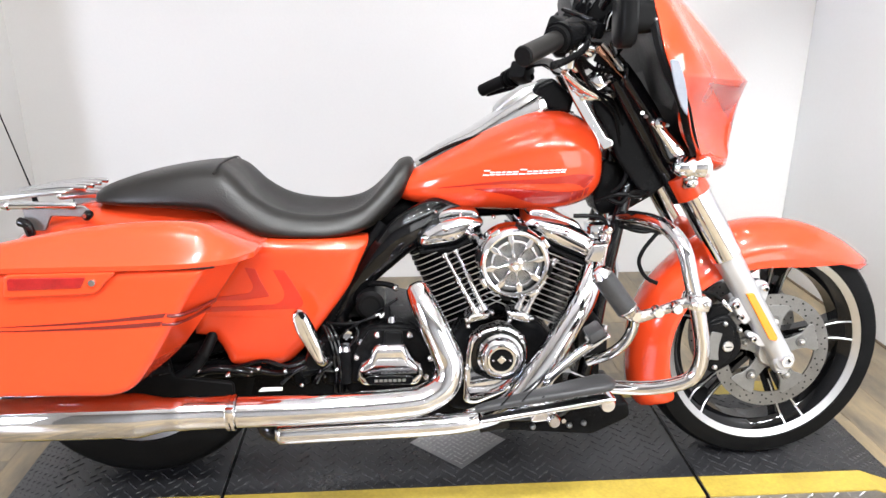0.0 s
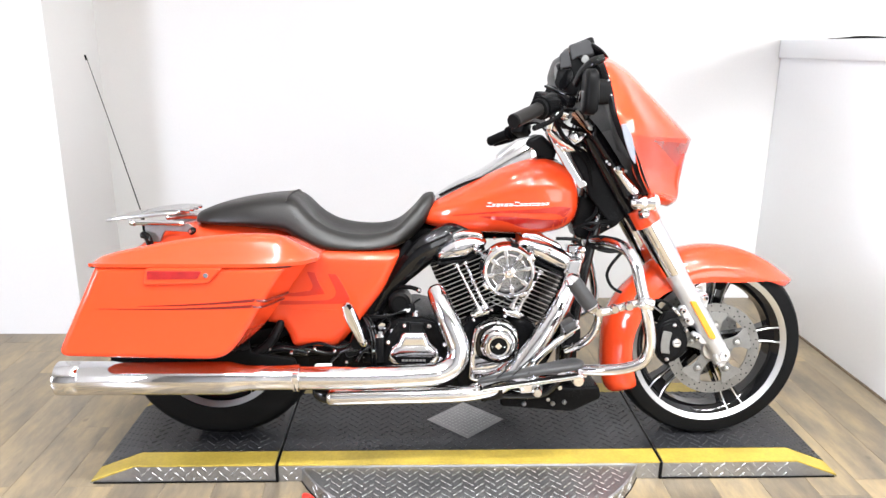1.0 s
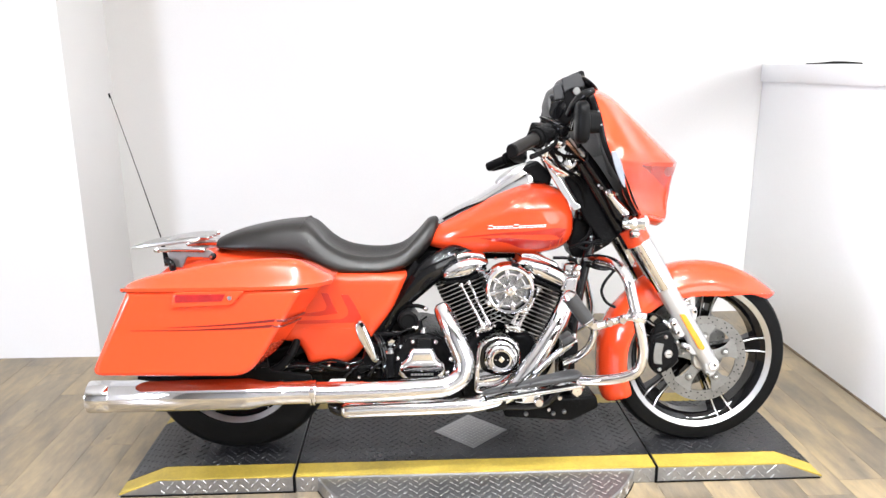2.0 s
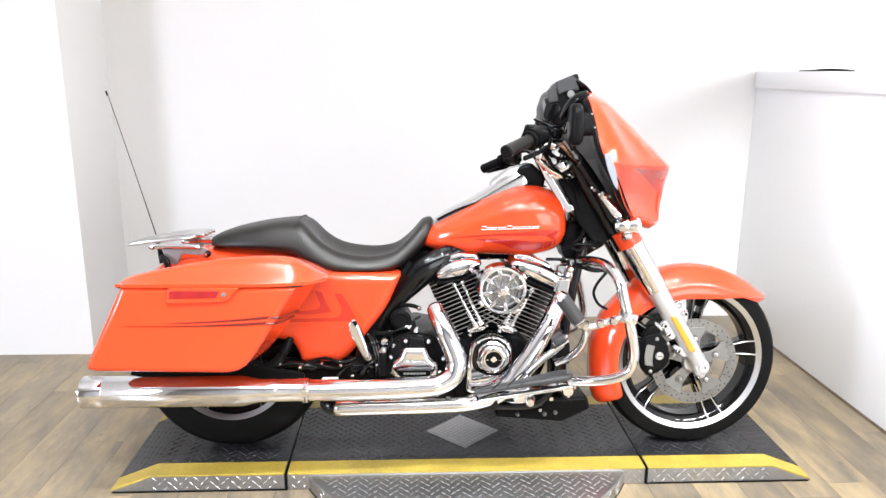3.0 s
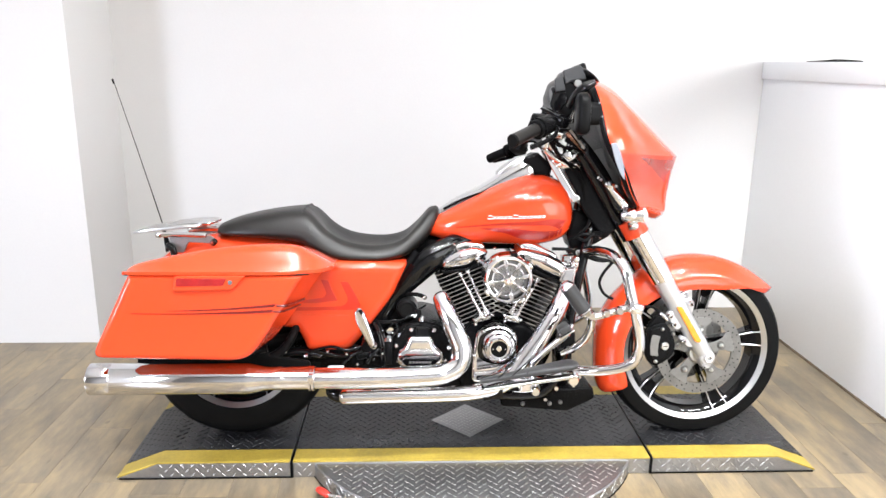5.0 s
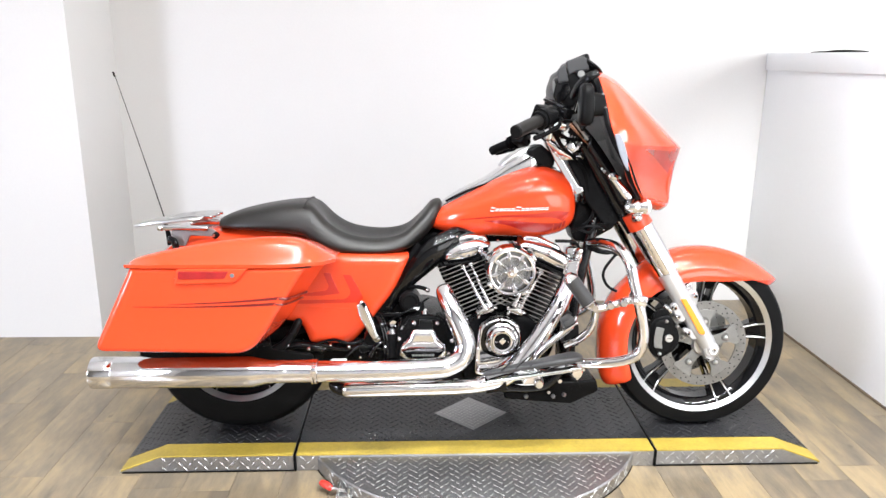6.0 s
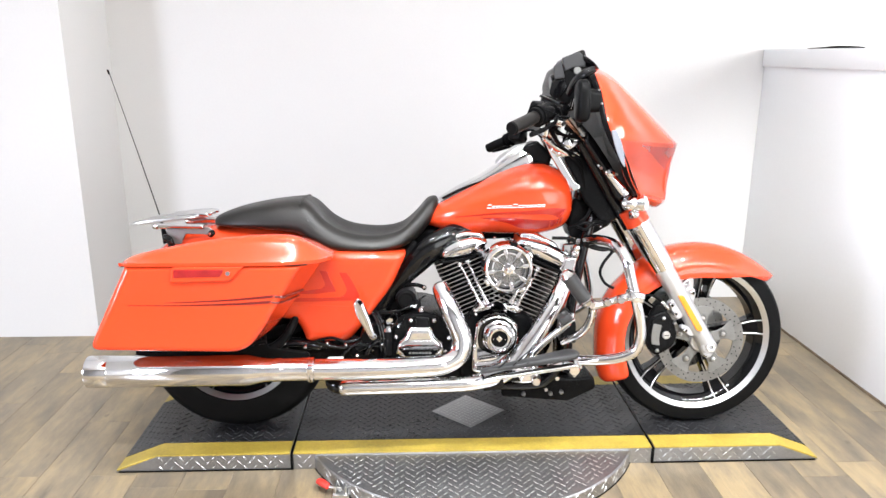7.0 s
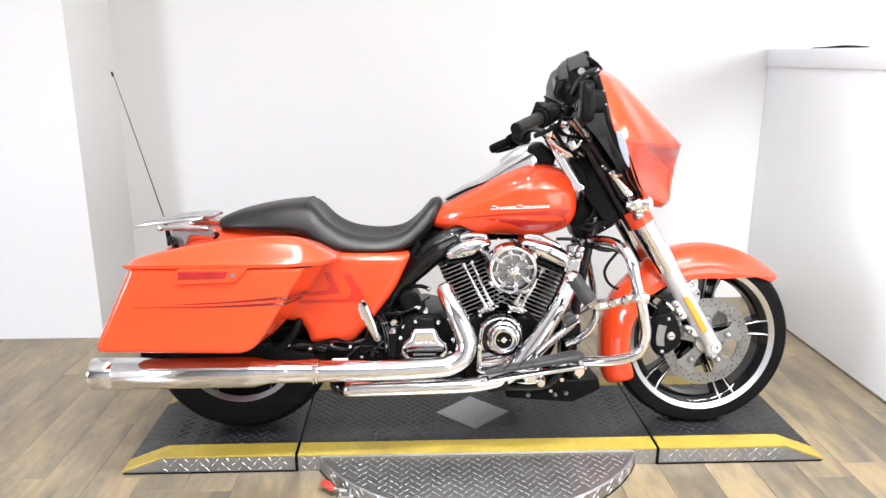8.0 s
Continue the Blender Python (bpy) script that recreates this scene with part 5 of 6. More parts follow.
for pts in ([(0.32, -0.09, 0.70), (0.37, -0.11, 0.72), (0.42, -0.11, 0.715), (0.46, -0.09, 0.74)], [(0.26, -0.12, 0.672), (0.33, -0.13, 0.665), (0.345, -0.11, 0.60)], [(0.393, -0.1, 0.652), (0.415, -0.1, 0.639), (0.447, -0.1, 0.632), (0.483, -0.1, 0.622)], [(0.372, -0.12, 0.649), (0.404, -0.12, 0.636), (0.436, -0.12, 0.631), (0.464, -0.12, 0.638), (0.473, -0.12, 0.651)]):
    part("cable", tube(pts, 0.0055, 8, 6), SATIN_BLACK, fr)
part("fuse_cover", box(0.30, 0.345, -0.125, -0.06, 0.615, 0.65, 0.006), CHROME, fr)
part("horn_bracket", tube([(0.335, -0.12, 0.648), (0.342, -0.13, 0.625), (0.338, -0.125, 0.60)], 0.009, 10, 4), CHROME, fr)

# jiffy stand on the far side
js = holder("side_stand", bike)
part("leg", tube([(0.22, 0.15, 0.17), (0.16, 0.24, 0.11), (0.10, 0.35, 0.052)], 0.011, 10, 4), SATIN_BLACK, js)
part("foot", spread(box(-0.03, 0.03, -0.02, 0.02, 0, 0.008, 0.002), pose(0.10, 0.355, 0.038, 6, 0, 0)), SATIN_BLACK, js)

# ---- boards, pegs and bars ----
for sy in (-1, 1):
    fb = holder("footboard", bike)
    if sy < 0:
        part("pan", slab([(0.012, 0.258), (0.300, 0.300), (0.316, 0.308), (0.300, 0.313), (0.014, 0.269)], -0.29, -0.355, 0.005, 0.008), CHROME, fb, "chrome footboard edge")
        secs = glide([(0.006, 0.004, 0.281, 0.286), (0.016, 0.012, 0.279, 0.292), (0.08, 0.018, 0.290, 0.307), (0.17, 0.027, 0.305, 0.326), (0.25, 0.034, 0.318, 0.342), (0.288, 0.035, 0.325, 0.348), (0.305, 0.026, 0.329, 0.347), (0.314, 0.010, 0.335, 0.343)], 4)
        part("pad", spread(hull(secs, 24, 3.2), Matrix.Translation((0, -0.326, 0))), PAD, fb, "grey rubber footboard pad")
        for k in range(5):
            x = 0.06 + 0.045 * k
            part("rib", tube([(x, -0.352, 0.3035 + 0.16 * (x - 0.06)), (x + 0.03, -0.312, 0.312 + 0.16 * (x - 0.06))], 0.0018, 6), RUBBER, fb)
        part("bracket", slab([(0.13, 0.245), (0.19, 0.25), (0.185, 0.280), (0.14, 0.272)], -0.20, -0.325, 0.005, 0.01), CHROME, fb)
        part("pivot", lathe([(0.0005, -0.345), (0.011, -0.345), (0.014, -0.340), (0.014, -0.31)], 0.180, 0.254, 20), CHROME, fb)
        part("clevis", lathe([(0.0005, -0.335), (0.015, -0.335), (0.018, -0.328), (0.018, -0.20)], 0.300, 0.286, 20), CHROME, fb)
    else:
        part("pan", slab([(0.012, 0.250), (0.300, 0.318), (0.318, 0.345), (0.296, 0.36), (0.014, 0.285)], 0.215, 0.385, 0.005, 0.008), RUBBER, fb)
bp = holder("brake_pedal", bike)
part("pad", spread(box(-0.019, 0.019, -0.030, 0.030, -0.011, 0.011, 0.006), pose(0.268, -0.31, 0.450, 0, -32, 0)), PAD, bp, "grey rubber pedal pad")
part("pad_frame", spread(box(-0.024, 0.024, -0.030, 0.030, -0.018, -0.0115, 0.003), pose(0.268, -0.31, 0.450, 0, -32, 0)), CHROME, bp)
part("arm", tube([(0.285, -0.30, 0.430), (0.262, -0.285, 0.405), (0.225, -0.275, 0.370), (0.185, -0.265, 0.325), (0.17, -0.25, 0.27)], [0.010, 0.011, 0.010, 0.010, 0.010], 12, 5, flat=0.7), CHROME, bp, "chrome pedal arm")
part("linkage", tube([(0.30, -0.28, 0.455), (0.290, -0.285, 0.43), (0.255, -0.29, 0.405)], 0.007, 8, 4), CHROME, bp)

gd = holder("highway_bar", bike)
part("near_hoop", tube([(0.375, -0.06, 0.655), (0.40, -0.16, 0.672), (0.428, -0.26, 0.672), (0.452, -0.315, 0.635), (0.470, -0.33, 0.56), (0.490, -0.335, 0.48), (0.503, -0.333, 0.405), (0.492, -0.328, 0.350), (0.452, -0.315, 0.322), (0.38, -0.285, 0.303), (0.30, -0.22, 0.285), (0.27, -0.14, 0.27)], 0.0165, 18, 6), CHROME, gd, "chrome highway bar")
part("far_hoop", tube([(0.375, 0.06, 0.655), (0.40, 0.16, 0.672), (0.428, 0.26, 0.672), (0.452, 0.315, 0.635), (0.470, 0.33, 0.56), (0.490, 0.335, 0.48), (0.503, 0.333, 0.405), (0.492, 0.328, 0.350), (0.452, 0.315, 0.322), (0.38, 0.285, 0.303), (0.30, 0.22, 0.285), (0.27, 0.14, 0.27)], 0.0165, 14, 5), CHROME, gd)
part("clamp", spread(box(-0.024, 0.024, -0.028, 0.024, -0.016, 0.016, 0.006), pose(0.478, -0.335, 0.522, 0, 12, 0)), CHROME, gd)
for bx in (0.464, 0.492):
    bolt(bx, -0.364, 0.522, 0.008, gd)
for sy in (-1, 1):
    hp = holder("highway_peg", bike)
    y = 0.365 * sy
    part("rubber", tube([(0.262, y, 0.594), (0.321, y, 0.515)], 0.0225, 24), PAD, hp, "black ribbed rubber peg")
    part("cap", tube([(0.257, y, 0.600), (0.263, y, 0.592)], [0.018, 0.0235], 20, dome=True), CHROME, hp)
    part("cap", tube([(0.319, y, 0.518), (0.326, y, 0.508)], [0.0235, 0.017], 20, dome=True), CHROME, hp)
    part("arm", tube([(0.320, y, 0.510), (0.345, y, 0.500), (0.395, y * 0.97, 0.508), (0.44, y * 0.94, 0.518), (0.475, y * 0.92, 0.522)], [0.012, 0.014, 0.0115, 0.0125, 0.013], 14, 4, flat=0.8), CHROME, hp, "knurled chrome peg arm")
    for k, (bx, bz) in enumerate(((0.338, 0.503), (0.385, 0.510), (0.425, 0.518))):
        part("arm_boss", lathe([(0.0005, y * 0.98 + 0.020 * sy), (0.010, y * 0.98 + 0.020 * sy), (0.0135, y * 0.98 + 0.014 * sy), (0.0135, y * 0.98)], bx, bz, 14), CHROME, hp)

pp = holder("passenger_peg", bike)
part("plate", slab([(-0.387, 0.500), (-0.371, 0.515), (-0.355, 0.505), (-0.327, 0.432), (-0.317, 0.388), (-0.336, 0.386), (-0.378, 0.461)], -0.268, -0.300, 0.009, 0.010), CHROME, pp, "folded chrome passenger peg")
part("knuckle", tube([(-0.335, -0.285, 0.405), (-0.325, -0.275, 0.385), (-0.318, -0.24, 0.378)], [0.012, 0.012, 0.010], 12, 4, dome=True), CHROME, pp)
part("mount", lathe([(0.0005, -0.26), (0.018, -0.26), (0.022, -0.25), (0.022, -0.16)], -0.345, 0.378, 18), SATIN_BLACK, pp)
part("slot", slab([(-0.372, 0.506), (-0.362, 0.510), (-0.354, 0.497), (-0.362, 0.490)], -0.299, -0.3015, 0.0008, 0.004), SATIN_BLACK, pp)

# ---- fairing ----
fa = holder("fairing", bike)
UP = glide([(0.372, 0.150, 1.214, 0.404, 1.226, 2.0), (0.358, 0.250, 1.185, 0.466, 1.186, 1.9), (0.366, 0.312, 1.115, 0.538, 1.124, 1.8), (0.374, 0.340, 1.050, 0.614, 1.060, 1.62), (0.394, 0.345, 0.995, 0.708, 0.978, 1.36)], 6)
LOW = glide([(0.394, 0.345, 0.995, 0.708, 0.978, 1.36), (0.434, 0.320, 0.935, 0.690, 0.910, 1.10), (0.474, 0.262, 0.872, 0.680, 0.842, 1.12), (0.516, 0.195, 0.826, 0.675, 0.790, 1.5), (0.560, 0.10, 0.786, 0.640, 0.762, 2.0)], 8)
FROWS = UP + LOW[1:]


def ease(x, a, b):
    t = min(1.0, max(0.0, (x - a) / (b - a)))
    return t * t * (3 - 2 * t)


def dish(u, v):
    """Depth of the scooped flank: u runs from the edge to the nose, v from the shoulder down to the chin."""
    bowl = ease(u, 0.08, 0.19) * (1 - ease(u, 0.55, 1.0)) * ease(v, -0.02, 0.42) * (1 - ease(v, 0.70, 0.84))
    valley = math.exp(-((u - 0.36 - 0.2 * (v + 0.6)) / 0.16) ** 2) * ease(v, -0.95, -0.25) * (1 - ease(v, 0.0, 0.35))
    return 0.040 * bowl + 0.022 * valley


def fairing_row(row, push=0.0, n=61, v=-9.0):
    xe, w, ze, xn, zn, pw = row
    out = []
    for k in range(n):
        th = math.pi * k / (n - 1)
        c, s = math.cos(th), math.sin(th)
        f = abs(s) ** (2 / pw)
        y = -math.copysign(abs(c) ** (2 / pw), c) * (w - push)
        d = dish(1 - abs(1 - 2 * k / (n - 1)), v)
        out.append(Vector((xe + (xn - push - xe) * f - 0.62 * d, y - math.copysign(0.75 * d, y) if abs(y) > 0.02 else y, ze + (zn - ze) * f)))
    return out


sh = bmesh.new()
VROW = [-1 + k / (len(UP) - 1) for k in range(len(UP))] + [k / (len(LOW) - 1) for k in range(1, len(LOW))]
rings(sh, [fairing_row(r, 0, 61, v) + fairing_row(r, 0.008, 61, v)[::-1] for r, v in zip(FROWS, VROW)])
part("outer_shell", sh, ORANGE, fa, "orange batwing outer fairing", 40)


def edge_loop(dx, k):
    pts = [(r[0] + dx, -(r[1] - 0.004) * k, (r[2] - 1.0) * k + 1.0) for r in FROWS]
    return pts + [(x, -y, z) for x, y, z in pts[::-1]]


inn = bmesh.new()
rings(inn, [edge_loop(0.010, 1.0), edge_loop(-0.006, 0.995), edge_loop(-0.014, 0.97), edge_loop(-0.008, 0.90), edge_loop(0.01, 0.66)])
part("inner_fairing", inn, PLASTIC, fa, "black inner fairing")
part("dash_visor", slab([(0.356, 1.283), (0.310, 1.264), (0.302, 1.244), (0.276, 1.230), (0.258, 1.175), (0.268, 1.124), (0.30, 1.10), (0.362, 1.14), (0.372, 1.22)], 0.14, -0.115, 0.02, 0.012), PLASTIC, fa, "black dash with gauges")
# Hood facets take the grey that paints in their reflections.
part("dash_hood", slab([(0.279, 1.252), (0.333, 1.271), (0.353, 1.255), (0.355, 1.225), (0.314, 1.222), (0.289, 1.209)], -0.114, -0.124, 0.004, 0.004), DASH_SHEEN, fa, "grained dash hood facets, reflections painted in grey")
part("dash_hood", slab([(0.253, 1.226), (0.278, 1.243), (0.290, 1.190), (0.257, 1.184)], -0.114, -0.121, 0.003, 0.004), DASH_SHEEN, fa)
part("dash_face", slab([(0.249, 1.181), (0.291, 1.187), (0.299, 1.161), (0.277, 1.128), (0.254, 1.121), (0.240, 1.142)], -0.114, -0.1205, 0.003, 0.005), BLACK, fa, "gloss black dash face")
part("vent_hole", lathe([(0.0005, -0.1255), (0.0105, -0.1255), (0.0125, -0.1235)], 0.329, 1.212, 20), CAST, fa, "grey round vent")
part("gauge_pod", spread(lathe_x([(0.0005, -0.006), (0.030, -0.006), (0.036, 0.0), (0.036, 0.03)], 0, 0, 24), pose(0.262, -0.06, 1.17, 0, -10, 0)), BLACK, fa)
part("switch_panel", slab([(0.303, 1.262), (0.318, 1.250), (0.335, 1.220), (0.320, 1.205), (0.298, 1.222)], -0.113, -0.121, 0.003, 0.006), BLACK, fa)
part("wind_stub", hull(glide([(0.340, 0.12, 1.235, 1.278), (0.362, 0.14, 1.222, 1.262), (0.385, 0.15, 1.208, 1.238), (0.402, 0.13, 1.20, 1.216)], 3), 24, 2.5), BLACK, fa, "short dark windscreen stub")
part("top_cap", spread(hull([(-0.018, 0.008, -0.006, 0.004), (-0.012, 0.022, -0.009, 0.008), (0.006, 0.026, -0.009, 0.009), (0.018, 0.012, -0.006, 0.005)], 18, 2.4), pose(0.388, -0.120, 1.208, 0, 32, 0)), ORANGE, fa, "orange trim cap")
for bx, by, bz in ((0.344, -0.262, 1.205), (0.352, -0.318, 1.14), (0.356, -0.338, 1.10)):
    part("bolt", lathe([(0.0005, by - 0.003), (0.002, by - 0.003), (0.0028, by - 0.001), (0.0028, by + 0.004)], bx, bz, 10), STEEL, fa)
part("side_panel", slab([(0.352, 1.03), (0.388, 0.985), (0.430, 0.925), (0.470, 0.855), (0.515, 0.812), (0.50, 0.79), (0.455, 0.80), (0.405, 0.90), (0.345, 0.985)], -0.10, -0.175, 0.01, 0.015), BLACK, fa, "gloss black fairing bracket")
deflector = slab([(0.380, 1.022), (0.397, 1.024), (0.417, 0.985), (0.429, 0.945), (0.434, 0.912), (0.418, 0.930), (0.396, 0.975)], -0.342, -0.347, 0.002, [0.004, 0.006, 0.02, 0.02, 0.004, 0.02, 0.02])
for vert in deflector.verts:
    vert.co.y -= (vert.co.z - 0.965) * 0.26
part("wind_deflector", deflector, SMOKE, fa, "clear wind deflector")
for bx, bz in ((0.402, 0.905), (0.452, 0.885), (0.478, 0.838)):
    bolt(bx, -0.177, bz, 0.0042, fa, STEEL)
for sy in (1, -1):
    sw = bmesh.new()
    grid = []
    for k in range(19):
        q = k / 18
        u = 0.36 + 0.62 * q
        col = []
        for t in (0.0, 0.33, 0.67, 1.0):
            v = (0.06 + 0.02 * q) * (1 - t) + (0.075 + 0.36 * q ** 1.2) * t
            f = v * (len(LOW) - 1)
            i, r = int(f), f - int(f)
            j = int(round(u * 90))
            p = fairing_row(LOW[i], -0.0007, 181, v)[j].lerp(fairing_row(LOW[i + 1], -0.0007, 181, v)[j], r)
            col.append(sw.verts.new((p.x, p.y * sy, p.z)))
        grid.append(col)
    for r0, r1 in zip(grid, grid[1:]):
        for i in range(3):
            sw.faces.new((r0[i], r0[i + 1], r1[i + 1], r1[i]))
    part("flank_stripe", sw, DEEP_ORANGE, fa, "dark red swoosh")

for sy in (-1, 1):
    mi = holder("mirror", bike)
    part("housing", spread(hull([(0.274, 0.028, 1.060, 1.164), (0.277, 0.036, 1.054, 1.171), (0.283, 0.041, 1.050, 1.176), (0.302, 0.042, 1.050, 1.177), (0.309, 0.038, 1.056, 1.170), (0.312, 0.028, 1.078, 1.150), (0.345, 0.025, 1.080, 1.146)], 28, 3.0), Matrix.Translation((0.016, 0.29 * sy, -0.004))), PLASTIC, mi, "black mirror housing")
    part("stem", tube([(0.34, 0.29 * sy, 1.11), (0.37, 0.28 * sy, 1.10)], 0.016, 12), BLACK, mi)
    ts = holder("turn_signal", bike)
    part("housing", lathe_x([(0.0005, 0.466), (0.010, 0.467), (0.019, 0.476), (0.0245, 0.492), (0.0255, 0.505), (0.0235, 0.508), (0.0235, 0.512), (0.0265, 0.516), (0.027, 0.532), (0.028, 0.535), (0.0255, 0.538)], 0.19 * sy, 0.792, 32), CHROME, ts, "chrome bullet housing")
    part("lens", lathe_x([(0.0255, 0.537), (0.024, 0.546), (0.014, 0.553), (0.0005, 0.556)], 0.19 * sy, 0.792, 28), LENS, ts, "clear lens")
    part("stalk", tube([(0.505, 0.185 * sy, 0.775), (0.512, 0.175 * sy, 0.755), (0.515, 0.14 * sy, 0.745)], 0.014, 14, 4), CHROME, ts)
    part("stalk_cap", lathe([(0.0005, 0.203 * sy), (0.006, 0.202 * sy), (0.0115, 0.197 * sy), (0.0155, 0.187 * sy), (0.0165, 0.176 * sy), (0.0150, 0.165 * sy)], 0.513, 0.757, 22), CHROME, ts)
trim_arm = holder("signal_bracket", bike)
part("arm", slab([(0.411, 0.892), (0.424, 0.904), (0.448, 0.899), (0.456, 0.876), (0.502, 0.826), (0.490, 0.802), (0.468, 0.816)], -0.150, -0.178, 0.009, 0.012), CHROME, trim_arm, "slim chrome fork trim")
part("cap", lathe([(0.0005, -0.186), (0.008, -0.1855), (0.0125, -0.183), (0.0135, -0.177)], 0.434, 0.890, 24), CHROME, trim_arm)
part("cap_socket", lathe([(0.0004, -0.1865), (0.004, -0.1865)], 0.434, 0.890, 6), SATIN_BLACK, trim_arm)
part("screw", lathe([(0.0004, -0.182), (0.004, -0.182), (0.005, -0.178)], 0.392, 0.913, 12), CHROME, trim_arm)
# ---- handlebar and controls ----
hb = holder("handlebar", bike)
part("bar", tube([(0.155, -0.342, 1.060), (0.205, -0.275, 1.078), (0.245, -0.19, 1.062), (0.262, -0.10, 1.02), (0.262, 0.0, 1.0), (0.262, 0.10, 1.005), (0.255, 0.19, 1.03), (0.225, 0.275, 1.03), (0.175, 0.355, 0.995)], 0.0125, 14, 6), BLACK, hb, "black handlebar")
part("near_grip", tube([(0.160, -0.336, 1.061), (0.115, -0.388, 1.042), (0.080, -0.430, 1.027)], [0.0185, 0.0190, 0.0195], 24, 3), GRIP, hb, "dark grey rubber grip")
part("grip_end", tube([(0.0815, -0.4285, 1.0276), (0.0778, -0.4325, 1.0262)], [0.0198, 0.0175], 24), RUBBER, hb)
part("grip_flange", tube([(0.168, -0.326, 1.0645), (0.158, -0.338, 1.060)], [0.028, 0.027], 24), RUBBER, hb)
part("throttle_housing", tube([(0.205, -0.285, 1.078), (0.166, -0.329, 1.063)], [0.031, 0.033], 24), SATIN_BLACK, hb, "round black throttle housing")
part("far_grip", tube([(0.182, 0.350, 0.993), (0.145, 0.390, 0.977), (0.105, 0.435, 0.956)], 0.018, 20, 3), RUBBER, hb)
for k in range(3):
    part("far_flange", tube([(0.190 - k * 0.010, 0.342 + k * 0.011, 0.997 - k * 0.004), (0.186 - k * 0.010, 0.346 + k * 0.011, 0.9955 - k * 0.004)], 0.029 - 0.002 * k, 20), SATIN_BLACK, hb)
part("near_switch", spread(box(-0.032, 0.030, -0.026, 0.026, -0.024, 0.030, 0.008), pose(0.182, -0.305, 1.072, 0, 24, -52)), PLASTIC, hb, "black switch housing")
part("far_switch", spread(box(-0.030, 0.030, -0.026, 0.026, -0.026, 0.026, 0.008), pose(0.205, 0.318, 1.006, 0, 24, 52)), PLASTIC, hb)
part("master_cylinder", spread(box(-0.045, 0.040, -0.024, 0.024, -0.014, 0.020, 0.008), pose(0.232, -0.262, 1.090, 0, 20, -40)), BLACK, hb, "black brake fluid reservoir")
part("reservoir_lid", spread(box(-0.040, 0.035, -0.021, 0.021, 0.0, 0.008, 0.003), pose(0.226, -0.262, 1.109, 0, 20, -40)), BLACK, hb)
part("brake_lever", tube([(0.232, -0.30, 1.066), (0.215, -0.35, 1.045), (0.17, -0.405, 1.022), (0.13, -0.45, 1.010)], [0.009, 0.008, 0.007, 0.008], 10, 5, flat=0.7, dome=True), SATIN_BLACK, hb)
part("clutch_lever", tube([(0.235, 0.31, 0.995), (0.215, 0.36, 0.975), (0.16, 0.42, 0.955), (0.125, 0.46, 0.945)], [0.009, 0.008, 0.007, 0.008], 10, 5, flat=0.7, dome=True), SATIN_BLACK, hb)
part("lever_perch", tube([(0.252, -0.262, 1.050), (0.224, -0.270, 1.053), (0.207, -0.275, 1.040), (0.203, -0.272, 1.008)], [0.011, 0.013, 0.012, 0.009], 14, 5), CHROME, hb, "chrome lever perch")
part("riser", tube([(0.262, -0.055, 1.0), (0.285, -0.055, 0.955)], 0.020, 14), CHROME, hb)
part("riser", tube([(0.262, 0.055, 1.0), (0.285, 0.055, 0.955)], 0.020, 14), CHROME, hb)
part("top_clamp", box(0.268, 0.350, -0.11, 0.11, 0.938, 0.962, 0.006), CHROME, hb)
part("clamp_bar", tube([(0.225, -0.15, 1.000), (0.262, -0.15, 0.970), (0.30, -0.14, 0.952)], 0.010, 10, 4), CHROME, hb)
part("ignition_block", slab([(0.166, 0.955), (0.175, 0.975), (0.215, 0.992), (0.268, 0.944), (0.258, 0.905), (0.20, 0.915)], 0.05, -0.064, 0.012, 0.012), SATIN_BLACK, hb, "black ignition switch block")
for pts in ([(0.23, -0.22, 1.07), (0.26, -0.16, 1.02), (0.31, -0.11, 0.99), (0.35, -0.08, 0.97)], [(0.21, -0.26, 1.05), (0.27, -0.20, 1.01), (0.33, -0.16, 1.0), (0.37, -0.12, 0.96)], [(0.24, 0.22, 1.03), (0.28, 0.15, 1.0), (0.33, 0.10, 0.97)]):
    part("cable", tube(pts, 0.0055, 8, 6), SATIN_BLACK, hb)

# steering head fittings
for bx, bz in ((0.282, 0.950), (0.336, 0.950)):
    bolt(bx, -0.112, bz, 0.008, hb)
part("stem_nut", tube([(0.306, -0.02, 0.958), (0.306, -0.02, 0.985)], [0.024, 0.020], 6), CHROME, hb, "chrome stem nut")
part("clamp_cap", spread(box(-0.020, 0.020, -0.016, 0.016, -0.009, 0.009, 0.003), pose(0.258, -0.10, 1.022, 0, 35, 0)), CHROME, hb)
part("clamp_cap", spread(box(-0.014, 0.014, -0.012, 0.012, -0.014, 0.014, 0.003), pose(0.300, -0.145, 0.985, 0, 35, 0)), CHROME, hb)
part("switch_block", spread(box(-0.022, 0.022, -0.015, 0.015, -0.020, 0.020, 0.004), pose(0.312, -0.14, 1.035, 0, 25, 0)), SATIN_BLACK, hb)
for pts in ([(0.20, -0.29, 1.045), (0.235, -0.235, 1.005), (0.285, -0.165, 0.962), (0.345, -0.115, 0.935), (0.375, -0.10, 0.88)], [(0.215, -0.275, 1.04), (0.255, -0.20, 0.992), (0.31, -0.14, 0.945), (0.352, -0.11, 0.90), (0.37, -0.10, 0.83)], [(0.25, -0.18, 1.06), (0.30, -0.16, 1.06), (0.345, -0.16, 1.03), (0.375, -0.15, 0.985)]):
    part("cable", tube(pts, 0.0045, 8, 6), SATIN_BLACK, hb)
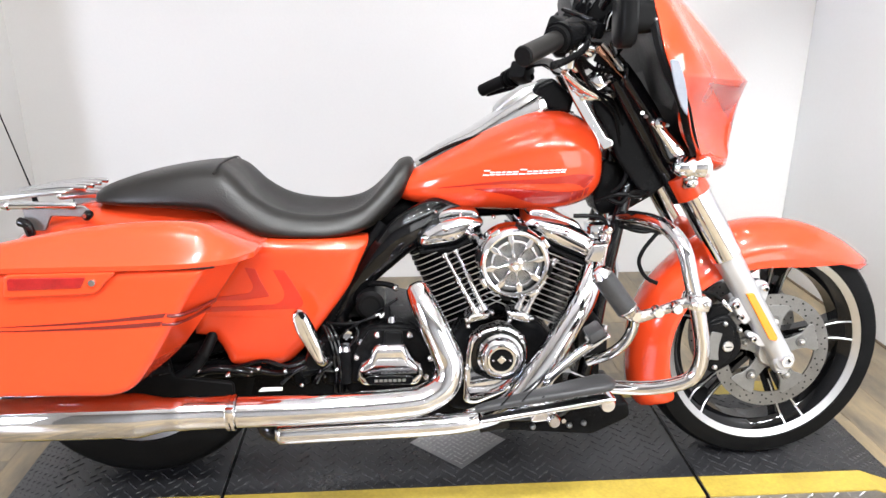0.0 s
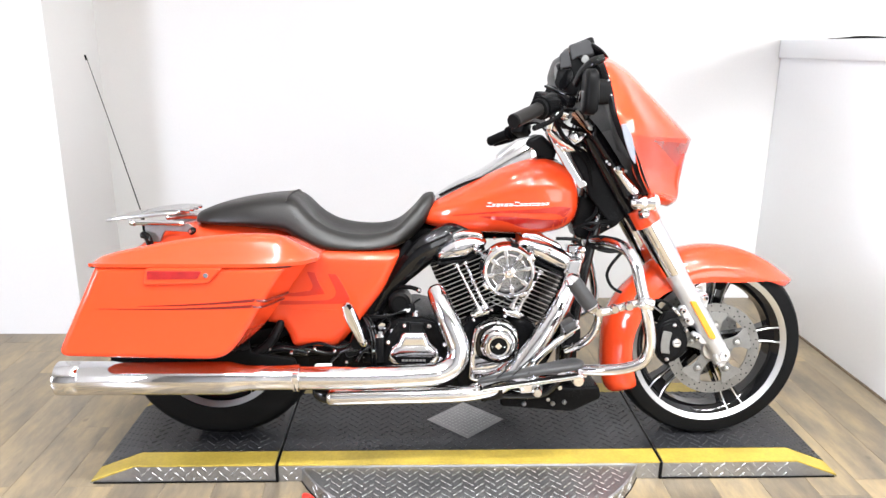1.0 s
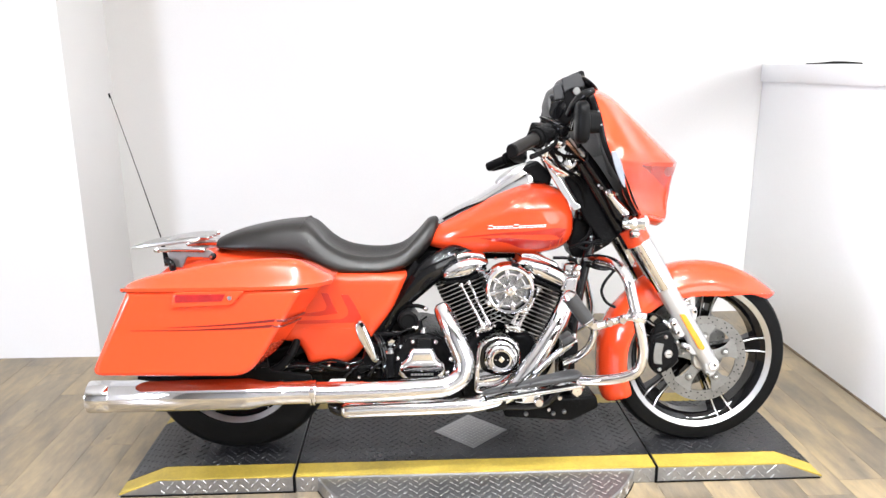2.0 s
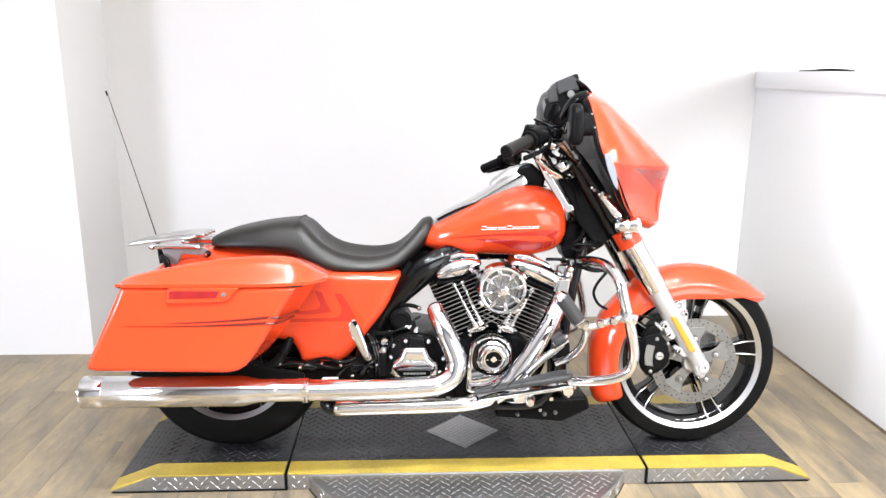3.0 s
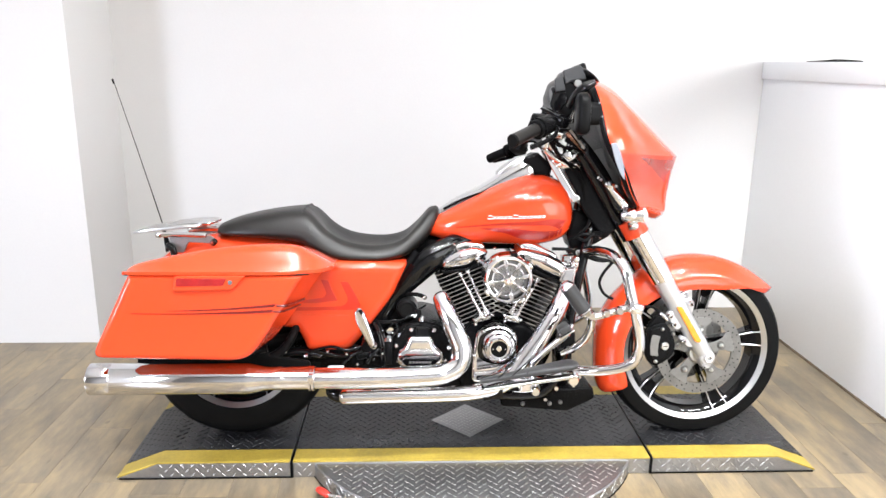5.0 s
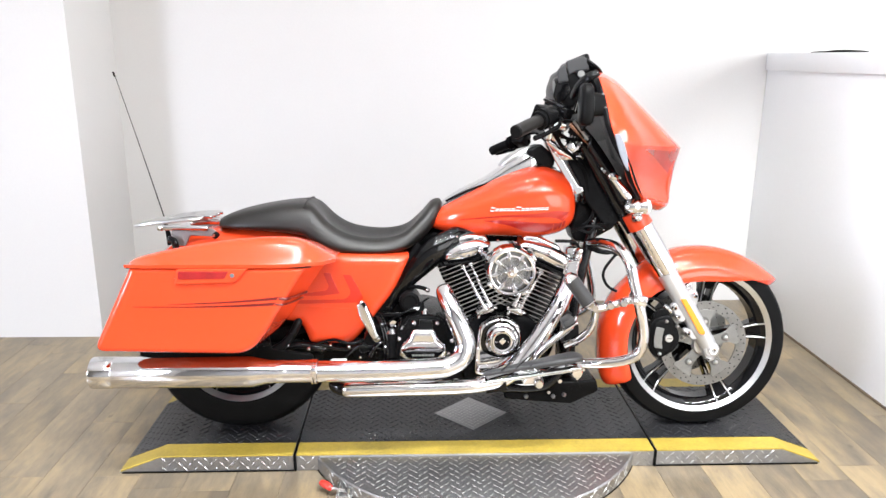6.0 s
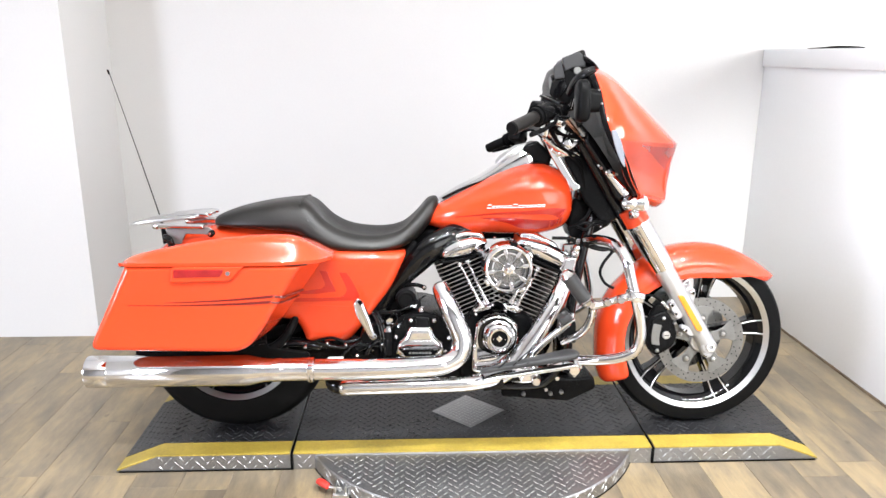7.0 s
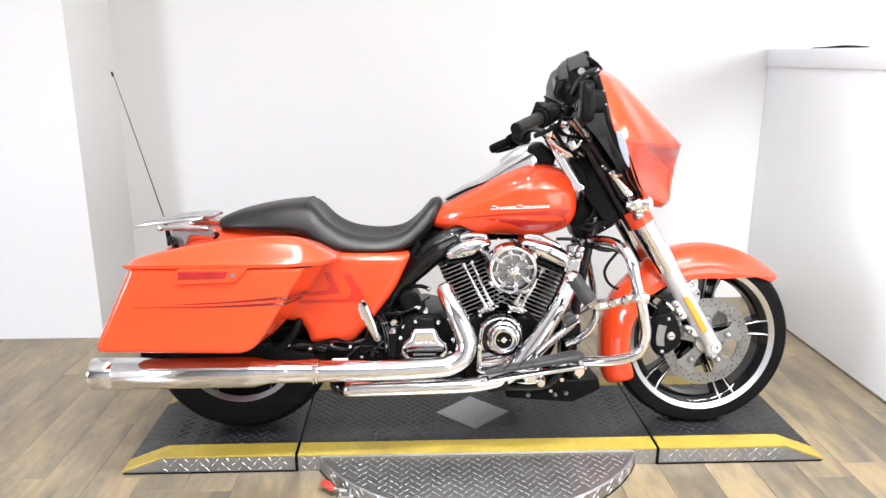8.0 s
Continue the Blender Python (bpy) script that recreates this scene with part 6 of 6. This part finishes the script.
for pts in ([(0.36, -0.085, 0.72), (0.385, -0.09, 0.745), (0.40, -0.085, 0.79)], [(0.345, -0.10, 0.71), (0.375, -0.115, 0.70), (0.405, -0.11, 0.725), (0.45, -0.10, 0.715)]):
    part("cable", tube(pts, 0.005, 8, 6), RUBBER, fr)
for bx, bz in ((0.395, 0.735), (0.365, 0.70), (0.43, 0.705)):
    bolt(bx, -0.082, bz, 0.005, fr)
part("ignition_switch", lathe_x([(0.0005, 0.158), (0.016, 0.158), (0.019, 0.164), (0.019, 0.19)], 0, 0, 20), CHROME, hb, "chrome ignition barrel").matrix_local = pose(0.035, -0.02, 0.965, 0, -30, 0)

# hoses, wires and fasteners in the dark bay under the side cover
bay = holder("wiring_harness", bike)
for pts, r in (([(-0.30, -0.19, 0.33), (-0.37, -0.21, 0.345), (-0.44, -0.20, 0.33), (-0.52, -0.20, 0.35)], 0.007), ([(-0.33, -0.20, 0.40), (-0.36, -0.215, 0.36), (-0.40, -0.21, 0.335), (-0.43, -0.20, 0.305)], 0.006),
               ([(-0.35, -0.205, 0.37), (-0.41, -0.22, 0.355), (-0.47, -0.21, 0.365), (-0.55, -0.20, 0.34)], 0.005), ([(-0.50, -0.19, 0.33), (-0.58, -0.20, 0.345), (-0.65, -0.20, 0.33), (-0.72, -0.19, 0.33)], 0.012),
               ([(-0.29, -0.19, 0.36), (-0.33, -0.215, 0.345), (-0.35, -0.21, 0.31)], 0.008),
               ([(-0.27, -0.19, 0.45), (-0.25, -0.20, 0.42), (-0.285, -0.205, 0.37), (-0.29, -0.20, 0.31)], 0.004)):
    part("hose", tube(pts, r, 10, 6), BLACK, bay, "glossy black hose")
for bx, bz, r in ((-0.415, 0.345, 0.006), (-0.475, 0.352, 0.005), (-0.545, 0.338, 0.007), (-0.61, 0.352, 0.006), (-0.38, 0.31, 0.006), (-0.355, 0.395, 0.005), (-0.66, 0.338, 0.005), (-0.30, 0.345, 0.005)):
    bolt(bx, -0.222, bz, r, bay)
part("pipe_elbow", tube([(-0.730, -0.225, 0.326), (-0.665, -0.225, 0.333), (-0.622, -0.222, 0.356), (-0.592, -0.212, 0.396), (-0.575, -0.185, 0.435)], [0.013, 0.0145, 0.0145, 0.013, 0.012], 18, 6), PLASTIC, bay, "black bent pipe")
part("elbow_clip", tube([(-0.604, -0.219, 0.378), (-0.598, -0.216, 0.387)], 0.016, 16), SATIN_BLACK, bay)
for k in range(9):
    q = k * 0.7
    part("loom", tube([(-0.545 + 0.022 * k, -0.165, 0.325 + 0.012 * math.sin(q)), (-0.530 + 0.022 * k, -0.178, 0.338 - 0.010 * math.sin(q * 1.7)), (-0.512 + 0.022 * k, -0.168, 0.322 + 0.010 * math.cos(q))], 0.0032, 6, 3), BLACK, bay)
# Pale strip paints in a reflection low in the bay.
part("reflection_strip", slab([(-0.478, 0.299), (-0.424, 0.300), (-0.424, 0.307), (-0.470, 0.307)], -0.226, -0.232, 0.001, 0.001), EMBLEM, bay, "pale strip standing in for a reflection")
for bx, bz, r in ((-0.520, 0.330, 0.004), (-0.505, 0.326, 0.003), (-0.497, 0.334, 0.0035), (-0.365, 0.352, 0.007), (-0.33, 0.318, 0.004), (-0.575, 0.305, 0.0045)):
    bolt(bx, -0.195, bz, r, bay)
part("boot", tube([(-0.376, -0.195, 0.335), (-0.352, -0.200, 0.338)], [0.020, 0.013], 18, dome=True), PLASTIC, bay, "black rubber boot")
part("canister", tube([(-0.385, -0.175, 0.305), (-0.385, -0.175, 0.345)], 0.030, 20, dome=True), SATIN_BLACK, bay)
part("canister", tube([(-0.284, -0.20, 0.305), (-0.284, -0.20, 0.384)], 0.0185, 20), SATIN_BLACK, bay)
part("cap", tube([(-0.284, -0.20, 0.384), (-0.284, -0.20, 0.394)], [0.0195, 0.016], 20), CHROME, bay, "chrome filler cap")
part("cap", tube([(-0.242, -0.185, 0.394), (-0.242, -0.185, 0.406)], [0.016, 0.014], 20), CHROME, bay, "chrome filler cap")
part("sensor_cap", tube([(-0.174, -0.195, 0.446), (-0.174, -0.195, 0.460)], [0.0105, 0.009], 16), CHROME, bay, "small chrome cap")

# fittings between the bar and the steering head
BROWN = material("brown_bronze_metal", (0.34, 0.17, 0.11), 0.25, 0.8, 0.2, 0.2, 30, 200)
part("heat_shield", slab([(0.283, 1.049), (0.293, 1.059), (0.341, 1.002), (0.379, 0.974), (0.374, 0.967), (0.330, 1.004)], -0.158, -0.170, 0.003, 0.004), BROWN, hb, "bronze-brown reflecting strip")
part("heat_shield", slab([(0.219, 1.004), (0.232, 1.010), (0.269, 0.976), (0.259, 0.969)], -0.108, -0.121, 0.003, 0.004), BROWN, hb, "bronze-brown reflecting strip")
part("lever_rod", tube([(0.298, -0.172, 1.062), (0.322, -0.174, 1.034), (0.346, -0.174, 1.005)], [0.0045, 0.004, 0.003], 10, 4), SATIN, hb)
part("console_bracket", slab([(0.253, 0.960), (0.270, 0.984), (0.300, 0.981), (0.345, 0.996), (0.352, 0.983), (0.306, 0.956), (0.266, 0.947)], -0.086, -0.110, 0.004, 0.004), CHROME, hb, "chrome dash bracket")
part("bracket_window", slab([(0.266, 0.962), (0.274, 0.974), (0.292, 0.970), (0.288, 0.958)], -0.108, -0.1125, 0.001, 0.002), BLACK, hb)
part("bracket_lip", tube([(0.256, -0.113, 0.964), (0.272, -0.114, 0.982), (0.300, -0.114, 0.977), (0.325, -0.112, 0.986)], 0.0026, 8, 4), CHROME, hb)
part("perch_loop", tube([(0.262, -0.215, 1.039), (0.242, -0.222, 1.046), (0.226, -0.224, 1.038), (0.221, -0.224, 1.020), (0.231, -0.222, 1.005)], [0.009, 0.0085, 0.008, 0.008, 0.007], 14, 5, dome=True), CHROME, hb, "chrome lever perch hook")
part("glass_plate", slab([(0.272, 1.030), (0.298, 1.045), (0.291, 1.010), (0.266, 0.988)], -0.140, -0.150, 0.002, 0.003), STEEL, hb, "grey reflecting plate")
part("ribbed_block", slab([(0.300, 1.034), (0.318, 1.028), (0.343, 1.004), (0.300, 0.986), (0.284, 0.984)], -0.120, -0.146, 0.003, 0.004), BLACK, hb, "black ribbed block")
for k in range(4):
    part("block_rib", tube([(0.292 + k * 0.011, -0.1475, 0.992 + k * 0.002), (0.303 + k * 0.0095, -0.1475, 1.026 - k * 0.0065)], 0.0016, 6), STEEL, hb)
part("vent_panel", slab([(0.289, 1.082), (0.296, 1.122), (0.324, 1.142), (0.323, 1.090)], -0.185, -0.200, 0.004, 0.004), BLACK, hb, "gloss black dash panel")
part("vent_panel", slab([(0.306, 1.062), (0.330, 1.079), (0.338, 1.050), (0.320, 1.028)], -0.185, -0.200, 0.004, 0.004), BLACK, hb)
part("panel_trim", tube([(0.297, -0.203, 1.088), (0.303, -0.203, 1.116), (0.318, -0.203, 1.130), (0.316, -0.203, 1.098)], 0.0020, 8, 4), CHROME, hb, "bright panel edge")
part("panel_trim", tube([(0.309, -0.203, 1.060), (0.328, -0.203, 1.072), (0.333, -0.203, 1.052)], 0.0018, 8, 4), CHROME, hb)
for bx, by, bz, r in ((0.312, -0.112, 0.972, 0.0055), (0.336, -0.112, 0.982, 0.0045), (0.256, -0.176, 1.000, 0.0045), (0.300, -0.112, 0.990, 0.004), (0.350, -0.112, 0.968, 0.005)):
    bolt(bx, by, bz, r, hb)
part("speaker_cowl", tube([(0.285, -0.20, 1.135), (0.298, -0.235, 1.168), (0.322, -0.262, 1.192), (0.350, -0.27, 1.205)], [0.012, 0.016, 0.016, 0.010], 14, 6, flat=0.6), BLACK, fa, "gloss black cowl beside the dash")
part("console_gasket", tube([(-0.10, -0.034, 0.797), (-0.023, -0.050, 0.836), (0.086, -0.063, 0.873), (0.169, -0.070, 0.905), (0.230, -0.062, 0.917), (0.272, -0.030, 0.908)], 0.0032, 8, 6), RUBBER, tank, "black rubber strip round the console")
part("wire_tie", tube([(-0.215, -0.205, 0.462), (-0.200, -0.212, 0.470), (-0.197, -0.210, 0.462), (-0.190, -0.206, 0.470)], 0.0018, 6, 4), EMBLEM, gb, "white wire tie")
part("wire", tube([(-0.322, -0.195, 0.448), (-0.30, -0.208, 0.449), (-0.25, -0.212, 0.452), (-0.21, -0.208, 0.464), (-0.185, -0.20, 0.472)], 0.0030, 6, 6), SATIN_BLACK, gb)
part("wire", tube([(-0.30, -0.21, 0.41), (-0.265, -0.212, 0.44), (-0.23, -0.212, 0.458), (-0.205, -0.206, 0.468)], 0.0024, 6, 6), SATIN_BLACK, gb)
part("sensor", tube([(-0.184, -0.195, 0.457), (-0.184, -0.195, 0.485)], [0.011, 0.008], 14), SATIN_BLACK, gb)
part("starter_rib", lathe([(0.020, -0.1785), (0.024, -0.1785), (0.024, -0.170), (0.020, -0.170)], -0.222, 0.478, 28, wrap=True), SATIN_BLACK, gb)
part("lower_strut", tube([(0.346, -0.335, 0.505), (0.355, -0.31, 0.462), (0.346, -0.285, 0.415), (0.322, -0.26, 0.379), (0.285, -0.22, 0.345)], 0.0125, 14, 6), CHROME, gd, "chrome lower strut")
part("bracket_foot", slab([(0.318, 0.836), (0.330, 0.824), (0.362, 0.842), (0.352, 0.856)], -0.055, -0.075, 0.003, 0.004), CHROME, fr, "small chrome bracket")
part("loop_hose", tube([(0.472, -0.11, 0.627), (0.457, -0.11, 0.61), (0.437, -0.11, 0.583), (0.428, -0.11, 0.554), (0.439, -0.11, 0.525), (0.455, -0.11, 0.509), (0.476, -0.11, 0.499)], 0.0050, 10, 6), RUBBER, fr, "black hose in a loop")


# ---- floor planks ----
def plank_material():
    """Washed oak: long grain, grey and honey patches, each board its own tone."""
    m = bpy.data.materials.new("washed_oak")
    m.use_nodes = True
    N, Lk = m.node_tree.nodes, m.node_tree.links
    b = N["Principled BSDF"]
    tc, info = N.new("ShaderNodeTexCoord"), N.new("ShaderNodeObjectInfo")
    off = N.new("ShaderNodeVectorMath")
    off.operation = "MULTIPLY_ADD"
    off.inputs[1].default_value = (37, 91, 13)
    Lk.new(info.outputs["Random"], off.inputs[0])
    Lk.new(tc.outputs["Object"], off.inputs[2])

    def noise_of(sx, sy, detail, rough=0.6):
        mp, n = N.new("ShaderNodeMapping"), N.new("ShaderNodeTexNoise")
        mp.inputs["Scale"].default_value = (sx, sy, 1)
        n.inputs["Scale"].default_value = 1
        n.inputs["Detail"].default_value = detail
        n.inputs["Roughness"].default_value = rough
        Lk.new(off.outputs[0], mp.inputs[0])
        Lk.new(mp.outputs[0], n.inputs["Vector"])
        return n.outputs[0]
    patch, grain, fine, knot = noise_of(10, 3.2, 6, 0.66), noise_of(48, 4.5, 5, 0.65), noise_of(260, 14, 3), noise_of(26, 11, 1)
    r1 = N.new("ShaderNodeValToRGB")
    r1.color_ramp.elements[0].position, r1.color_ramp.elements[0].color = 0.33, (0.118, 0.096, 0.070, 1)
    r1.color_ramp.elements[1].position, r1.color_ramp.elements[1].color = 0.67, (0.275, 0.207, 0.118, 1)
    mid = r1.color_ramp.elements.new(0.5)
    mid.color = (0.184, 0.145, 0.094, 1)
    lean = N.new("ShaderNodeMapRange")
    lean.inputs[3].default_value, lean.inputs[4].default_value = -0.075, 0.065
    white = N.new("ShaderNodeTexWhiteNoise")
    white.noise_dimensions = "1D"
    Lk.new(info.outputs["Random"], white.inputs["W"])
    Lk.new(white.outputs["Value"], lean.inputs[0])
    board = N.new("ShaderNodeMath")
    Lk.new(patch, board.inputs[0])
    Lk.new(lean.outputs[0], board.inputs[1])
    Lk.new(board.outputs[0], r1.inputs[0])
    r2 = N.new("ShaderNodeMapRange")
    r2.inputs[1].default_value, r2.inputs[2].default_value, r2.inputs[3].default_value, r2.inputs[4].default_value = 0.3, 0.7, 0.86, 1.12
    Lk.new(grain, r2.inputs[0])
    dot = N.new("ShaderNodeMapRange")
    dot.inputs[1].default_value, dot.inputs[2].default_value, dot.inputs[3].default_value, dot.inputs[4].default_value = 0.72, 0.80, 1.0, 0.6
    Lk.new(knot, dot.inputs[0])
    tone = N.new("ShaderNodeMapRange")
    tone.inputs[3].default_value, tone.inputs[4].default_value = 0.92, 1.10
    Lk.new(info.outputs["Random"], tone.inputs[0])
    mul = N.new("ShaderNodeMath")
    mul.operation = "MULTIPLY"
    Lk.new(r2.outputs[0], mul.inputs[0])
    Lk.new(tone.outputs[0], mul.inputs[1])
    spots = N.new("ShaderNodeMath")
    spots.operation = "MULTIPLY"
    Lk.new(mul.outputs[0], spots.inputs[0])
    Lk.new(dot.outputs[0], spots.inputs[1])
    hsv = N.new("ShaderNodeHueSaturation")
    Lk.new(spots.outputs[0], hsv.inputs["Value"])
    Lk.new(r1.outputs[0], hsv.inputs["Color"])
    Lk.new(hsv.outputs[0], b.inputs["Base Color"])
    rr = N.new("ShaderNodeMapRange")
    rr.inputs[3].default_value, rr.inputs[4].default_value = 0.24, 0.40
    Lk.new(grain, rr.inputs[0])
    Lk.new(rr.outputs[0], b.inputs["Roughness"])
    bp = N.new("ShaderNodeBump")
    bp.inputs["Strength"].default_value, bp.inputs["Distance"].default_value = 0.35, 0.0012
    Lk.new(fine, bp.inputs["Height"])
    Lk.new(bp.outputs[0], b.inputs["Normal"])
    return m


OAK = plank_material()
PW = 0.155
plank_mesh = {}
rng = random.Random(7)
far_v, far_f = [], []
x = X0
while x < X1 - 0.02:
    w = min(PW, X1 - x)
    y = Y0 - rng.uniform(0, 1.0)
    while y < Y1:
        L = rng.choice((0.5, 0.7, 0.95))
        ya, yb = max(y, Y0), min(y + L, Y1)
        y += L
        if yb - ya < 0.05:
            continue
        near = -2.6 < x < PART_X and yb > -1.1
        if near:
            key = (round(w, 3), round(yb - ya, 2))
            if key not in plank_mesh:
                plank_mesh[key] = mesh_of("plank", rings(bmesh.new(), [[(sx * (key[0] / 2 - d), sy * (key[1] / 2 - d), z) for sx, sy in ((-1, -1), (1, -1), (1, 1), (-1, 1))] for z, d in ((-0.004, 0.0003), (-0.0006, 0.0003), (0.0, 0.0009))]), OAK)
            p = new("plank", plank_mesh[key])
            p.parent = floor
            p.location = (x + w / 2, (ya + yb) / 2, rng.uniform(-0.0004, 0.0))
        else:
            n = len(far_v)
            far_v += [(x + 0.0006, ya + 0.0006, -0.0005), (x + w - 0.0006, ya + 0.0006, -0.0005), (x + w - 0.0006, yb - 0.0006, -0.0005), (x + 0.0006, yb - 0.0006, -0.0005)]
            far_f.append((n, n + 1, n + 2, n + 3))
    x += PW
far = bpy.data.meshes.new("far_planks")
far.from_pydata(far_v, [], far_f)
far.materials.append(OAK)
far_ob = new("far_planks", far)
far_ob.parent = floor
tagged(far_ob, "the rest of the oak planks", "", "", "stuff")
